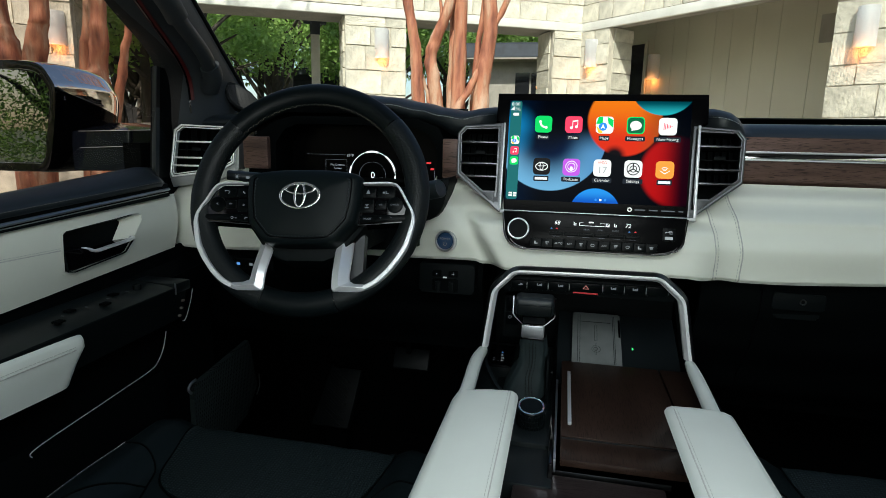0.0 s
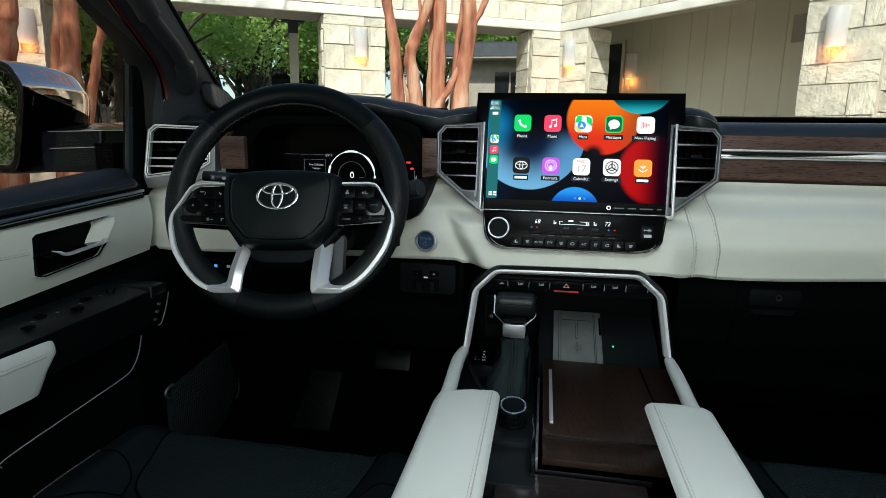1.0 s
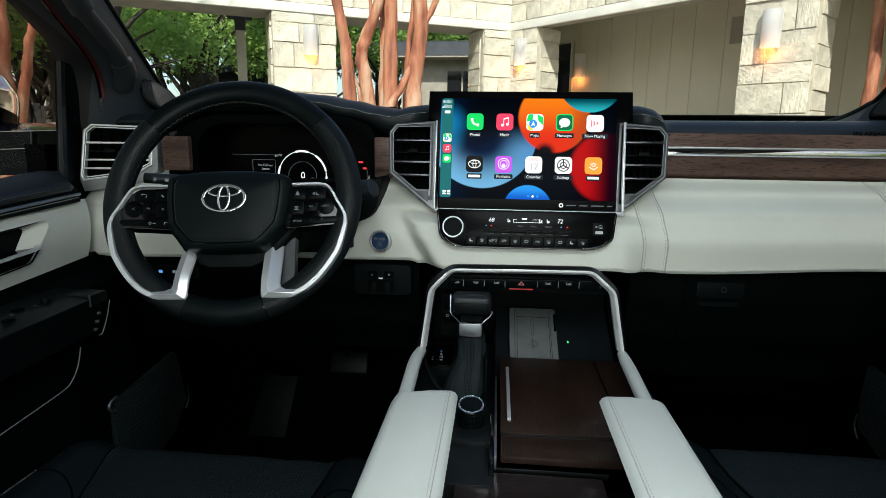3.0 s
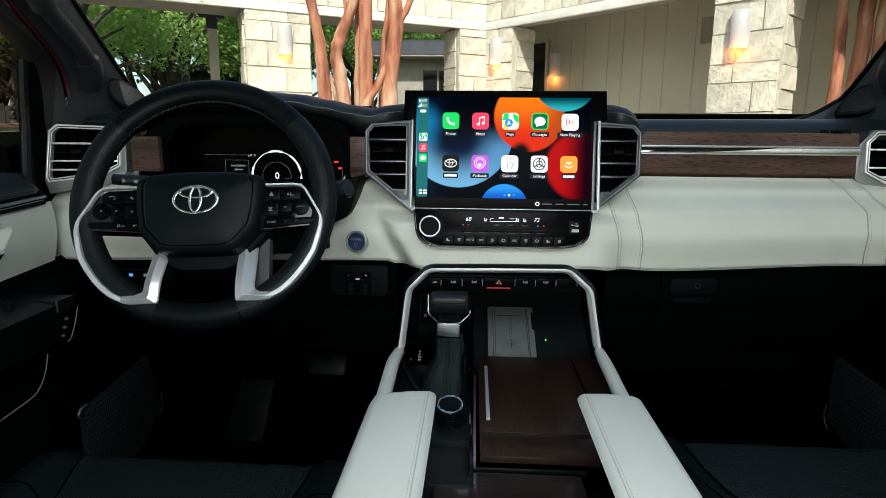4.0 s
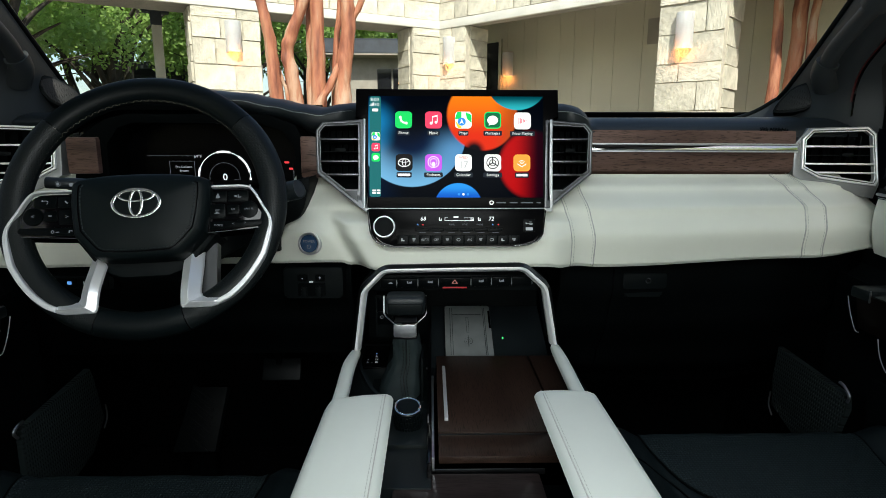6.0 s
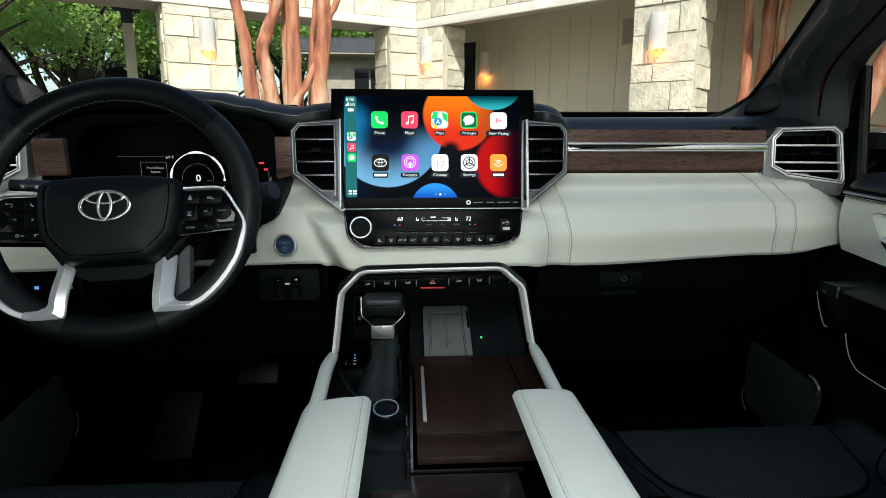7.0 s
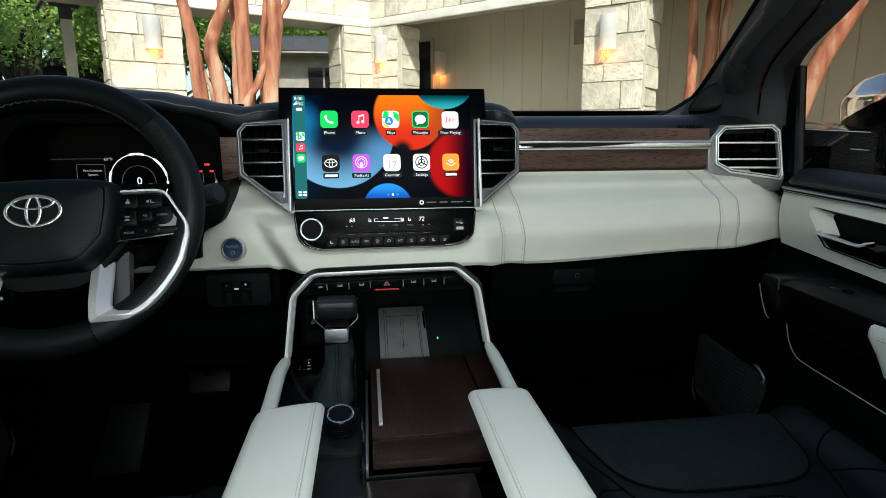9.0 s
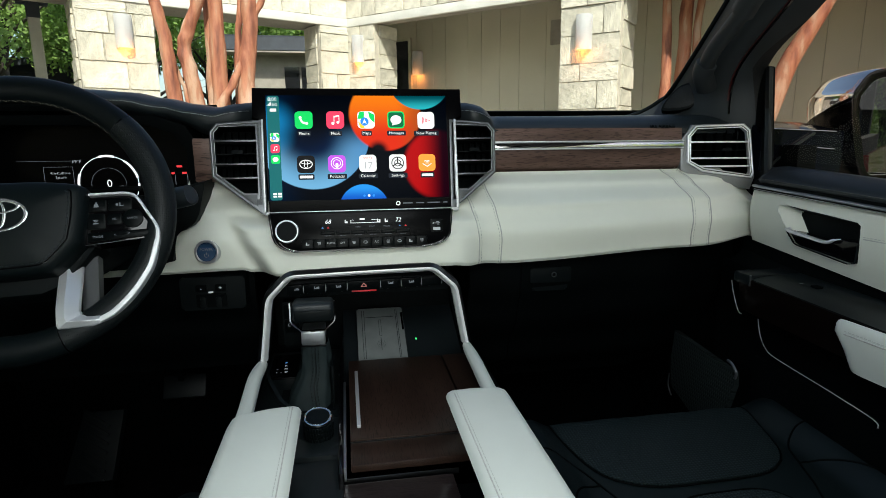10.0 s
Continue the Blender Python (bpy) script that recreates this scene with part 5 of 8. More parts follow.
# ---- centre console ----
console = thing("centre_console", (0, 0.6, 0.55), "wide centre console with silver arch, white armrests and walnut lid", "console")
def corner(p, q, r, n=5):
    """Rounds the bend at q, between p and r, over a third of each side."""
    a, b = Vector(q).lerp(Vector(p), 0.45), Vector(q).lerp(Vector(r), 0.45)
    return [a.lerp(Vector(q), k / n).lerp(Vector(q).lerp(b, k / n), k / n) for k in range(n + 1)]


bends = [(-0.1793, 0.9096, 1.0504), (-0.1667, 0.9251, 1.1541), (-0.1300, 0.9308, 1.1920), (0.1205, 0.9312, 1.1958), (0.1590, 0.9262, 1.1600), (0.1757, 0.9110, 1.0599)]
arch = [Vector(bends[0])] + corner(Vector(bends[1]) + Vector((-0.003, -0.003, -0.02)), bends[1], Vector(bends[1]) + Vector((0.012, -0.002, 0.0135))) + corner(Vector(bends[2]) + Vector((-0.018, 0.003, -0.020)), bends[2], Vector(bends[2]) + Vector((0.03, 0, 0.0005))) + [Vector((-0.01, 0.9311, 1.1942))] + corner(Vector(bends[3]) - Vector((0.03, 0, 0.0005)), bends[3], Vector(bends[3]) + Vector((0.018, 0.003, -0.019))) + corner(Vector(bends[4]) + Vector((-0.012, -0.002, 0.0125)), bends[4], Vector(bends[4]) + Vector((0.004, -0.003, -0.02))) + [Vector(bends[5])]
part("arch_trim", sweep(arch, [(0.0085, -0.007), (0.0034, 0.0036), (0.0004, 0.0046), (-0.0016, 0.0042), (-0.0018, -0.02), (0.0085, -0.02)], (0, -1, 0)), ARCH, console, "bright satin metal arch", angle=20)
# outer facet in a darker metal: its dark reflection put into colour
part("arch_chamfer", sweep(arch, [(-0.0019, 0.0040), (-0.0074, -0.0035), (-0.0078, -0.02), (-0.0019, -0.02)], (0, -1, 0)), VENTSILVER, console, "metal chamfer along the arch, coloured dark for its reflection", angle=20)
part("arch_body", sweep([p + Vector((0, 0.030, 0)) for p in arch], [(0.008, -0.03), (0.006, 0.015), (-0.006, 0.015), (-0.008, -0.03)], (0, -1, 0)), BLACK, console, "black arch side")
part("cavity_back", box(-0.19, 0.195, 1.20, 1.215, 0.95, 1.19), BLACK, console)
part("cavity_top", box(-0.155, 0.150, 0.95, 1.21, 1.178, 1.184), DEEP, console)
for x in (-0.20, 0.196):
    part("cavity_side", box(x, x + 0.012, 0.64, 1.21, 0.60, 1.02, 0.003), DEEP, console)
part("side_panel", box(-0.196, -0.188, 0.10, 0.66, 0.56, 1.03), DEEP, console)
part("side_panel", box(0.190, 0.198, 0.10, 0.66, 0.56, 1.03), DEEP, console)
strip = part("button_strip", box(-0.152, 0.149, 0.953, 0.985, 1.1480, 1.177, 0.002), BLACK, console, "black strip of switches")
lean = lambda x: 0.018 * x
edges = (-0.137, -0.1072, -0.0693, -0.0323, 0.0258, 0.0625, 0.0990, 0.136)
for k, (xa, xb) in enumerate(zip(edges, edges[1:])):
    x, dz = (xa + xb) / 2, lean((xa + xb) / 2)
    key = part("switch", bevelled(box(xa + 0.0006, xb - 0.0006, 0.944, 0.955, 1.1565 + dz, 1.1735 + dz), 0.0015), BUTTON, strip)
    if k == 3:
        part("hazard_mark", at(ring([(0, 0.0042), (-0.0058, -0.0034), (0.0058, -0.0034)], [(0, 0.0022), (-0.0036, -0.0024), (0.0036, -0.0024)], 0.0002), x, 1.1665 + dz), DIMRED, key, "red warning triangle", front(0.9436))
        part("hazard_bar", box(x - 0.0215, x + 0.0215, 0.9425, 0.950, 1.1545 + dz, 1.1570 + dz, 0.0006), mat("hazard_red", (0.62, 0.03, 0.04), 0.4), key, "red bar")
    elif k < 6:
        marks = [plate(rounded(0.0086, 0.0013, 0.0005, 2), 0.0002), at(plate(rounded(0.0046, 0.0014, 0.0005, 2), 0.0002), 0.0008, 0.0018)] + ([at(plate(rounded(0.0014, 0.0044, 0.0004, 2), 0.0002), dx, 0.0016) for dx in (-0.0036, 0.0036)] if k > 0 else [])
        part("legend", at(joined(*marks), x + (0.0035 if k < 3 else 0.0), 1.1655 + dz), DIM, key, "", front(0.9436))
    part("switch_gap", box(xb - 0.0008, xb + 0.0008, 0.9445, 0.9455, 1.160 + lean(xb), 1.171 + lean(xb)), RUBBER, key)
floor_z = 0.988
part("left_deck", box(-0.19, -0.045, 0.60, 1.11, 0.955, floor_z, 0.004), DECK, console, "smooth black selector deck")
part("deck_rear", box(-0.19, 0.196, 0.42, 0.64, 0.90, 0.965, 0.004), DEEP, console, "black rear well")
part("tray_floor", sheet(lambda x, s: Vector((x, 1.005 + 0.195 * s, 0.952 + 0.09 * s)), span(-0.045, 0.196, 4), span(0, 1, 6), 0.01), PAD, console, "black phone tray")
part("tray_wall", box(-0.052, -0.045, 0.62, 1.20, 0.955, 1.010, 0.002), GLOSS, console)
TRAY = Matrix(((1, 0, 0, 0.031), (0, 0.889, -0.457, 1.098), (0, 0.457, 0.889, 1.0285), (0, 0, 0, 1)))
padm = part("charging_pad", at(plate(rounded(0.097, 0.146, 0.004), 0.008, 0.002), 0.0012, -0.0105), RUBBER, console, "grey ribbed wireless charging pad", TRAY)
for x in (-0.0365, -0.0320, 0.0345, 0.0375):
    part("pad_rib", box(x - 0.0005, x + 0.0005, -0.078, 0.056, -0.001, 0.0007), PAD, padm, "", TRAY)
for bm in (ring(oval(0.0092, 0.0095, 0.0, -0.040, 28), oval(0.0078, 0.0081, 0.0, -0.040, 28), 0.001), ring(oval(0.0048, 0.0050, -0.0006, -0.040, 20), oval(0.0036, 0.0038, -0.0006, -0.040, 20), 0.001), box(-0.0006, 0.0006, -0.056, -0.024, -0.001, 0.0007), ring([(-0.0028, 0.028), (0.0028, 0.028), (0.0028, -0.018), (-0.0028, -0.018)][::-1], [(-0.0019, 0.027), (0.0019, 0.027), (0.0019, -0.017), (-0.0019, -0.017)][::-1], 0.001), box(-0.0320, 0.0300, 0.0350, 0.0359, -0.001, 0.0006)):
    part("pad_mark", bm, PAD, padm, "", TRAY)
part("pad_slot", box(0.0452, 0.0492, -0.004, 0.046, -0.002, 0.0006), GLOSS, padm, "", TRAY)
part("tray_light", at(plate(disc(0.0016, 10, 0.003), 0.0006), 0.0705, -0.0355, 0.004), GREENLEG, console, "tiny green lamp", TRAY)
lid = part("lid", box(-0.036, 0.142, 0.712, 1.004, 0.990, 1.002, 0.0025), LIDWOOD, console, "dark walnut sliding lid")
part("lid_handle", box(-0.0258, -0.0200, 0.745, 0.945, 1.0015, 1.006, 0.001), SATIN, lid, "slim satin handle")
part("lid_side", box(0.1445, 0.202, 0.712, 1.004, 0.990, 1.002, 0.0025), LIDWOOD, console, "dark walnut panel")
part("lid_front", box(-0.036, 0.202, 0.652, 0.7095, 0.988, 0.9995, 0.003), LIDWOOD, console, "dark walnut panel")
part("lid_edge", box(-0.0465, -0.0415, 0.640, 0.905, 0.985, 1.0045, 0.001), SILVER, console, "satin edge strip")
part("rear_lip", box(-0.105, 0.107, 0.6435, 0.6450, 0.978, 0.9860, 0.0003), VENTSILVER, console)
part("lid_joint", box(-0.036, 0.202, 0.7100, 0.7106, 0.990, 1.0003), VENTSILVER, console, "thin bright line across the lid")
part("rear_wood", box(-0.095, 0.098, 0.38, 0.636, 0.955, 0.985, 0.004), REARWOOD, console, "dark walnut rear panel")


def rail(s, name):
    path = smooth_path([(-0.1790, 0.914, 1.048), (-0.1800, 0.90, 1.049), (-0.1835, 0.85, 1.050), (-0.180, 0.74, 1.049), (-0.178, 0.62, 1.049)] if s < 0 else [(0.1755, 0.915, 1.056), (0.1765, 0.90, 1.055), (0.1775, 0.85, 1.052), (0.1745, 0.74, 1.050), (0.173, 0.62, 1.049)], 5)
    sec = [(-0.010, -0.030), (-0.004, -0.034), (0.012, -0.006), (0.009, 0.003), (-0.006, 0.004), (-0.010, -0.002)]
    return part(name, sweep(path, [(x * s, y) for x, y in sec][::s], scales=[0.70 + 0.30 * ease(0, 0.5, k / 20) for k in range(len(path))]), ARM_WHITE, console, "white leather rail", angle=80)


rail(-1, "side_rail")
rail(1, "side_rail")


def armrest(s):
    """Upholstered rest: rows of a section that shrinks to the rounded nose."""
    bm = bmesh.new()
    rows = []
    for y, k, dz in ((0.694, 0.90, 0.0), (0.6925, 0.955, 0.0), (0.688, 0.985, 0.0), (0.680, 1.0, 0.0), (0.64, 1.0, 0.0), (0.50, 1.0, 0.0), (0.30, 1.0, 0.0), (0.12, 1.0, 0.0)):
        x0, x1 = 0.0975, 0.186 + 0.004 * (0.69 - y)
        mx, mz = (x0 + x1) / 2, 1.015
        sec = [(x0 + 0.055, 0.955), (x0 + 0.040, 1.010), (x0 + 0.014, 1.046), (x0 + 0.002, 1.061), (x0, 1.0660), (x0 + 0.003, 1.0715), (x0 + 0.009, 1.0745), (x0 + 0.04, 1.0755), (x1 - 0.012, 1.0735), (x1 - 0.003, 1.070), (x1 + 0.003, 1.061), (x1 + 0.007, 1.045), (x1 + 0.020, 0.985), (x1 + 0.022, 0.955)]
        rows.append([bm.verts.new((s * (mx + (x - mx) * k), y - (0.014 * (x - x0) / 0.09 if s < 0 else -0.006), mz + (z - mz) * k + dz * 0.3)) for x, z in sec])
    for a, b in zip(rows, rows[1:]):
        for j in range(len(a) - 1):
            bm.faces.new((a[j], a[j + 1], b[j + 1], b[j]))
    bm.faces.new(rows[0])
    bm.faces.new(rows[-1][::-1])
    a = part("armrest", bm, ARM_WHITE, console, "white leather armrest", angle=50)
    line = [(s * 0.1085, y - (0.0017 if s < 0 else 0), 1.0748) for y in span(0.684, 0.15, 40)]
    part("armrest_seam", sweep(line, [(-0.0007, -0.001), (0.0007, -0.001), (0.0007, 0.0003), (-0.0007, 0.0003)]), GROOVE, a)
    part("armrest_stitching", stitches([(x + s * 0.0035, y, z + 0.0002) for x, y, z in line], 0.0045, 0.0022, 0.0004, (0, 0, 1)), THREAD, a)


armrest(-1)
armrest(1)

# ---- gear selector ----
gear = thing("gear_selector", (-0.09, 0.86, 0.985), "black leather gear selector with a silver collar and soft boot", "gear lever")
part("knob", bevelled(box(-0.1225, -0.0558, 0.868, 0.913, 1.1275, 1.159), 0.010, 4), PAD, gear, "black leather knob", angle=60)
part("knob_face", bevelled(box(-0.1185, -0.0598, 0.8655, 0.875, 1.1290, 1.1480), 0.003, 2), RIM, gear, "smooth lower face of the knob")
arm = [(-0.0350, 0.0260), (-0.0350, -0.0040), (-0.0325, -0.0085), (-0.0190, -0.0215), (-0.0165, -0.0225), (0.0165, -0.0225), (0.0190, -0.0215), (0.0325, -0.0085), (0.0350, -0.0040), (0.0350, 0.0260)]
part("collar", sweep([(-0.0890 + x, 0.866, 1.1365 + z) for x, z in arm], [(-0.0011, -0.004), (0.0011, -0.004), (0.0011, 0.0010), (-0.0011, 0.0010)], (0, -1, 0)), CHROME, gear, "chrome collar")
part("neck", bevelled(box(-0.1090, -0.0706, 0.867, 0.915, 1.0895, 1.1130), 0.003), SILVER, gear, "silver neck", angle=25)
part("neck_band", bevelled(box(-0.1100, -0.0696, 0.866, 0.916, 1.0870, 1.0900), 0.001), GLOSS, gear)
boot_rows = [(0.985, -0.1365, -0.0612, 0.050), (0.992, -0.1362, -0.0615, 0.048), (1.000, -0.1340, -0.0620, 0.044), (1.008, -0.1310, -0.0622, 0.041), (1.016, -0.1272, -0.0626, 0.037), (1.024, -0.1222, -0.0630, 0.034), (1.032, -0.1172, -0.0635, 0.031), (1.040, -0.1130, -0.0640, 0.029), (1.048, -0.1108, -0.0642, 0.028), (1.056, -0.1112, -0.0645, 0.027), (1.064, -0.1108, -0.0648, 0.0265), (1.072, -0.1116, -0.0650, 0.026), (1.080, -0.1110, -0.0655, 0.0255), (1.088, -0.1090, -0.0670, 0.0245)]
bm = bmesh.new()
rows = []
squarish = lambda c: math.copysign(abs(c) ** 0.62, c)
crease = lambda a, z: 0.0030 * noise.noise((math.cos(a) * 2.2 + z * 22, math.sin(a) * 1.6, z * 46)) + 0.0018 * noise.noise((math.cos(a) * 5 - z * 40, math.sin(a) * 3, z * 90))
for z, xl, xr, ry in boot_rows:
    cx, rx = (xl + xr) / 2, (xr - xl) / 2
    row = []
    for k in range(56):
        a = k * math.pi / 28
        f = crease(a, z)
        row.append(bm.verts.new((cx + (rx + f) * squarish(math.cos(a)), 0.889 + (z - 0.986) * 0.05 + (ry + f) * squarish(math.sin(a)), z + 0.002 * noise.noise((a * 1.5, z * 60, 2)))))
    rows.append(row)
for a, b in zip(rows, rows[1:]):
    for k in range(56):
        bm.faces.new((a[k], a[(k + 1) % 56], b[(k + 1) % 56], b[k]))
part("boot", bm, BOOT, gear, "creased black leather boot", angle=75)
for dx, kind in ((-0.0050, 1), (0.0, 0), (0.0050, 1)):
    run = smooth_path([((xl + xr) / 2 + dx + 0.010 * ease(1.03, 0.99, z), 0.889 + (z - 0.986) * 0.05 - ry - 0.0012, z) for z, xl, xr, ry in boot_rows], 3)
    part("boot_stitching" if kind else "boot_seam", stitches(run, 0.0036, 0.0022, 0.0007, (0, -1, 0.2)) if kind else tube(run, 0.0010, n=6, up=(0, -1, 0)), RIM, gear)
part("boot_flange", joined(box(-0.0625, -0.0590, 0.84, 0.90, 0.986, 1.062, 0.001), box(-0.150, -0.058, 0.835, 0.925, 0.984, 0.9895, 0.002)), BLACK, gear, "black boot frame")
part("gate", box(-0.182, -0.130, 0.972, 1.083, 0.986, 0.993, 0.002), GLOSS, gear, "gloss black selector scale")
for k, c in enumerate("PRND"):
    part("letter", at(words(c, 0.0085), -0.1545 + 0.0012 * k, 1.0370 - 0.0146 * k), BLUELEG if c == "P" else LEGEND, gear, "", Matrix.Translation((0, 0, 0.9935)))
part("letter", joined(at(words("S", 0.0075), -0.1680, 0.9930), at(words("-", 0.0085), -0.1600, 0.9930), at(words("+", 0.0075), -0.1685, 1.0060)), DIM, gear, "", Matrix.Translation((0, 0, 0.9935)))
part("deck_strip", sweep(smooth_path([(-0.187, 1.010, 0.998), (-0.176, 0.955, 0.998), (-0.160, 0.903, 0.998), (-0.146, 0.868, 0.996), (-0.132, 0.850, 0.993)], 5), [(-0.003, -0.010), (0.003, -0.010), (0.003, 0.001), (-0.003, 0.001)]), PAD, gear, "curved edge beside the selector")
part("deck_mark", joined(*[box(-0.0555, -0.0475, 0.968 + 0.006 * k, 0.9705 + 0.006 * k, 0.986, 0.9895) for k in range(2)]), RUBBER, gear)
block = part("side_switch", at(plate(rounded(0.034, 0.084, 0.004), 0.02, 0.003), -0.1345, 1.085), BLACK, gear, "black switch block", front(0.998))
for z, h in ((1.1105, 0.026), (1.0815, 0.026)):
    part("key", at(plate(rounded(0.026, h, 0.003), 0.006, 0.001), -0.1350, z, 0.003), BUTTON, block, "", front(0.998))
part("legend", at(ring(disc(0.0029, 16), disc(0.0023, 16), 0.0003), -0.1395, 1.0840), DIM, block, "", front(0.9945))

dial = thing("drive_dial", (-0.081, 0.74, 0.985), "ribbed black rotary dial with a silver ring", "dial")
DL = pose(-0.0807, 0.7375, 1.0300, 15)
part("dial_base", bevelled(box(-0.118, -0.048, 0.690, 0.800, 0.975, 0.9955), 0.004), DECK, dial, "black dial plinth")
part("dial_body", at(plate(disc(0.0205, 44), 0.040, 0.001), 0, 0, -0.0025), BLACK, dial, "", DL)
part("dial_ring", at(ring(disc(0.0196, 48), disc(0.0166, 48), 0.006, 0.0009), 0, 0, 0.0005), CHROME, dial, "bright ring with fine marks", DL)
part("dial_top", at(plate(disc(0.0167, 40), 0.004, 0.0006), 0, 0, -0.0004), RIM, dial, "", DL)
for tier in range(3):
    for k in range(30):
        part("rib", box(-0.0016, 0.0016, 0.0200, 0.0221, -0.0125 - 0.0098 * tier, -0.0045 - 0.0098 * tier, 0.0004, 1), RIM, dial, "", DL @ pose(0, 0, 0, 0, 0, 12.0 * k + 4 * tier))
for k in range(24):
    part("ring_mark", box(-0.0004, 0.0004, 0.0172, 0.0188, 0, 0.0009), VENTSILVER, dial, "", DL @ pose(0, 0, 0, 0, 0, 15.0 * k))


# ---- doors ----
def door(s, x0, name, label):
    """One front door seen from inside; d is how far a point stands in from the door's plane."""
    P = lambda d, y, z: Vector((x0 - s * d, y, z))
    o = thing(name, (x0 + s * 0.03, 0.5, 0.60), label, "car door")
    y1 = 0.926 if s < 0 else 0.962
    edge = (lambda y: 1.327 + (y - 0.613) * 0.095) if s < 0 else (lambda y: 1.351 + (y - 0.724) * 0.045)
    seam = (lambda y: 1.308 + (y - 0.572) * 0.062) if s < 0 else (lambda y: 1.328 + (y - 0.679) * 0.041)
    cut = (lambda y: 1.280 + (y - 0.568) * 0.052) if s < 0 else (lambda y: 1.306 + (y - 0.675) * 0.036)
    white_lo = (lambda y: 1.1625 + (y - 0.604) * 0.075) if s < 0 else (lambda y: 1.1785 + (y - 0.604) * 0.095)
    ys = span(-0.35, 1.005, 30)
    part("door_skin", sheet(lambda y, k: P(-0.05, y, 0.58 + (1.24 - 0.58) * k), span(-0.45, 1.12, 10), span(0, 1, 4), 0.02), RED, o, "red painted outer skin")
    drop = 0.010 if s < 0 else 0.008

    def pad(y, k):
        prof = [(-0.035, edge(y) - 0.012), (-0.012, edge(y)), (0.006, edge(y) - 0.0005), (0.028, seam(y) + 0.012), (0.038, seam(y) + 0.006), (0.0445, seam(y)), (0.0455, seam(y) - 0.005), (0.043, seam(y) - drop), (0.030, seam(y) - drop - 0.002)]
        d, z = prof[k]
        e = ease(y1 - 0.035, y1, y)
        return P(d - 0.012 * e * e * (k > 2), y, z - 0.004 * e * e)

    part("belt_pad", sheet(pad, span(-0.35, y1 - 0.04, 24) + span(y1 - 0.034, y1, 8), range(9), 0.006), PAD, o, "black padded window ledge with stitching", angle=70)
    part("ledge_stitching", stitches([P(0.0452, y, seam(y) - 0.001) for y in span(y1 - 0.02, -0.2, 60)], 0.0045, 0.002, 0.0004, (-s, 0, 0.5)), STITCH, o)
    part("ledge_band", sheet(lambda y, k: P(0.037 + 0.003 * k, y, seam(y) - drop + 0.002 + (cut(y) - 0.004 - seam(y) + drop) * k), span(-0.35, y1 + 0.004, 20), span(0, 1, 4), 0.012), BLACK, o, "black band under the ledge")
    part("ledge_strip", sheet(lambda y, k: P(0.0410 + 0.003 * math.sin(k * 3.14), y, seam(y) - drop - 0.006 - 0.0058 * k), span(-0.35, y1 + 0.002, 20), span(0, 1, 5), 0.004), SILVER, o, "grey metallic strip")
    part("ledge_joint", sheet(lambda y, k: P(0.0405, y, seam(y) - drop - 0.0145 - 0.0014 * k), span(-0.35, y1, 20), [0, 1], 0.003), GREYVENT, o)
    sh, up = (0.0, 0.0) if s < 0 else (0.045, 0.0205)
    hole = [(0.683, 1.2635), (0.838, 1.2735), (0.850, 1.270), (0.851, 1.262), (0.827, 1.231), (0.803, 1.2085), (0.795, 1.2065), (0.690, 1.196), (0.676, 1.199), (0.6735, 1.232), (0.676, 1.259)]
    hole = [(y + sh, z + up) for y, z in hole]
    back = [(0.690, 1.258), (0.818, 1.263), (0.822, 1.262), (0.822, 1.256), (0.806, 1.231), (0.798, 1.212), (0.790, 1.210), (0.690, 1.200), (0.680, 1.203), (0.680, 1.232), (0.682, 1.255)]
    back = [(y + sh, z + up) for y, z in back]
    rim_ = [(0.7625 + sh + (y - 0.7625 - sh) * 1.055, 1.236 + up + (z - 1.236 - up) * 1.11) for y, z in hole]

    wide = [((a[0] + b[0]) / 2, (a[1] + b[1]) / 2) for a, b in zip(hole, rim_)]

    def inside(y, z):
        n = False
        for (ya, za), (yb, zb) in zip(wide, wide[1:] + wide[:1]):
            if (za > z) != (zb > z) and y < ya + (yb - ya) * (z - za) / (zb - za):
                n = not n
        return n

    flat = lambda y, k: 0.026 + 0.012 * math.sin(k * 2.6)

    def upper(y, k):
        return P(flat(y, k), y, white_lo(y) + (cut(y) - white_lo(y)) * k)

    bm = sheet(upper, span(-0.35, 0.952 if s < 0 else 0.970, 270), span(0, 1, 60), 0.006)
    gone = [f for f in bm.faces if inside(f.calc_center_median().y, f.calc_center_median().z)]
    bmesh.ops.delete(bm, geom=gone, context="FACES")
    part("leather_panel", bm, SHADED_WHITE, o, "white leather upper panel", angle=60)
    line = [P(flat(y, 0.62) + 0.0004, y, 1.2360 + (0.026 if s > 0 else 0.0) - (y - 0.62) * 0.02) for y in span(0.668 + sh, -0.2, 40)]
    part("panel_seam", sweep(line, [(-0.0008, -0.0012), (0.0008, -0.0012), (0.0008, 0.0003), (-0.0008, 0.0003)], (-s, 0, 0)), GROOVE, o)
    part("panel_stitching", stitches([q + Vector((-s * 0.0006, 0, 0.0035)) for q in line], 0.0045, 0.002, 0.0005, (-s, 0, 0)), THREAD, o)
    # recessed handle: walls slope in from the leather to a black back
    B = Matrix(((0, 0, -s, x0 - s * 0.0400), (1, 0, 0, 0), (0, 1, 0, 0), (0, 0, 0, 1)))

    def bend(bm):
        for v in bm.verts:
            lo_, hi_ = white_lo(v.co.x), cut(v.co.x)
            v.co.z += flat(v.co.x, min(1.0, max(0.0, (v.co.y - lo_) / (hi_ - lo_)))) + 0.0008 - 0.040
        return bm

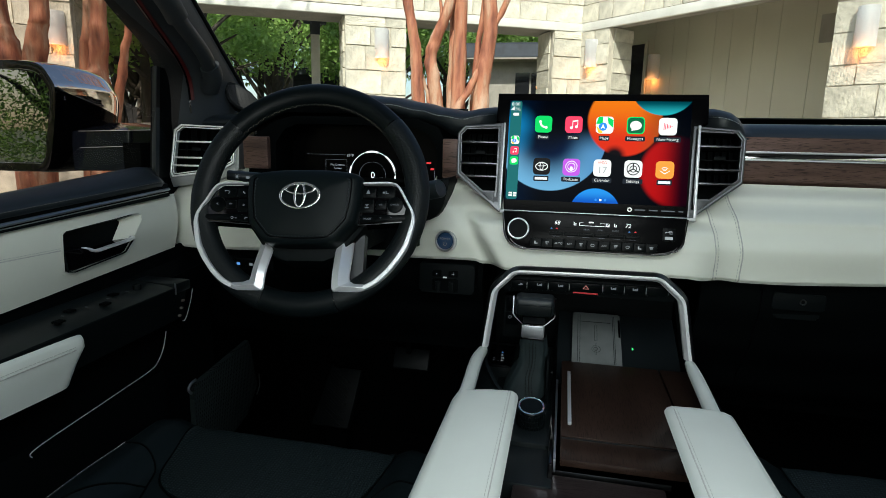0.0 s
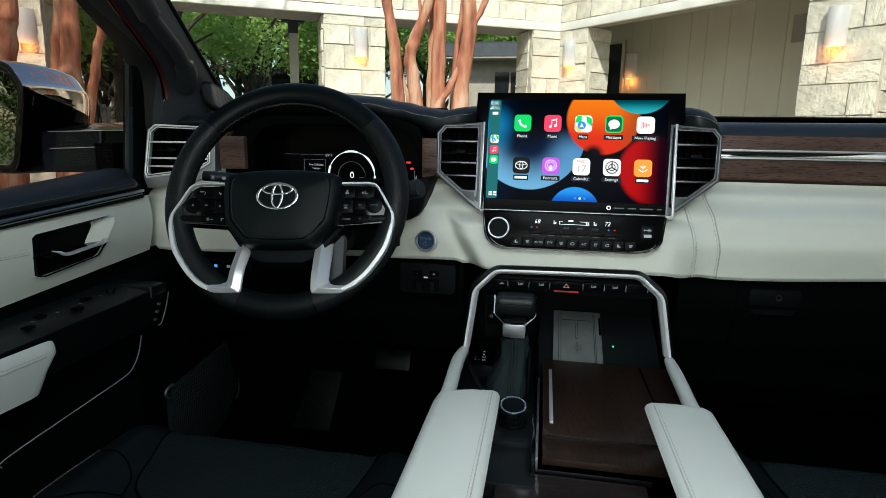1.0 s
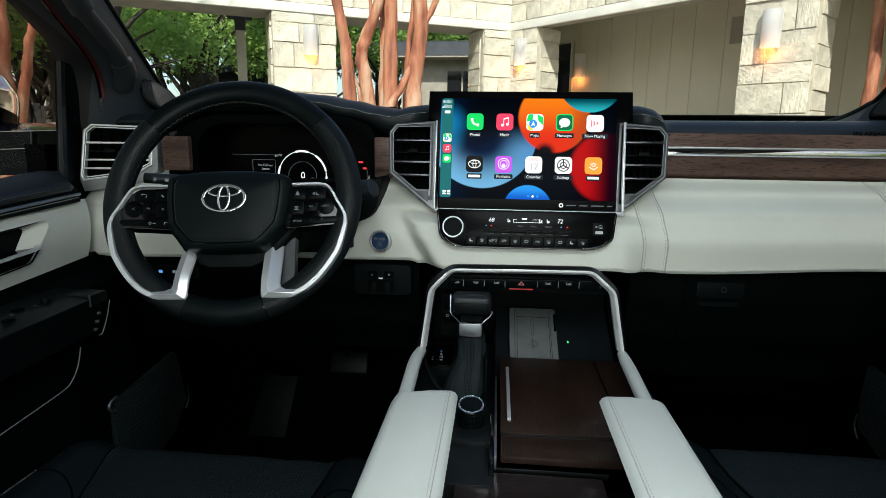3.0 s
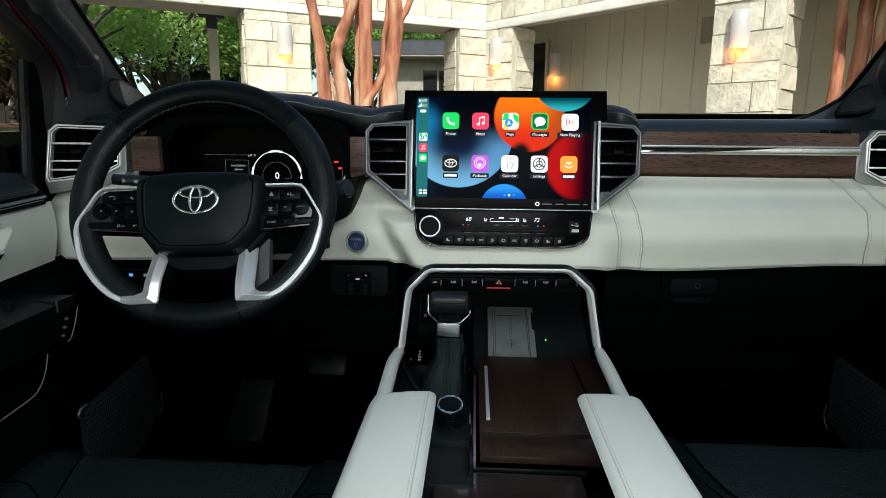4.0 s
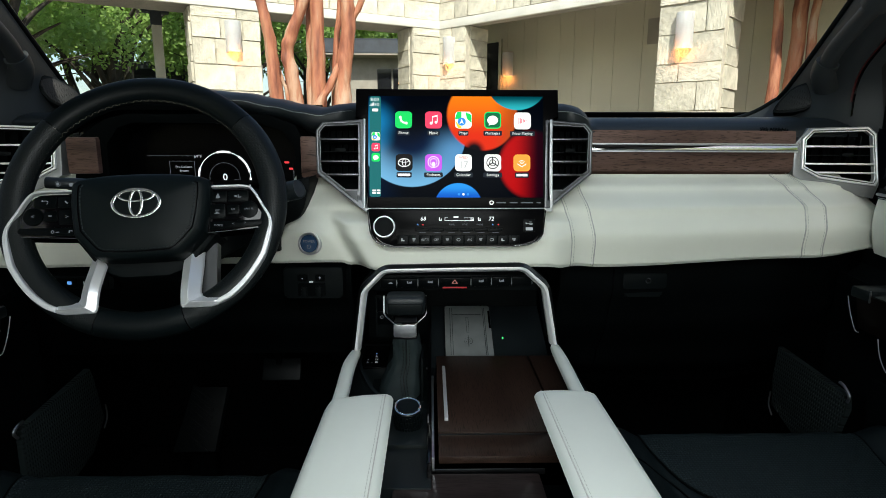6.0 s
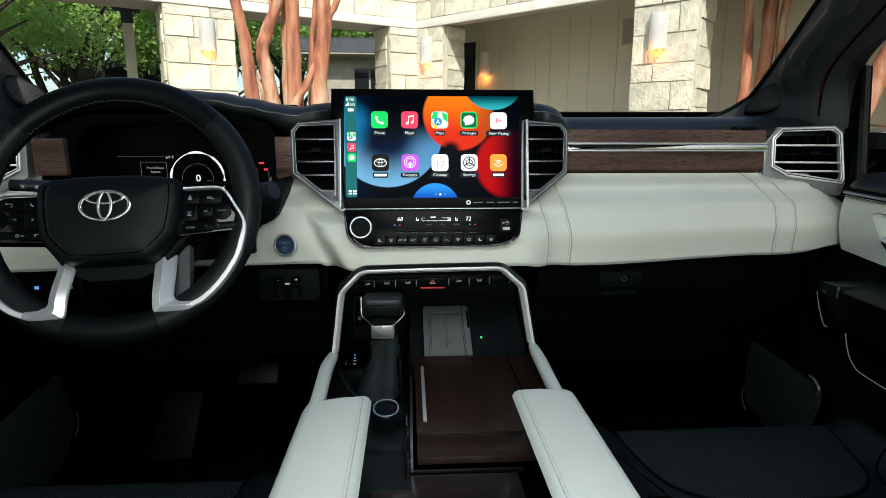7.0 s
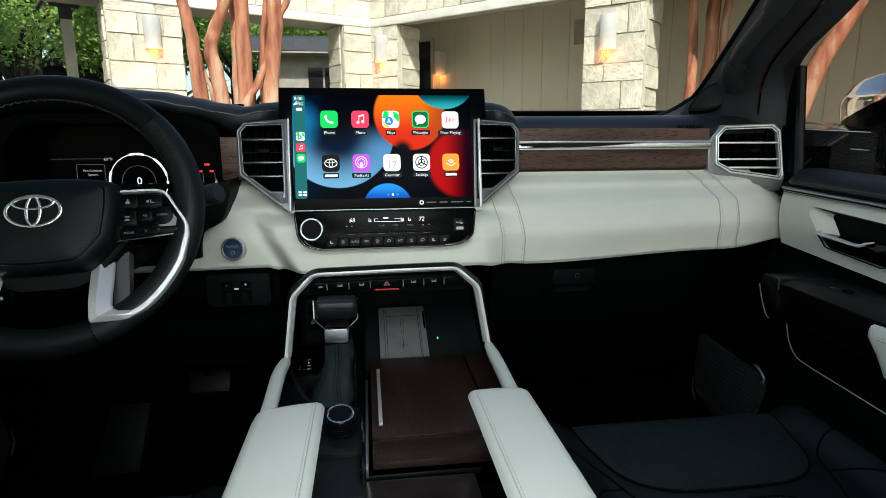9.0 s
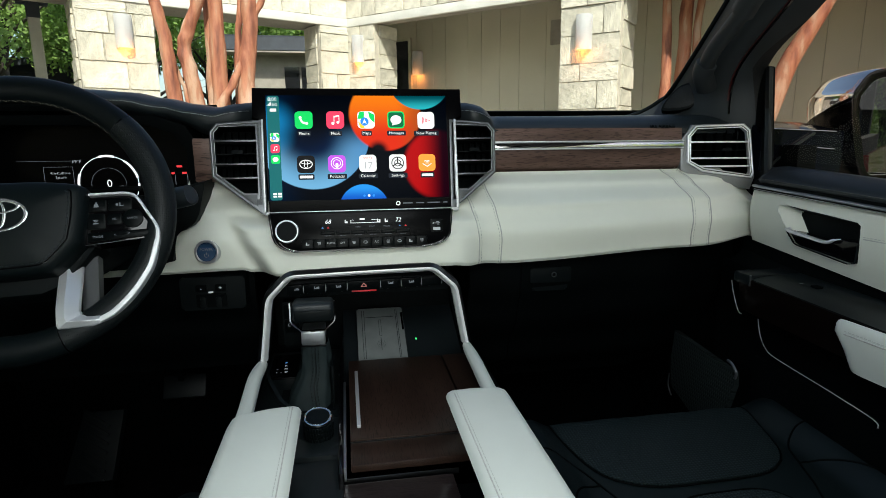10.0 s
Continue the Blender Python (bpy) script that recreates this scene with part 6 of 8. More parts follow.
    part("handle_recess", bend(ring(rim_, hole, 0.008, 0.0028)), SHADED_WHITE, o, "white leather edge round the handle", B)
    bm = bmesh.new()
    a_ = [bm.verts.new((y, z, -0.002)) for y, z in hole]
    b_ = [bm.verts.new((y, z, -0.026)) for y, z in back]
    walls = []
    for k in range(len(hole)):
        m = (k + 1) % len(hole)
        walls.append(bm.faces.new((a_[k], a_[m], b_[m], b_[k])))
    dark = bmesh.new()
    c_ = [dark.verts.new((y, z, -0.0265)) for y, z in back]
    dark.faces.new(c_)
    for k in (0, 5, 6, 7, 8, 9, 10):
        m = (k + 1) % len(hole)
        dark.faces.new([dark.verts.new(v.co) for v in (a_[k], a_[m], b_[m], b_[k])])
    bmesh.ops.delete(bm, geom=[walls[k] for k in (0, 5, 6, 7, 8, 9, 10)], context="FACES_ONLY")
    bmesh.ops.solidify(bm, geom=list(bm.faces), thickness=0.002)
    part("recess_slope", bend(bm), SHADED_WHITE, o, "smooth slope inside the recess", B, 60)
    cup = part("handle_cup", bend(dark), BLACK, o, "black handle cup", B, 60)
    shelf = [(0.675, 1.2325), (0.711, 1.2325), (0.716, 1.230), (0.728, 1.2225), (0.800, 1.2275), (0.822, 1.2295), (0.802, 1.2095), (0.793, 1.2072), (0.691, 1.1975), (0.677, 1.2005)]
    part("handle_shelf", plate([(y + sh, z + up) for y, z in shelf][::-1], 0.022, 0.0025, 3), GLOSS, cup, "gloss black lower shelf", B @ pose(0, 0, -0.003))
    hand = smooth_path([(0.707 + sh, 1.2330 + up, -0.001), (0.716 + sh, 1.2300 + up, 0.004), (0.728 + sh, 1.2245 + up, 0.008), (0.760 + sh, 1.2272 + up, 0.010), (0.796 + sh, 1.2300 + up, 0.010), (0.816 + sh, 1.2318 + up, 0.006), (0.822 + sh, 1.2312 + up, -0.006)], 6)
    part("door_handle", sweep(hand, [(-0.0034, -0.004), (0.0034, -0.004), (0.0036, 0.001), (0.0016, 0.004), (-0.0028, 0.003)], (0, 0, 1), scales=[0.30 + 0.48 * ease(0.0, 0.3, k / 36) for k in range(len(hand))]), SATIN, o, "bright metal inner door handle", B)
    low = [(y + sh, z + up, -0.001) for y, z in ((0.827, 1.231), (0.803, 1.2085), (0.795, 1.2063), (0.690, 1.1957), (0.677, 1.1985), (0.6735, 1.231))]
    part("recess_edge", sweep(low, [(-0.0009, -0.0012), (0.0009, -0.0012), (0.0009, 0.0009), (-0.0009, 0.0009)], (0, 0, 1)), RIM, o, "", B)
    # dark middle and armrest with switches
    ny, nz = (0.871, 1.145) if s < 0 else (0.895, 1.1705)
    top = lambda y: nz - (ny - y) * 0.025
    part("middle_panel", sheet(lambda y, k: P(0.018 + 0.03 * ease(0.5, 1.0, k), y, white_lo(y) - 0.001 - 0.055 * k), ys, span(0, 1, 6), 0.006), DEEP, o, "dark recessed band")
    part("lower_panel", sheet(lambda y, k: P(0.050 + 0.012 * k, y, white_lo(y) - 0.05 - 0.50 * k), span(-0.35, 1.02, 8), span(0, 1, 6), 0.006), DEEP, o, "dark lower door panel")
    deck = part("switch_deck", sheet(lambda y, k: P(0.02 + 0.096 * k, y, top(y) + 0.004 * (1 - k) - 0.004 * k ** 4), span(0.20, ny - 0.046, 16), span(0, 1, 6), 0.010), DECK, o, "black armrest deck with window switches")
    part("deck_nose", bevelled(box(0.0, 0.098, ny - 0.044, ny, -0.018, 0.002), 0.005), DECK, o, "black armrest nose", Matrix(((-s, 0, 0, x0 - s * 0.02), (0, 1, 0, 0), (0, 0, 1, nz), (0, 0, 0, 1))))
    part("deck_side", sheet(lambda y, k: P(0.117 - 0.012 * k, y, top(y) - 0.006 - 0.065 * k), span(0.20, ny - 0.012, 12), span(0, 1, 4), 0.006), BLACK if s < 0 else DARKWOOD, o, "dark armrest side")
    part("nose_trim", sweep(smooth_path([P(0.122, ny - 0.002, nz - 0.017), P(0.122, ny - 0.012, nz - 0.043), P(0.121, ny - 0.0265, nz - 0.0695), P(0.120, ny - 0.035, nz - 0.072)], 5), [(-0.0006, -0.0006), (0.0006, -0.0006), (0.0006, 0.0006), (-0.0006, 0.0006)]), VENTFRAME, o, "thin bright trim")
    part("nose_joint", box(0.1160, 0.1190, ny - 0.0452, ny - 0.0440, -0.018, 0.0024), SILVER, o, "", Matrix(((-s, 0, 0, x0), (0, 1, 0, 0), (0, 0, 1, nz), (0, 0, 0, 1))))
    for k in range(3 if s < 0 else 0):
        part("memory_key", at(plate(rounded(0.006, 0.004, 0.001, 3), 0.004, 0.001), ny - 0.0275 - 0.0063 * k, nz - 0.034 - 0.013 * k), STITCH, deck, "", Matrix(((0, 0, -s, x0 - s * 0.121), (1, 0, 0, 0), (0, 1, 0, 0), (0, 0, 0, 1))))
    for k in range(4 if s < 0 else 1):
        y = ny - 0.13 - 0.045 * k
        part("window_switch", bevelled(box(-0.006, 0.006, -0.007, 0.007, -0.002, 0.0015), 0.001), DEEP, deck, "", Matrix.Translation(P(0.085 if k % 2 else 0.060, y, top(y) + 0.004)))
        part("switch_mark", plate(rounded(0.006, 0.003, 0.001, 2), 0.0004), RUBBER, deck, "", Matrix.Translation(P(0.072, y + 0.020, top(y) + 0.0055)))
    if s < 0:
        part("mirror_control", at(plate(disc(0.007, 20), 0.010, 0.002), 0, 0, 0.009), BLACK, deck, "", Matrix.Translation(P(0.070, ny - 0.085, top(ny))))
    # white armrest
    bm = bmesh.new()
    rows = []
    fy = 0.616 if s < 0 else 0.664
    t0 = 1.127 if s < 0 else 1.158
    for y, k in ((fy, 0.86), (fy - 0.002, 0.94), (fy - 0.008, 0.985), (fy - 0.02, 1.0), (fy - 0.2, 1.0), (0.1, 1.0), (-0.2, 1.0)):
        sec = [(0.040, -0.004), (0.052, 0.001), (0.075, 0.002), (0.106, 0.0), (0.117, -0.003), (0.121, -0.010), (0.122, -0.022), (0.119, -0.046), (0.112, -0.078), (0.09, -0.086), (0.03, -0.086)]
        my, mz = 0.075, -0.04
        rows.append([bm.verts.new(P(my + (d - my) * k, y + (0.030 * z / 0.09 if z < -0.03 else 0.0), t0 + mz + (z - mz) * k + 0.02 * (fy - y))) for d, z in sec])
    for a_, b_ in zip(rows, rows[1:]):
        for j in range(len(a_)):
            bm.faces.new((a_[j], a_[(j + 1) % len(a_)], b_[(j + 1) % len(a_)], b_[j]))
    bm.faces.new(rows[0])
    bm.faces.new(rows[-1][::-1])
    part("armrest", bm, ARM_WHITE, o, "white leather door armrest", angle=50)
    part("armrest_seam", sweep([P(0.1222, y, t0 - 0.0225 + 0.02 * (fy - y)) for y in span(fy - 0.021, -0.1, 10)], [(-0.0008, -0.0008), (0.0008, -0.0008), (0.0008, 0.0008), (-0.0008, 0.0008)]), GROOVE, o)
    part("armrest_stitching", stitches([P(0.1222, y, t0 - 0.018 + 0.02 * (fy - y)) for y in span(fy - 0.021, -0.1, 40)], 0.0045, 0.002, 0.0005, (-s, 0, 0.3)), THREAD, o)
    q = 0.0 if s < 0 else 1.0
    trim = smooth_path([P(0.107, 0.806 + 0.028 * q, 1.062 + 0.034 * q), P(0.107, 0.796 + 0.028 * q, 1.034 + 0.034 * q), P(0.106, 0.780 + 0.028 * q, 1.012 + 0.036 * q), P(0.105, 0.755 + 0.028 * q, 1.002 + 0.038 * q), P(0.105, 0.64 + 0.030 * q, 0.992 + 0.040 * q), P(0.105, 0.530 + 0.065 * q, 0.982 + 0.043 * q), P(0.105, 0.522 + 0.064 * q, 0.972 + 0.044 * q)], 6)
    part("pocket_trim", sweep(trim, [(-0.0006, -0.0006), (0.0006, -0.0006), (0.0006, 0.0006), (-0.0006, 0.0006)]), SATIN, o, "thin bright pocket trim")
    part("pocket_wall", sheet(lambda y, k: P(0.102, y, 0.60 + (0.985 + 0.038 * q - 0.60) * k), span(-0.3, 0.80 + 0.04 * q, 6), span(0, 1, 3), 0.006), DEEP, o, "dark map pocket")
    G = Matrix(((0, 0, -s, x0 - s * 0.084), (1, 0, 0, 0), (0, 1, 0, 0), (0, 0, 0, 1)))
    line = [(0.905, 0.905), (1.118, 0.930), (1.128, 0.90), (1.150, 0.80), (1.10, 0.745), (0.93, 0.70), (0.903, 0.80)] if s < 0 else [(0.912, 0.958), (1.122, 0.972), (1.130, 0.90), (1.122, 0.835), (1.02, 0.80), (0.94, 0.82), (0.908, 0.93)]
    spk = part("speaker_grille", plate(line, 0.012, 0.003), GRILLE, o, "woven black speaker grille", G)
    # silver arcs stand for the glints along the grille's edge
    arc = [(0.9051, 0.9212), (0.8883, 0.9186), (0.8802, 0.9099), (0.8879, 0.8977)] if s < 0 else [(0.9250, 0.9785), (0.9109, 0.9752), (0.8975, 0.9631), (0.9000, 0.9500)]
    part("grille_edge", tube(smooth_path([(y, z, 0.005) for y, z in arc], 6), 0.0028, n=8), SILVER, spk, "", G)
    part("grille_glint", sweep(smooth_path([(line[3][0] + 0.002, line[3][1] + 0.03, 0.003), (line[3][0] + 0.004, line[3][1], 0.003), (line[3][0] - 0.012, line[3][1] - 0.02, 0.003)], 6), [(-0.0012, -0.0012), (0.0012, -0.0012), (0.0012, 0.0012), (-0.0012, 0.0012)], (0, 0, 1)), SILVER, spk, "", G)
    # window frame and pane
    wy = 0.953 if s < 0 else 0.987
    part("front_frame", sheet(lambda z, k: P(0.004 - 0.022 * k, wy + (z - 1.345) * 0.12 - 0.012 + 0.13 * k, z), span(1.325, 1.55, 6), span(0, 1, 8), 0.012), BLACK, o, "black window frame corner", angle=60)
    part("frame_cover", sheet(lambda z, k: P(0.004 - 0.024 * k, wy + (z - 1.345) * 0.12 - 0.015 + 0.068 * k, z), span(1.30, 1.55, 8), span(0, 1, 10), 0.006), PAD, o, "black inner cover of the window frame", angle=70)
    part("frame_edge", sweep([P(0.006, wy + (z - 1.345) * 0.12 - 0.014, z) for z in span(1.33, 1.55, 8)], [(-0.003, -0.005), (0.003, -0.005), (0.003, 0.005), (-0.003, 0.005)], (0, 1, 0)), PAD, o)
    pane = part("window_pane", sheet(lambda y, k: P(-0.025 + 0.10 * k, y, 1.30 + 0.50 * k), [-0.4, 1.02], [0, 1]), SIDEGLASS, o, "lightly tinted side window glass")
    pane.visible_shadow = False
    return o


door(-1, -0.862, "driver_door", "closed white and black leather driver door with chrome handle")
door(1, 0.800, "passenger_door", "closed white and black leather passenger door with walnut side")


# ---- side mirrors ----
SHELL = mat("black_mirror_shell", (0.0015, 0.0018, 0.0022), 0.12, vary=0.05, scale=8, spec=0.03)
ARM = mat("gloss_black_arm", (0.003, 0.004, 0.007), 0.10, vary=0.05, scale=8, spec=0.25)
MIRROR = mat("mirror_silver", (0.31, 0.34, 0.36), 0.01, metal=1.0, vary=0.0)


def side_mirror(s, cx, cy, cz, label):
    o = thing("side_mirror", (cx, cy, cz - 0.11), label, "side mirror", "side mirrors")
    M = Matrix(((s, 0, 0, cx), (0, 1, 0, cy), (0, 0, 1, cz), (0, 0, 0, 1))) @ Matrix.Rotation(radians(-1 if s < 0 else -14), 4, "Z")
    outline = [(-0.080, -0.108), (-0.100, -0.05), (-0.118, 0.045), (-0.108, 0.078), (-0.080, 0.105), (0.0, 0.112), (0.10, 0.110), (0.125, 0.06), (0.125, -0.08), (0.10, -0.112), (-0.04, -0.115)]
    outline = [(q.x, q.y) for q in smooth_path([(x, z, 0) for x, z in outline], 4, True)]

    def loft(levels, lo, hi):
        bm = bmesh.new()
        rws = [[bm.verts.new((x * k, y, z * k)) for x, z in outline] for y, k in levels]
        for a, b in zip(rws, rws[1:]):
            for j in range(len(outline)):
                bm.faces.new((a[j], a[(j + 1) % len(outline)], b[(j + 1) % len(outline)], b[j]))
        bm.faces.new(rws[-1])
        bmesh.ops.bisect_plane(bm, geom=list(bm.verts) + list(bm.edges) + list(bm.faces), plane_co=(0, 0, 0.058), plane_no=(-0.02, 0.26, 1), clear_inner=lo, clear_outer=hi)
        return bm

    lv = [(0.0, 1.0), (0.012, 1.02), (0.05, 1.03), (0.09, 1.025), (0.13, 1.0), (0.165, 0.95), (0.19, 0.87), (0.21, 0.75), (0.225, 0.58), (0.232, 0.35)]
    part("shell", loft(lv, False, True), SHELL, o, "gloss black mirror shell", M, 60)
    part("chrome_cap", loft([(y, k * 1.004) for y, k in lv], True, False), CHROME, o, "chrome mirror cap", M, 60)
    rim = [(x, z) for x, z in outline]
    F = M @ pose(0, 0, 0, 90)
    part("bezel", ring(rim[::-1], [(x * 0.86, z * 0.86) for x, z in rim][::-1], 0.02, 0.004), GLOSS, o, "black bezel", F)
    part("mirror_glass", at(plate([(x * 0.87, z * 0.87) for x, z in rim][::-1], 0.003), 0, 0, -0.001), MIRROR, o, "mirror glass", M @ pose(0, 0.022 if s > 0 else 0.020, 0, 90 + (1.2 if s > 0 else 0), 0, -12 if s > 0 else -13))
    part("glass_edge", at(ring([(x * 0.868, z * 0.868) for x, z in rim][::-1], [(x * 0.855, z * 0.855) for x, z in rim][::-1], 0.002), 0, 0, -0.004), SILVER, o, "", F)
    xa, xb = (-1.10, -0.890) if s < 0 else (0.975, 0.800)
    za, zb = (1.4205, 1.4265) if s < 0 else (1.4255, 1.4320)
    bm = bmesh.new()
    prof = [(0.99, -0.085), (0.99, -0.001), (0.992, 0.0), (1.10, 0.0195), (1.12, 0.012), (1.12, -0.085)]
    ends = [[bm.verts.new((x, y, z0 + z)) for y, z in prof] for x, z0 in ((xa, za), (xb, zb))]
    for k in range(6):
        bm.faces.new((ends[0][k], ends[0][(k + 1) % 6], ends[1][(k + 1) % 6], ends[1][k]))
    bm.faces.new(ends[0][::-1])
    bm.faces.new(ends[1])
    part("arm", bm, ARM, o, "gloss black mirror arm", None, 20)
    for dz, xe in ((0.0, xb), (-0.035, xb - s * -0.066)):
        part("arm_edge", tube([(xa + s * -0.02, 0.989, za + dz), (xe, 0.989, zb + dz)], 0.0009, n=6), SILVER, o, "thin bright edge on the arm")
    sail = [(-0.9515, 0.986, 1.422), (-0.954, 0.986, 1.395), (-0.9185, 0.986, 1.3627), (-0.905, 0.986, 1.350)] if s < 0 else [(0.9024, 0.986, 1.4233), (0.8580, 0.986, 1.3966), (0.8227, 0.986, 1.3700), (0.812, 0.986, 1.360)]
    part("arm_brace", sweep(sail, [(-0.0022, -0.002), (0.0022, -0.002), (0.0022, 0.002), (-0.0022, 0.002)], (0, 1, 0)), PAD, o, "slanted brace under the arm")
    return o


side_mirror(-1, -1.205, 0.946, 1.450, "black and chrome driver side mirror")
side_mirror(1, 1.086, 0.950, 1.437, "black and chrome passenger side mirror")


# ---- pillars, glass, roof and floor ----
def pillar(s, xb, name):
    o = thing(name, (xb, 1.25, 1.46), "black windscreen pillar trim with grab handle and small speaker", "pillar", kind="structure")
    inner = [(xb - s * 0.135, 1.30, 1.460), (xb - s * 0.100, 1.275, 1.474), (xb - s * 0.075, 1.24, 1.497), (xb - s * (0.070 if s < 0 else 0.064), 1.20, 1.527), (xb - s * (0.090 if s < 0 else 0.083), 1.0, 1.675), (xb - s * 0.115, 0.80, 1.815)]
    outer = [(-0.890, 1.06, 1.38), (-0.888, 1.02, 1.39), (-0.885, 1.00, 1.42), (-0.878, 0.983, 1.556), (-0.830, 0.811, 1.639), (-0.800, 0.64, 1.75)] if s < 0 else [(0.820, 1.09, 1.38), (0.818, 1.05, 1.39), (0.815, 1.03, 1.42), (0.800, 1.007, 1.552), (0.752, 0.830, 1.634), (0.725, 0.66, 1.75)]
    A, B = smooth_path(inner, 8), smooth_path(outer, 8)
    bulge = Vector((-s * 0.03, -0.035, 0.0))
    part("trim", sheet(lambda i, k: A[i] * (1 - k) + B[i] * k + bulge * math.sin(k * math.pi) * 1.0, range(len(A)), span(0, 1, 12), 0.006), PILLAR, o, "black pillar trim", angle=60)
    part("seal", sweep(A, [(0.0055 * math.cos(k * math.pi / 4), 0.0055 * math.sin(k * math.pi / 4)) for k in range(8)]), BLACK, o)
    mid = lambda i, k, out: A[i] * (1 - k) + B[i] * k + bulge * (math.sin(k * math.pi) + out)
    gx = lambda x: x if s > 0 else -x - 0.102
    near = lambda p: Vector((-0.05, -0.04, 1.424)) * 0.055 + Vector(p) * 0.945
    g = part("grab_handle", sweep(smooth_path([near(p) for p in ((gx(0.748), 1.130, 1.535), (gx(0.730), 1.100, 1.562), (gx(0.716), 1.060, 1.588), (gx(0.704), 0.98, 1.630), (gx(0.692), 0.90, 1.672), (gx(0.682), 0.83, 1.712), (gx(0.69), 0.80, 1.735))], 6), [(0.0155 * math.cos(k * math.pi / 6), 0.012 * math.sin(k * math.pi / 6)) for k in range(12)], (-s, -1, 0)), PILLAR, o, "black grab handle")
    for p0, p1, p2 in (((0.760, 1.140, 1.520), (0.735, 1.118, 1.548), (0.728, 1.098, 1.566)), ((0.700, 0.96, 1.640), (0.694, 0.93, 1.660), (0.690, 0.90, 1.676))):
        part("handle_foot", sweep(smooth_path([near((gx(p[0]), p[1], p[2])) for p in (p0, p1, p2)], 5), [(0.021 * math.cos(k * math.pi / 6), 0.016 * math.sin(k * math.pi / 6)) for k in range(12)], (-s, -1, 0)), PILLAR, g)
    part("pillar_seam", sweep([mid(i, 0.72, 0.12) for i in range(18, 38)], [(-0.0015, -0.0015), (0.0015, -0.0015), (0.0015, 0.0015), (-0.0015, 0.0015)]), GLOSS, o)
    # dark red bar that puts the pillar's red glow into colour
    part("painted_edge", tube([mid(i, 0.70, 0.02) for i in range(20, 33)], 0.0065 if s < 0 else 0.0022, 0.0030 if s < 0 else 0.0016), REDGLINT, o, "dark red bar for the glow on the pillar")
    n = Vector((-s * 0.55, -0.80, 0.2)).normalized()
    u = Vector((0, 0, 1)).cross(n).normalized()
    w = n.cross(u)
    c = Vector((-0.775, 1.140, 1.503)) if s < 0 else Vector((0.706, 1.140, 1.5025))
    T = Matrix(((u.x, w.x, n.x, c.x), (u.y, w.y, n.y, c.y), (u.z, w.z, n.z, c.z), (0, 0, 0, 1)))
    k = 1 if s > 0 else -1
    tw = [(0.035, 0.005), (0.036, 0.0265), (0.007, 0.029), (-0.037, -0.011), (-0.028, -0.028), (0.015, -0.0235)] if s < 0 else [(0.0366, 0.013), (0.022, 0.026), (-0.011, 0.0217), (-0.041, -0.023), (-0.031, -0.026), (0.0194, -0.023)]
    tw = [(x * k, y) for x, y in tw] if s < 0 else tw
    tw = [(q.x, q.y) for a, b, d in zip([tw[-1]] + tw[:-1], tw, tw[1:] + tw[:1]) for q in corner((*a, 0), (*b, 0), (*d, 0), 3)]
    t = part("speaker_surround", plate([(x * 1.18, y * 1.22) for x, y in tw], 0.03, 0.005), BLACK, o, "small pillar speaker", T)
    part("speaker_mesh", at(plate(tw, 0.004, 0.001), 0, 0, 0.0015), TWEET, t, "", T)
    return o


pillar(-1, -0.880, "pillar_left")
pillar(1, 0.782, "pillar_right")
shield = solid("windscreen", sheet(lambda x, k: Vector((x * (1 - 0.12 * k), 1.50 - 0.78 * k - 0.05 * (x / 0.85) ** 2, 1.462 + 0.36 * k)), span(-0.86, 0.78, 12), span(0, 1, 6)), GLASS, "clear windscreen glass", "windscreen", kind="structure")
part("glass_border", sheet(lambda x, k: Vector((x * (1 - 0.12 * k), 1.495 - 0.78 * k - 0.05 * (x / 0.85) ** 2, 1.455 + 0.36 * k)), span(-0.84, 0.77, 12), span(0.0, 0.072, 3), 0.003), DEEP, shield, "black border along the glass")
shield.visible_shadow = False
roof = thing("ceiling", (0, 0, 1.80), "dark cabin roof lining with a closed middle opening", "ceiling", kind="structure")
part("lining", joined(box(-0.92, 0.86, 0.28, 0.72, 1.80, 1.83), box(-0.92, -0.50, -1.36, 0.28, 1.80, 1.83), box(0.50, 0.86, -1.36, 0.28, 1.80, 1.83), box(-0.5, 0.5, -1.36, -0.58, 1.80, 1.83)), HEAD, roof)
# unseen opaque panel, added to stop the sun at the roof opening
part("roof_glass", box(-0.50, 0.50, -0.58, 0.28, 1.83, 1.836), DARKGL, roof, "unseen dark panel that keeps the sun out")
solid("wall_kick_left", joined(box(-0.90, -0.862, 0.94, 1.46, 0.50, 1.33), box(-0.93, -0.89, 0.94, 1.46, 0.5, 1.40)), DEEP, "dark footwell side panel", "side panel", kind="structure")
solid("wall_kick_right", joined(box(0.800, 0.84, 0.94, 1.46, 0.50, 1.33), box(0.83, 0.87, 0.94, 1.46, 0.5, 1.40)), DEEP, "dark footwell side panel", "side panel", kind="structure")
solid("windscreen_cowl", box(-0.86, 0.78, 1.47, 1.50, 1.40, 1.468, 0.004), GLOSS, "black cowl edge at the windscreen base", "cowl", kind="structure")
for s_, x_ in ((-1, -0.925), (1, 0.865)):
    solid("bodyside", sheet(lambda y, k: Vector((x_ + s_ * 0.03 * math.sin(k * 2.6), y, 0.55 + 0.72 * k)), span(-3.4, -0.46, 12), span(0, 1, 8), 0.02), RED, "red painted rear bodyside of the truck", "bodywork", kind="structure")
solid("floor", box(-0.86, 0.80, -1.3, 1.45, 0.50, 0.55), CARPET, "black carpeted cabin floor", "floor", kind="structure")
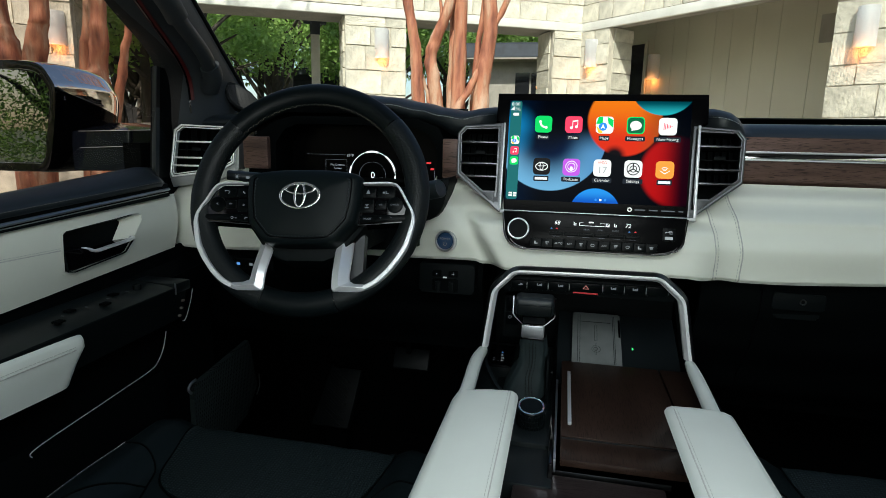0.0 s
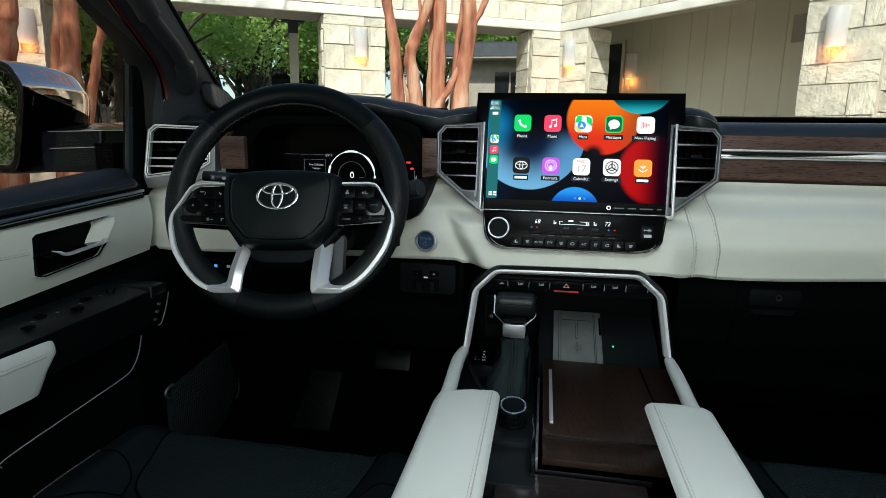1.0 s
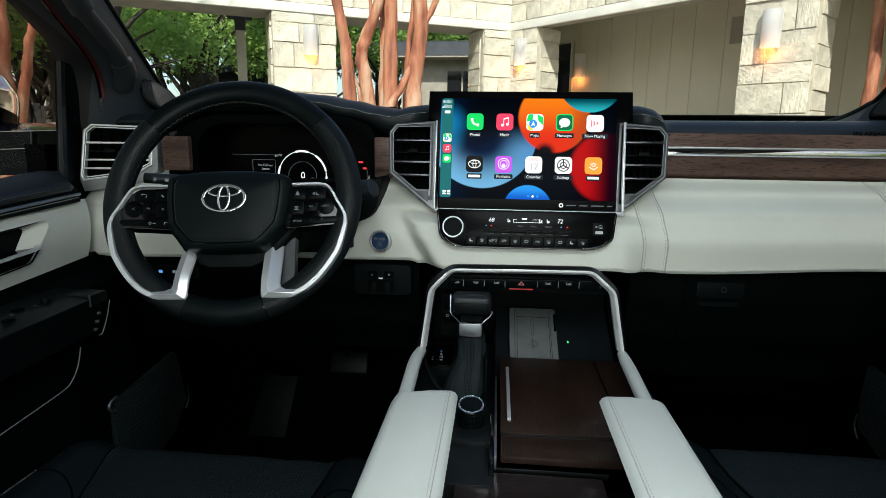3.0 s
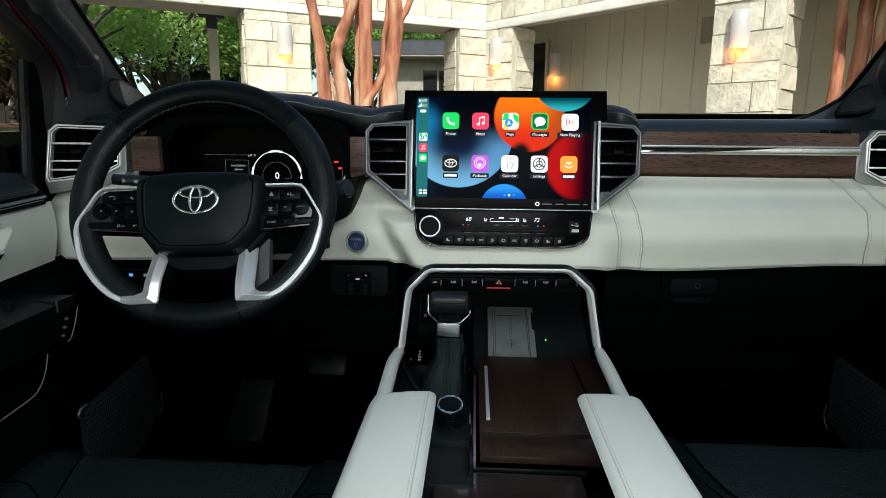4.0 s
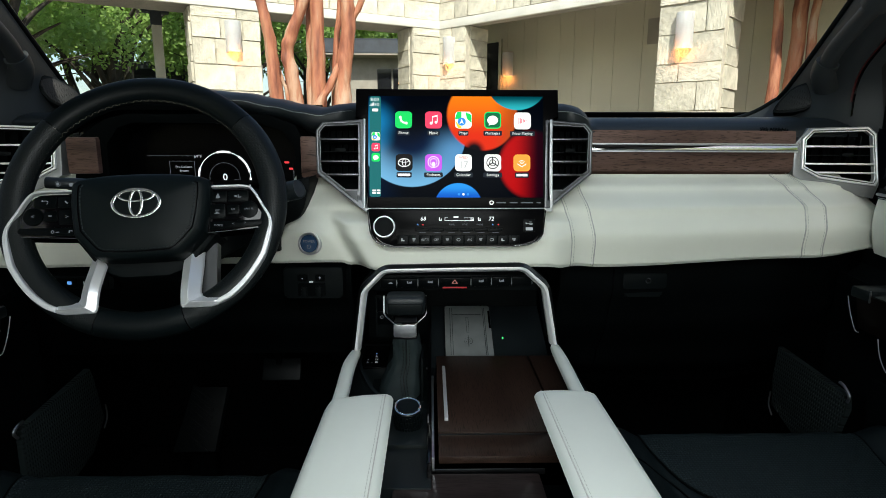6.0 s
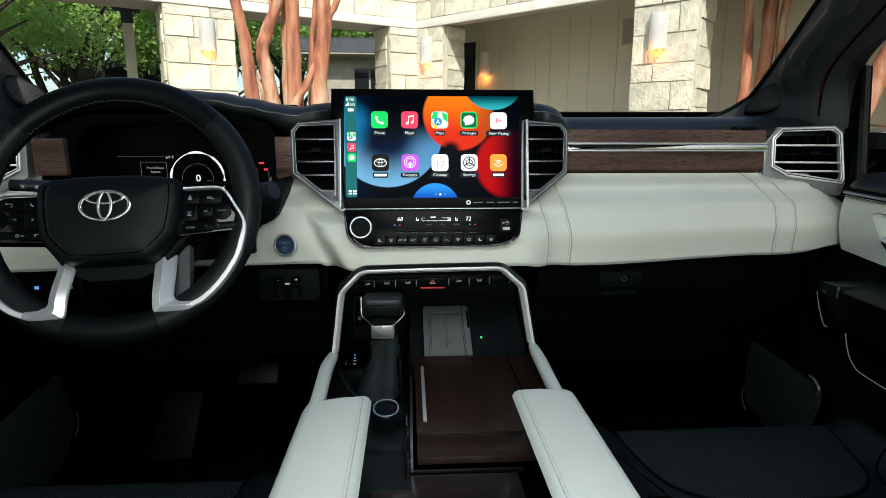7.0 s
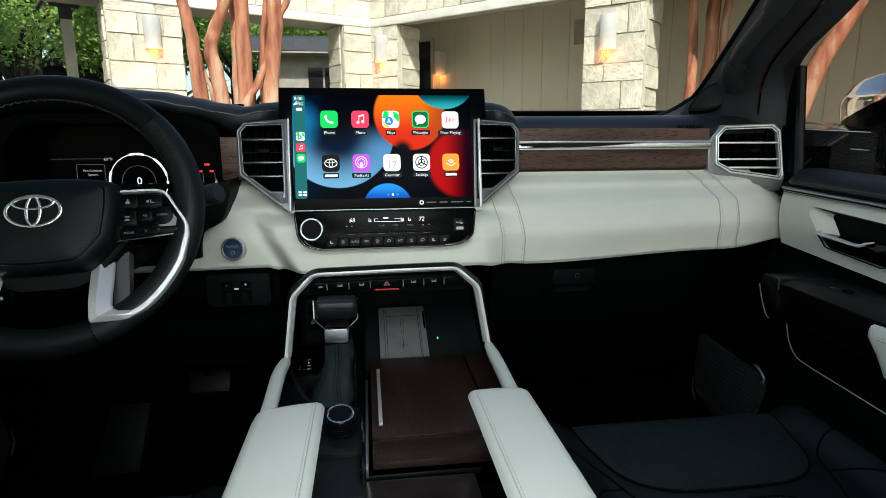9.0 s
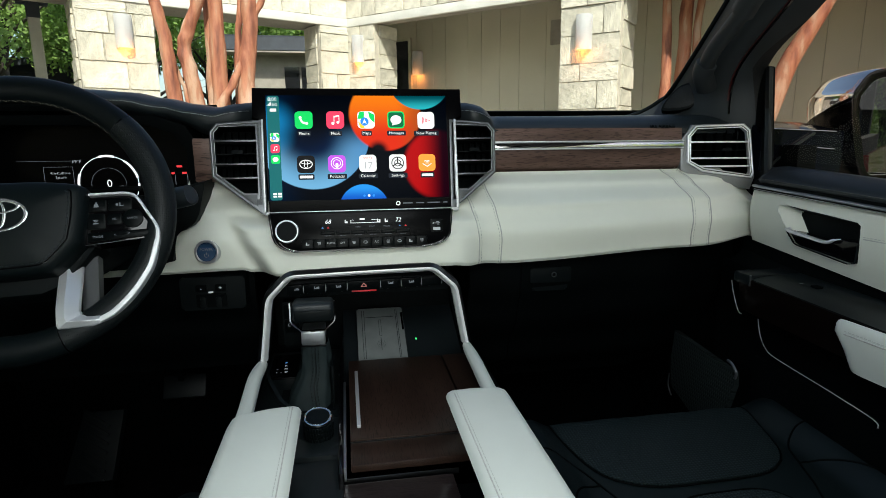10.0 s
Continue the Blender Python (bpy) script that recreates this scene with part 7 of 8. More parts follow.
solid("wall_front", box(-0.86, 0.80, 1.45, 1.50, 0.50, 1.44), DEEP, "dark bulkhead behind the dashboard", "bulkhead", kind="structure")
solid("wall_rear", joined(box(-0.86, 0.80, -1.36, -1.30, 0.50, 1.30), box(-0.86, -0.60, -1.36, -1.30, 1.30, 1.80), box(0.54, 0.80, -1.36, -1.30, 1.30, 1.80)), HEAD, "dark rear cabin wall", "wall", kind="structure")
solid("wall_left", joined(box(-0.90, -0.86, -1.36, -0.36, 0.50, 1.32), box(-0.84, -0.80, -0.48, -0.36, 1.32, 1.80), box(-0.84, -0.80, -1.3, -1.2, 1.32, 1.80)), HEAD, "dark rear door on the driver side", "wall", kind="structure")
solid("wall_right", joined(box(0.80, 0.84, -1.36, -0.36, 0.50, 1.32), box(0.72, 0.76, -0.48, -0.36, 1.32, 1.80), box(0.72, 0.76, -1.3, -1.2, 1.32, 1.80)), HEAD, "dark rear door on the passenger side", "wall", kind="structure")


# ---- seats and pedals ----
def seat(x0, x1, yf, z, name, label, wide_front):
    o = thing(name, ((x0 + x1) / 2, yf - 0.3, 0.55), label, "car seat", "front seats")
    w, cx = x1 - x0, (x0 + x1) / 2
    hump = lambda u: 0.026 * (ease(0.66, 0.88, abs(u)) - 0.8 * ease(0.955, 1.0, abs(u)))

    def top(u, k):
        y = yf - 0.82 * k
        roll_ = 0.085 * (1 - ease(0, 0.10, k)) ** 2
        corner = 0.05 * max(0, abs(u) - 0.55) ** 1.5 * (1 - ease(0, 0.5, k)) * 2
        return Vector((cx + u * w / 2 * (0.96 + 0.04 * ease(0, 0.3, k)), y - corner, z + hump(u) - roll_ - 0.03 * k - 0.08 * ease(0.972, 1.0, abs(u)) + 0.0018 * noise.noise((u * 4, k * 9, x0))))

    us, ks = [math.sin(a * math.pi / 2) for a in span(-1, 1, 64)], [0, 0.006, 0.015, 0.028, 0.045, 0.065, 0.09, 0.12, 0.16, 0.21, 0.28, 0.37, 0.48, 0.6, 0.8, 1.0]
    part("cushion", sheet(top, us, ks, 0.03), SEAT, o, "black leather cushion and bolsters", angle=70)
    inset = lambda u, k: top(u, k) + Vector((0, -0.0005, 0.0035))
    def pan(u, v, wide, k0, k1, taper):
        """A panel with rounded corners: u, v run over a disc-like square."""
        r = max(abs(u), abs(v)) / max(1e-6, (abs(u) ** 4 + abs(v) ** 4) ** 0.25)
        return top(u * r * wide * (1 - taper * v), (k0 + k1) / 2 + v * r * (k1 - k0) / 2) + Vector((0, -0.0005, 0.0032))

    grid = [math.sin(a * math.pi / 2) for a in span(-1, 1, 30)]
    for name_, wide, k0, k1, taper in (("cushion_insert", wide_front, 0.018, 0.30, 0.17), ("cushion_rear_insert", 0.42, 0.335, 1.06, 0.0)):
        part(name_, sheet(lambda u, v: pan(u, v, wide, k0, min(k1, 1.0), taper), grid, grid, 0.006), SEATPERF, o, "perforated black leather insert", angle=70)
        edge_ = [pan(math.cos(a) / max(abs(math.cos(a)), abs(math.sin(a))), math.sin(a) / max(abs(math.cos(a)), abs(math.sin(a))), wide * 1.012, k0 - 0.004, min(k1, 1.0) + 0.004, taper) - Vector((0, 0, 0.0015)) for a in span(0, 2 * math.pi, 72)[:-1]]
        part("insert_piping", sweep(edge_, [(0.0015 * math.cos(k * math.pi / 3), 0.0015 * math.sin(k * math.pi / 3)) for k in range(6)], closed=True), DEEP, o)
    for sgn in (-1, 1):
        for pts in ([(0.955, 0.182), (0.80, 0.19), (0.68, 0.225), (0.61, 0.28), (0.55, 0.335), (0.48, 0.40), (0.46, 0.55), (0.46, 0.98)], [(0.61, 0.278), (0.73, 0.285), (0.85, 0.345), (0.93, 0.45)]):
            run = smooth_path([(sgn * u, k, 0) for u, k in pts], 8)
            part("bolster_seam", sweep([top(q.x, q.y) + Vector((0, 0, 0.0004)) for q in run], [(0.0016 * math.cos(k * math.pi / 3), 0.0016 * math.sin(k * math.pi / 3)) for k in range(6)]), DEEP, o)
    for sgn in (-1, 1):
        part("bolster_stitching", stitches([top(sgn * 0.958, k) + Vector((0, 0, 0.001)) for k in span(0.18, 1.0, 40)], 0.004, 0.0025, 0.0005, (0, 0, 1)), THREAD, o)
    part("seat_base", box(x0 + 0.04, x1 - 0.04, yf - 0.50, yf - 0.06, 0.56, z - 0.06, 0.01), DEEP, o, "dark seat base")
    part("backrest", bevelled(box(x0, x1, yf - 1.02, yf - 0.87, z - 0.05, z + 0.40), 0.05, 3), SEAT, o, "black leather backrest")
    return o


seat(-0.748, -0.225, 0.830, 0.900, "driver_seat", "black perforated leather driver seat", 0.69)
seat(0.212, 0.736, 0.875, 0.940, "passenger_seat", "black perforated leather passenger seat", 0.66)
brake = thing("brake_pedal", (-0.40, 1.24, 0.80), "wide black rubber brake pedal", "pedal")
part("pad", bevelled(box(-0.045, 0.045, -0.026, 0.026, -0.012, 0.0), 0.005), RIM, brake, "", pose(-0.397, 1.22, 0.883, 62))
part("lever", joined(box(-0.412, -0.398, 1.225, 1.26, 0.86, 1.20, 0.003), box(-0.420, -0.390, 1.23, 1.452, 1.18, 1.21, 0.003)), DEEP, brake, "pedal lever fixed to the bulkhead")
rest = thing("footrest_pedal", (-0.60, 1.22, 0.62), "ribbed black footrest pedal", "pedal")
RP = pose(-0.598, 1.225, 0.755, 58)
part("pad", plate([(-0.055, -0.075), (0.045, -0.075), (0.055, 0.075), (-0.030, 0.075)], 0.02, 0.004), RIM, rest, "", RP)
part("bracket", box(-0.63, -0.57, 1.225, 1.265, 0.55, 0.74, 0.004), DEEP, rest)
for k in range(7):
    part("pad_rib", box(-0.035, 0.035, -0.003, 0.003, 0, 0.004, 0.001), RIM, rest, "", RP @ pose(0, -0.055 + 0.019 * k, 0, 0, 0, -35))

# ---- ground ----
solid("ground", sheet(lambda x, y: Vector((x, y, -0.02 if abs(x) < 30 and -30 < y < 40 else -0.02)), [-600, -30, -8, 0, 8, 30, 600], [-600, -30, 0, 16, 40, 600]), GRASS, "dry lawn reaching the horizon", "ground", kind="structure")
solid("pavement", box(-14, 12, -12, 12.5, -0.016, 0.0), PAVE, "pale concrete forecourt", "pavement", kind="structure")

# ---- stone building ----
CORNER = Vector((0.12, 10.9, 0))
WL = Matrix(((0.8904, -0.4552, 0, CORNER.x), (0.4552, 0.8904, 0, CORNER.y), (0, 0, 1, 0), (0, 0, 0, 1)))
WR = Matrix(((0.7220, 0.6919, 0, CORNER.x), (-0.6919, 0.7220, 0, CORNER.y), (0, 0, 1, 0), (0, 0, 0, 1)))
house = thing("stone_house", tuple(CORNER), "low cream limestone house with open bays and white beams", "house")
rnd = random.Random(7)


def stone_mesh(seed):
    r = random.Random(seed)
    bm = bmesh.new()
    bmesh.ops.create_cube(bm, size=1)
    bmesh.ops.subdivide_edges(bm, edges=list(bm.edges), cuts=1, use_grid_fill=True)
    for v in bm.verts:
        n = sum(abs(c) > 0.49 for c in v.co)
        f = 0.990 if n == 2 else 0.978 if n == 3 else 1.0
        v.co = Vector((v.co.x * f + r.uniform(-0.008, 0.008), v.co.y * f + r.uniform(-0.07, 0.07), v.co.z * f + r.uniform(-0.012, 0.012)))
    return finish("stone", bm, STONE, 28)


STONES = [stone_mesh(k) for k in range(8)]


def lay_stones(parent, W, x0, x1, z0, z1, axis_y, side=None, courses=((0.21, 0.30), (0.34, 0.5), (0.25, 0.4))):
    """Ashlar in uneven courses on a face; side gives an end face of that depth."""
    z = z0
    while z < z1 - 0.02:
        h = rnd.choice((0.24, 0.28, 0.30, 0.34, 0.38))
        h = min(h, z1 - z) if z1 - z - h > 0.08 else z1 - z
        a = x0
        while a < x1 - 0.01:
            w = rnd.uniform(0.30, 0.66)
            if x1 - a - w < 0.22:
                w = x1 - a
            jut = rnd.uniform(0.0, 0.022)
            ob = new("stone", rnd.choice(STONES))
            if side is None:
                m = W @ Matrix.Translation((a + w / 2, axis_y + 0.05 - jut, z + h / 2)) @ Matrix.Diagonal((w - 0.012, 0.12, h - 0.012, 1))
            else:
                m = W @ Matrix.Translation((side + 0.05 * (-1 if axis_y > 0 else 1) - jut * (-1 if axis_y > 0 else 1), a + w / 2, z + h / 2)) @ Matrix.Rotation(radians(90), 4, "Z") @ Matrix.Diagonal((w - 0.012, 0.12, h - 0.012, 1))
            ob.parent = parent
            ob.matrix_basis = Matrix.Translation(-BASE[parent]) @ m
            a += w
        z += h


def pier(W, x0, x1, depth, z0=0.0, z1=3.32, left=True, right=True):
    p = part("pier", box(x0 + 0.004, x1 - 0.004, 0.004, depth, z0, z1), MORTAR, house, "cream limestone pier", W)
    lay_stones(p, W, x0, x1, 0.9, z1, 0.0)
    if left:
        lay_stones(p, W, 0.10, depth, 0.9, z1, -1, side=x0)
    if right:
        lay_stones(p, W, 0.10, depth, 0.9, z1, 1, side=x1)
    return p


def beam(W, x0, x1, depth, hi=4.3):
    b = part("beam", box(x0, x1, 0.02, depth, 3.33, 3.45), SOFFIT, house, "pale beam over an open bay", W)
    part("beam_trim", box(x0, x1, -0.035, 0.03, 3.315, 3.455, 0.008), TRIMW, house, "white painted trim board", W)
    w = part("upper_wall", box(x0, x1, 0.004, 0.30, 3.455, hi), MORTAR, house, "cream limestone wall above the beams", W)
    lay_stones(w, W, x0, x1, 3.458, hi, 0.0)


pier(WL, -4.20, -3.20, 0.75)
pier(WL, -0.56, 0.05, 0.6, right=False)
pier(WL, -9.3, -8.06, 0.75)
pier(WR, -0.02, 0.63, 0.6, left=False)
pier(WR, 4.08, 4.94, 0.62)
beam(WL, -9.6, 0.0, 0.80)
beam(WR, 0.0, 4.10, 0.28)
beam(WR, 4.10, 5.0, 0.28)
beam(WR, 5.0, 10.5, 0.28)
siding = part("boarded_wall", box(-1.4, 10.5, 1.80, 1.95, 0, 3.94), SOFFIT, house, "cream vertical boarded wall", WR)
x = -1.39
while x < 10.3:
    w = rnd.choice((0.30, 0.40, 0.40, 0.52))
    part("board", box(x, x + w - 0.005, 1.775, 1.798, 0, 3.92, 0.003), CREAM, siding, "", WR)
    x += w
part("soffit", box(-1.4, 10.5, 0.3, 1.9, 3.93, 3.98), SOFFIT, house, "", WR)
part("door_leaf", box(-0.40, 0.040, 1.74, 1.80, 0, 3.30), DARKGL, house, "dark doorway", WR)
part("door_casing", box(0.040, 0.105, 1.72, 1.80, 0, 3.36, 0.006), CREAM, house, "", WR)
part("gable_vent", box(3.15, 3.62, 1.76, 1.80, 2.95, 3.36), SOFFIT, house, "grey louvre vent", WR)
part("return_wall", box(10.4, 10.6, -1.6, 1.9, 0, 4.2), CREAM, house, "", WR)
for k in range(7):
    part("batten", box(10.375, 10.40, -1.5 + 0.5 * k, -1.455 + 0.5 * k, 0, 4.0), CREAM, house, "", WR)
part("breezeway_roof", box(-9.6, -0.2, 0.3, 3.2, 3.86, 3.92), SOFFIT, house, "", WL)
part("rear_beam", box(-9.6, -0.5, 2.55, 2.75, 3.74, 3.98), TRIMW, house, "", WL)


def wall_lamp(W, x, z, label):
    o = thing("wall_lamp", tuple((W @ Vector((x, 0, z)))), label, "wall lamp", "wall lamps on the piers")
    n = 14
    half = [(0.115 * math.cos(math.pi * k / n), -0.02 - 0.13 * math.sin(math.pi * k / n)) for k in range(n + 1)]
    bm = bmesh.new()
    a = [bm.verts.new((px, py, 0)) for px, py in half]
    b = [bm.verts.new((px, py, 0.46)) for px, py in half]
    for k in range(n):
        bm.faces.new((a[k], a[k + 1], b[k + 1], b[k]))
    bmesh.ops.solidify(bm, geom=list(bm.faces), thickness=0.006)
    part("shade", bm, LAMPW, o, "white half-round shade", W @ Matrix.Translation((x, 0, z)))
    part("bulb", bevelled(box(-0.07, 0.07, -0.10, -0.03, 0.005, 0.03), 0.008), WARM, o, "warm lit bulb", W @ Matrix.Translation((x, 0, z)))
    part("wall_plate", box(-0.11, 0.11, -0.025, 0.01, 0.02, 0.44, 0.004), LAMPW, o, "", W @ Matrix.Translation((x, 0, z)))
    lamp = bpy.data.lights.new("lamp_glow", "POINT")
    lamp.energy, lamp.color, lamp.shadow_soft_size = 1.7, (1.0, 0.30, 0.07), 0.03
    new("lamp_glow", lamp).location = W @ Vector((x, -0.10, z - 0.045))
    return o


wall_lamp(WL, -3.61, 2.67, "white half-round wall lamp on a stone pier")
wall_lamp(WR, 0.27, 2.69, "white half-round wall lamp on a stone pier")
wall_lamp(WR, 4.44, 2.56, "white half-round wall lamp on a stone pier")
wall_lamp(WL, -8.26, 2.60, "white half-round wall lamp on a stone pier")
wall_lamp(WR @ Matrix.Translation((0, 1.772, 0)), 0.27, 2.61, "half-round wall lamp on the boarded wall by the dark doorway")
post = thing("porch_post", tuple(WL @ Vector((-4.5, 2.65, 0))), "slim white porch post with a dark bracket", "post")
part("shaft", box(-4.62, -4.45, 2.58, 2.74, 0, 3.74, 0.01), TRIMW, post, "", WL)
part("bracket", joined(box(-4.76, -4.31, 2.56, 2.76, 3.62, 3.745, 0.01), box(-4.63, -4.44, 2.55, 2.77, 3.40, 3.63, 0.01)), SLATE, post, "dark metal bracket", WL)

# second house behind
back = thing("rear_house", (1.5, 19, 0), "distant cream house with a dark slate roof edge", "house")
# cream wall drawn in soffit grey: the porch shade is in its colour
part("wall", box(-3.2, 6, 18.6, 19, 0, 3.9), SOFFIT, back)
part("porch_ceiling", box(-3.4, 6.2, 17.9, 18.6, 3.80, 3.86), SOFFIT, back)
part("roof_edge", box(-3.6, 6.4, 17.9, 18.2, 3.84, 4.22), SLATE, back, "dark roof edge")
part("roof", sheet(lambda x, k: Vector((x, 17.9 + 4 * k, 4.22 + 0.5 * k)), [-3.6, 6.4], [0, 1], 0.05), SLATE, back)
for x in (-1.72, -1.22):
    part("window", box(x, x + 0.44, 18.55, 18.62, 2.0, 3.46), DARKGL, back)
for dx, dz in ((0, 0), (0.12, 0.05), (0.08, -0.08)):
    part("porch_lamp", at(plate(disc(0.05, 12), 0.03), -1.02 + dx, 3.03 + dz), WARM, back, "", front(18.5))
carport = thing("carport", (-8.2, 21.0, 0), "dark low carport with white panels beyond the trees", "carport")
part("roof", box(-12.5, -6.4, 20.4, 22.6, 3.62, 3.86, 0.02), SLATE, carport, "dark flat roof")
part("wall", box(-12.4, -6.5, 22.4, 22.5, 0, 3.62), SLATE, carport)
for x in (-9.55, -8.85):
    part("panel", box(x, x + 0.52, 20.9, 20.96, 1.4, 3.12, 0.01), TRIMW, carport, "white panel")
part("post", box(-6.75, -6.6, 20.5, 20.65, 0, 3.62, 0.01), SLATE, carport)
fence = thing("fence", (-8, 19, 0), "dark timber fence behind the lawn", "fence")
for k in range(60):
    part("board", box(-19 + 0.28 * k, -18.74 + 0.28 * k, 19.5, 19.55, 0, 2.35 + 0.04 * ((k * 7) % 3)), DARKFENCE, fence)


# ---- trees ----
def trunk_tube(points, r0, r1, seed, n=14):
    r = random.Random(seed)
    path = smooth_path(points, 6)
    bm = bmesh.new()
    rows = []
    for i, p in enumerate(path):
        k = i / (len(path) - 1)
        rad = (r0 + (r1 - r0) * k) * (1 + 0.13 * noise.noise((i * 0.45, seed * 1.7, 0.3)))
        p = p + Vector((noise.noise((i * 0.3, seed, 1.1)), noise.noise((i * 0.3, seed, 4.2)), 0)) * r0 * 0.22
        rows.append([bm.verts.new(p + Vector((math.cos(a) * rad * (1 + 0.15 * noise.noise((math.cos(a) * 1.3, i * 0.25, seed))), math.sin(a) * rad * (1 + 0.15 * noise.noise((math.cos(a) * 1.3 + math.sin(a), i * 0.25, seed))), 0))) for a in [2 * math.pi * j / n for j in range(n)]])
    for a, b in zip(rows, rows[1:]):
        for j in range(n):
            bm.faces.new((a[j], a[(j + 1) % n], b[(j + 1) % n], b[j]))
    bm.faces.new(rows[0][::-1])
    bm.faces.new(rows[-1])
    return bm


def myrtle(base, stems, label, seed):
    """Multi-stemmed tree with smooth peeling trunks; stems: lists of offsets with a radius."""
    o = thing("crape_myrtle", base, label, "tree", "crape myrtles")
    r = random.Random(seed)
    for k, (pts, rad) in enumerate(stems):
        pts = [Vector(base) + Vector(p) for p in pts]
        part("trunk", trunk_tube(pts, rad, rad * 0.62, seed + k), BARK, o, "peeling red-brown trunk", angle=180)
        if pts[-1].z < 3.4:
            continue
        tip, d = pts[-1], (pts[-1] - pts[-2]).normalized()
        limbs = []
        for j in range(5):
            e = d + Vector((r.uniform(-0.8, 0.8), r.uniform(-0.8, 0.8), r.uniform(0.1, 0.7)))
            e.normalize()
            limbs.append(trunk_tube([tip - d * 0.05, tip + e * 0.6, tip + e * 1.3 + Vector((r.uniform(-0.3, 0.3), r.uniform(-0.3, 0.3), 0.2)), tip + e * 2.1 + Vector((r.uniform(-0.5, 0.5), r.uniform(-0.5, 0.5), 0.5))], rad * 0.5, 0.008, seed + j, 7))
        part("limbs", joined(*limbs), BARK, o, "bare upper limbs", angle=180)
    return o


myrtle((-1.18, 5.6, 0), [
    ([(-0.22, 0, 0), (-0.27, 0, 1.0), (-0.337, 0, 1.80), (-0.362, 0, 2.126), (-0.395, 0, 2.424), (-0.454, 0, 2.717), (-0.60, 0, 3.6)], 0.074),
    ([(-0.16, 0.06, 0), (-0.19, 0.06, 1.2), (-0.243, 0.06, 1.80), (-0.290, 0.06, 1.925), (-0.345, 0.05, 2.13)], 0.030),
    ([(-0.06, 0.04, 0), (-0.09, 0.04, 1.0), (-0.150, 0, 1.763), (-0.190, 0, 2.026), (-0.213, 0, 2.225), (-0.140, 0, 2.421), (-0.029, 0, 2.707), (0.16, 0.1, 3.5)], 0.078),
    ([(-0.150, 0.02, 2.40), (-0.120, 0.02, 2.55), (-0.134, 0.02, 2.71), (-0.20, 0.02, 3.2)], 0.022),
    ([(0.03, 0.05, 0), (0.04, 0.05, 1.0), (0.052, 0.05, 1.744), (0.061, 0.05, 2.223), (0.060, 0.05, 2.705), (0.05, 0.05, 3.6)], 0.090),
    ([(-0.03, 0.16, 0), (-0.03, 0.16, 1.0), (-0.038, 0.16, 1.743), (-0.028, 0.16, 2.125), (-0.021, 0.16, 2.593), (-0.02, 0.16, 3.5)], 0.062),
    ([(0.17, 0.12, 0), (0.19, 0.12, 1.2), (0.207, 0.12, 1.926), (0.230, 0.12, 2.319), (0.279, 0.12, 2.701), (0.33, 0.12, 3.6)], 0.040),
    ([(0.22, -0.05, 0), (0.26, -0.05, 1.0), (0.292, -0.03, 1.705), (0.314, 0, 2.064), (0.361, 0, 2.414), (0.349, 0, 2.699), (0.36, 0, 3.5)], 0.094),
    ([(0.372, 0.02, 2.42), (0.415, 0.02, 2.518), (0.510, 0.02, 2.695), (0.76, 0.02, 3.3)], 0.042),
    ([(0.0, -0.08, 1.45), (0.101, -0.08, 1.744), (0.162, -0.07, 1.845), (0.233, -0.05, 1.985), (0.285, -0.02, 2.11)], 0.052),
], "red-barked crape myrtle with several bare trunks", 11)
myrtle((-5.0, 5.0, 0), [
    ([(-0.62, 0, 0), (-0.62, 0, 1.2), (-0.70, 0, 2.11), (-0.775, 0, 2.389), (-0.83, 0, 2.702), (-0.95, 0, 4.2)], 0.15),
    ([(-0.50, 0.05, 0), (-0.50, 0.05, 1.2), (-0.47, 0.05, 2.05), (-0.385, 0.05, 2.425), (-0.34, 0.05, 2.69), (-0.25, 0.05, 4.2)], 0.125),
    ([(0.02, 0.1, 0), (0.05, 0.1, 1.0), (0.114, 0.1, 2.066), (0.159, 0.1, 2.375), (0.201, 0.1, 2.677), (0.30, 0.1, 4.2)], 0.082),
    ([(0.26, 0, 0), (0.28, 0, 1.0), (0.328, 0, 1.814), (0.343, 0, 2.065), (0.377, 0, 2.372), (0.399, 0, 2.671), (0.46, 0, 4.0)], 0.115),
    ([(0.34, 0.1, 1.3), (0.484, 0.1, 1.857), (0.543, 0.1, 2.064), (0.589, 0.1, 2.267), (0.646, 0.1, 2.467), (0.80, 0.1, 3.6)], 0.052),
], "red-barked crape myrtle with several bare trunks", 21)
myrtle((4.75, 7.6, 0), [
    ([(-0.30, 0, 0), (-0.32, 0, 1.2), (-0.30, 0, 2.2), (-0.33, 0, 3.0), (-0.4, 0, 4.0)], 0.085),
    ([(0.0, 0.1, 0), (-0.04, 0.1, 1.2), (0.00, 0.1, 2.2), (0.02, 0.1, 3.0), (0.1, 0.1, 4.0)], 0.12),
    ([(0.15, 0, 0), (0.16, 0, 1.2), (0.16, 0, 2.2), (0.14, 0, 3.0), (0.3, 0, 4.0)], 0.075),
], "red-barked crape myrtle with several bare trunks", 31)
myrtle((3.6, 4.9, 0), [
    ([(0.1, 0, 0), (0.22, 0, 1.0), (0.40, 0, 1.8), (0.80, 0, 2.55), (1.25, 0, 3.3), (1.6, 0, 4.0)], 0.11),
], "leaning red-barked crape myrtle trunk", 41)


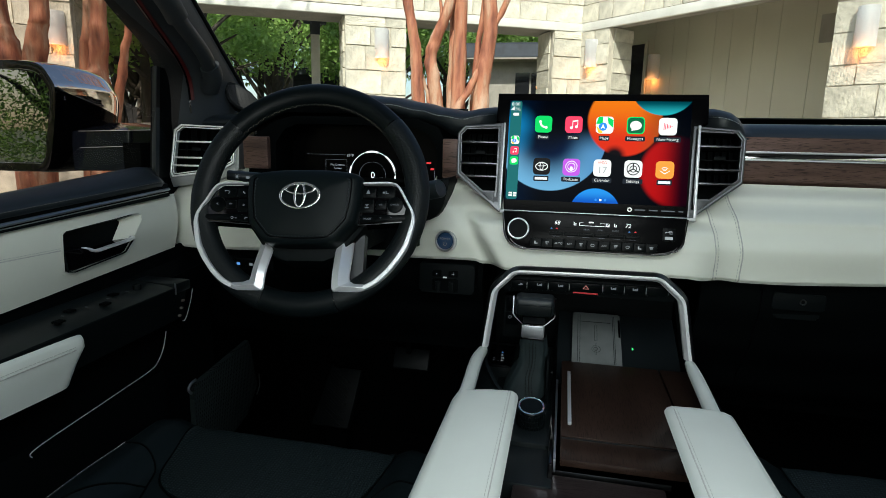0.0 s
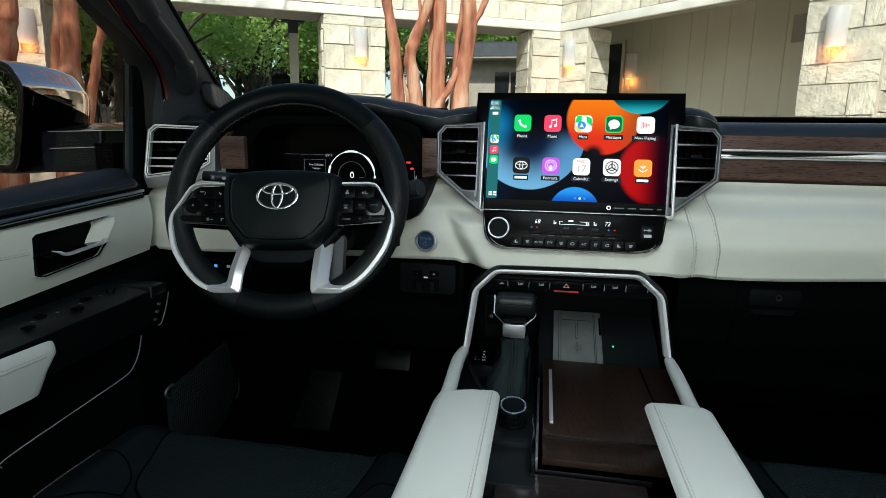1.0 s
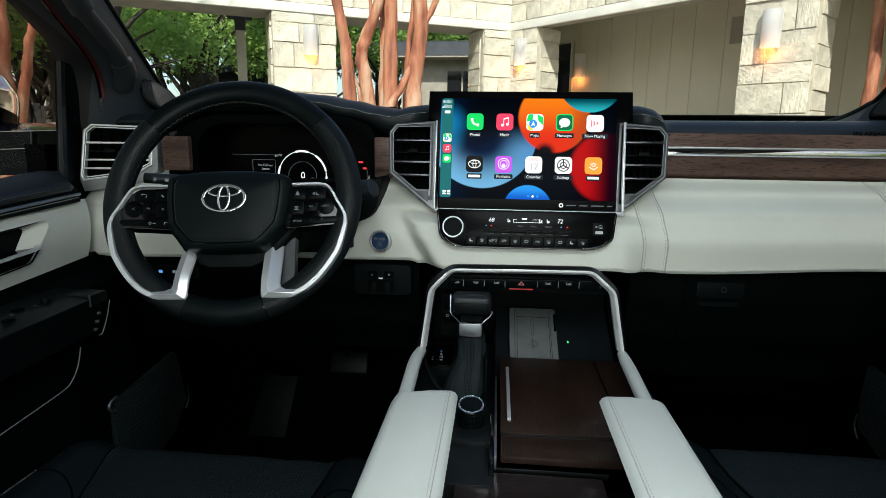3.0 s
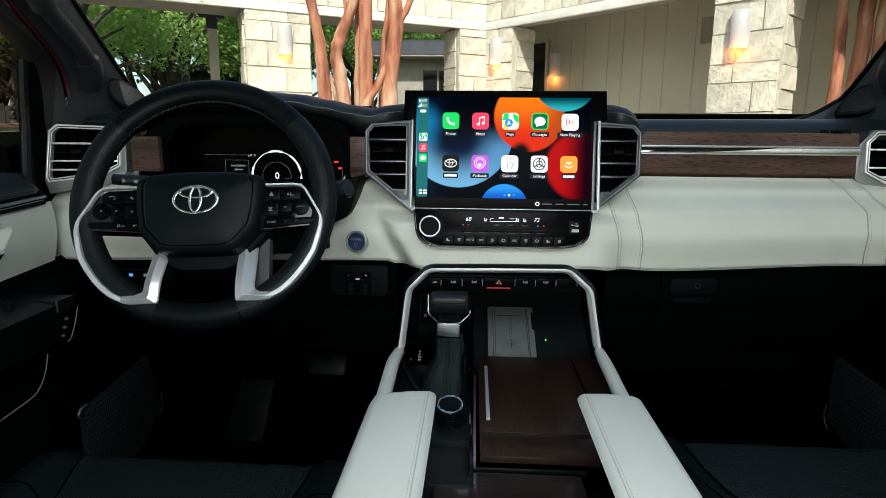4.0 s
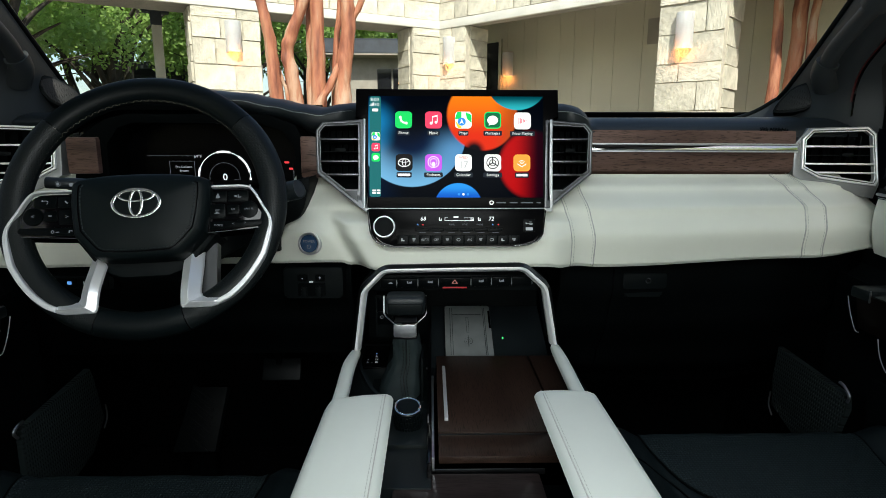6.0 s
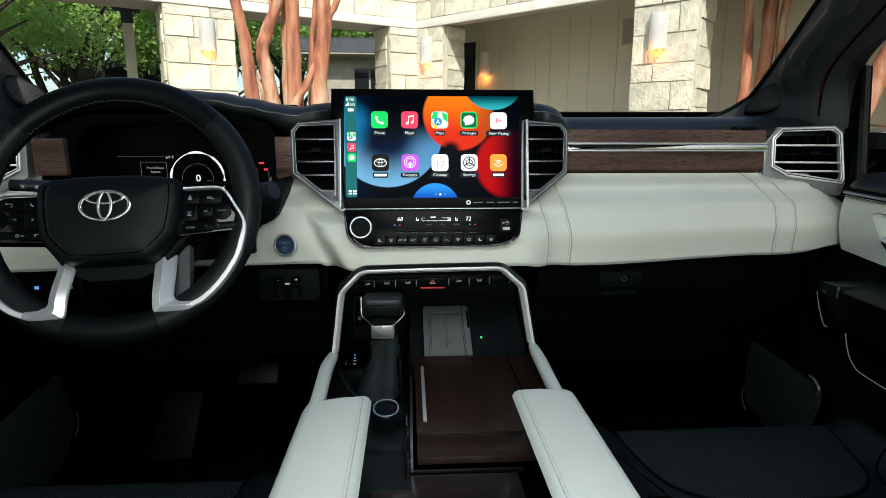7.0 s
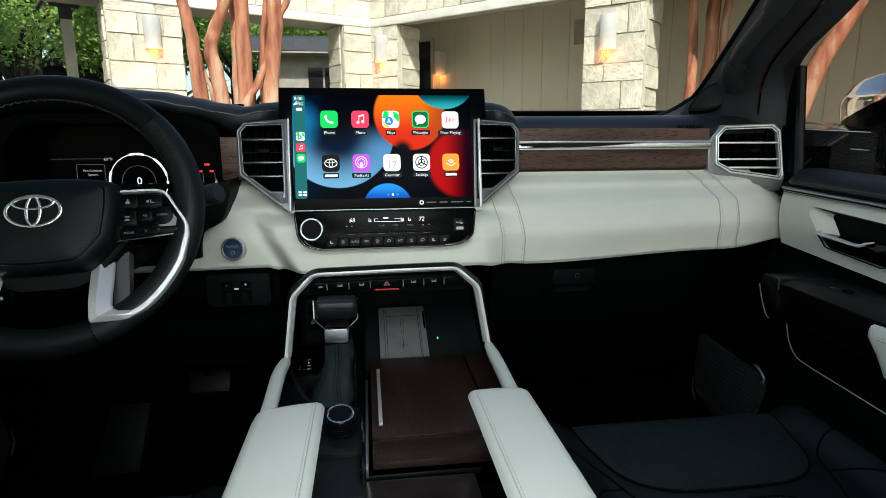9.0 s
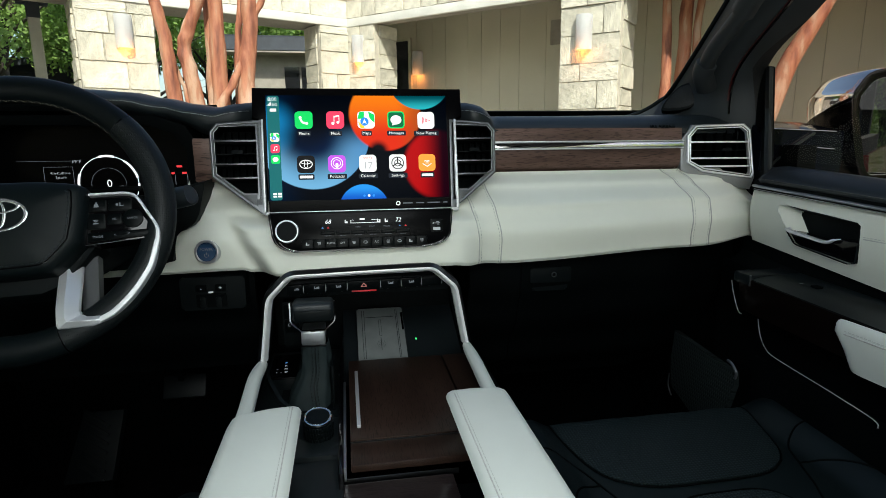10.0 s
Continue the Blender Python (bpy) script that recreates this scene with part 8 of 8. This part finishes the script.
def oak(base, height, spread, seed, count, low=0.36, leaf=1.0, stems=1):
    o = thing("oak_tree", base, "leafy green live oak with a grey trunk", "tree", "background oaks")
    r = random.Random(seed)
    b = Vector(base)
    bms = []
    for k in range(stems):
        q = b + Vector((r.uniform(-1, 1), r.uniform(-0.6, 0.6), 0)) * (0.9 if stems > 1 else 0.0)
        e = Vector((r.uniform(-0.7, 0.7), r.uniform(-0.3, 0.3), 0))
        bms.append(trunk_tube([q, q + e * 0.3 + Vector((0.1, 0, height * 0.25)), q + e * 0.8 + Vector((-0.1, 0.1, height * 0.5)), q + e * 1.6 + Vector((0.2, 0, height * 0.8))], 0.24 if stems == 1 else 0.15, 0.06, seed + 3 * k))
    for k in range(7 + 3 * (stems - 1)):
        a = r.uniform(0, 6.28)
        z = height * r.uniform(0.22, 0.5)
        e = Vector((math.cos(a) * spread * 0.8, math.sin(a) * spread * 0.8, height * r.uniform(0.15, 0.35)))
        bms.append(trunk_tube([b + Vector((0, 0, z)), b + Vector((0, 0, z)) + e * 0.5 + Vector((0, 0, 0.3)), b + Vector((0, 0, z)) + e], 0.11, 0.03, seed + k, 7))
    part("trunk", joined(*bms), OAKBARK, o, angle=180)
    vs, fs = [], []
    clumps = [(b + Vector((r.gauss(0, spread * 0.5), r.gauss(0, spread * 0.5), height * r.uniform(low, 1.0))), r.uniform(0.5, 1.15)) for _ in range(46)]
    for _ in range(count):
        c, rad = clumps[r.randrange(len(clumps))]
        d = Vector((r.gauss(0, 1), r.gauss(0, 1), r.gauss(0, 0.75)))
        p = c + d.normalized() * rad * r.random() ** 0.4
        s = r.uniform(0.04, 0.085) * leaf
        u = Vector((r.gauss(0, 1), r.gauss(0, 1), r.gauss(0, 1))).normalized()
        w = u.orthogonal().normalized()
        k = len(vs)
        vs += [p - u * s, p + w * s * 0.5, p + u * s, p - w * s * 0.5]
        fs.append((k, k + 1, k + 2, k + 3))
    me = bpy.data.meshes.new("crown")
    me.from_pydata([v - b for v in vs], [], fs)
    me.materials.append(LEAF)
    crown = new("crown", me)
    crown.parent = o
    crown["label"] = "crown of small green leaves"
    return o


# the oak at (-5.4, -1.4) stands out of view, added to shade the left myrtle
OAKS = ((-9.5, 17.5, 7.0, 2.6), (-6.6, 20.0, 7.5, 2.8), (-12.5, 15.0, 7.2, 2.8), (-4.5, 24.0, 8.0, 3.0), (-14.5, 10.5, 7.0, 2.8), (-1.5, 27.0, 8.0, 3.0), (-17.0, 20.0, 8.5, 3.2), (-11.0, 26.0, 9.0, 3.4), (-12.0, -12.0, 7.5, 3.2), (-3.0, -16.0, 7.0, 3.2), (7.0, -11.0, 6.5, 3.0), (11.0, -5.0, 6.5, 3.0), (-5.4, -1.4, 9.0, 2.4), (-10.0, 8.5, 6.0, 2.2), (-8.6, 11.5, 6.5, 2.2))
for k, (x, y, h, sp) in enumerate(OAKS):
    oak((x, y, 0), h, sp, 100 + k, 24000 if y > 13 else 14000 if y > 5 else 9000, 0.54 if y > 5 else 0.36, 1.15 if y > 5 else 1.0, 4 if y > 5 else 1)
for k, (x, y, h, sp) in enumerate(((-7.6, -8.0, 5.5, 2.4), (-10.5, -6.5, 6.0, 2.6), (-4.6, -10.5, 6.0, 2.4), (9.5, -9.0, 6.0, 2.6), (4.6, -8.5, 5.0, 1.9), (6.6, -5.6, 5.0, 2.0), (3.0, -12.0, 6.0, 2.2), (-0.4, -17.0, 4.6, 1.9), (0.9, -23.0, 6.0, 2.6), (-3.2, -24.0, 6.0, 2.6))):
    oak((x, y, 0), h, sp, 150 + k, 26000, 0.06, 0.62 if x < 0 else 0.55)
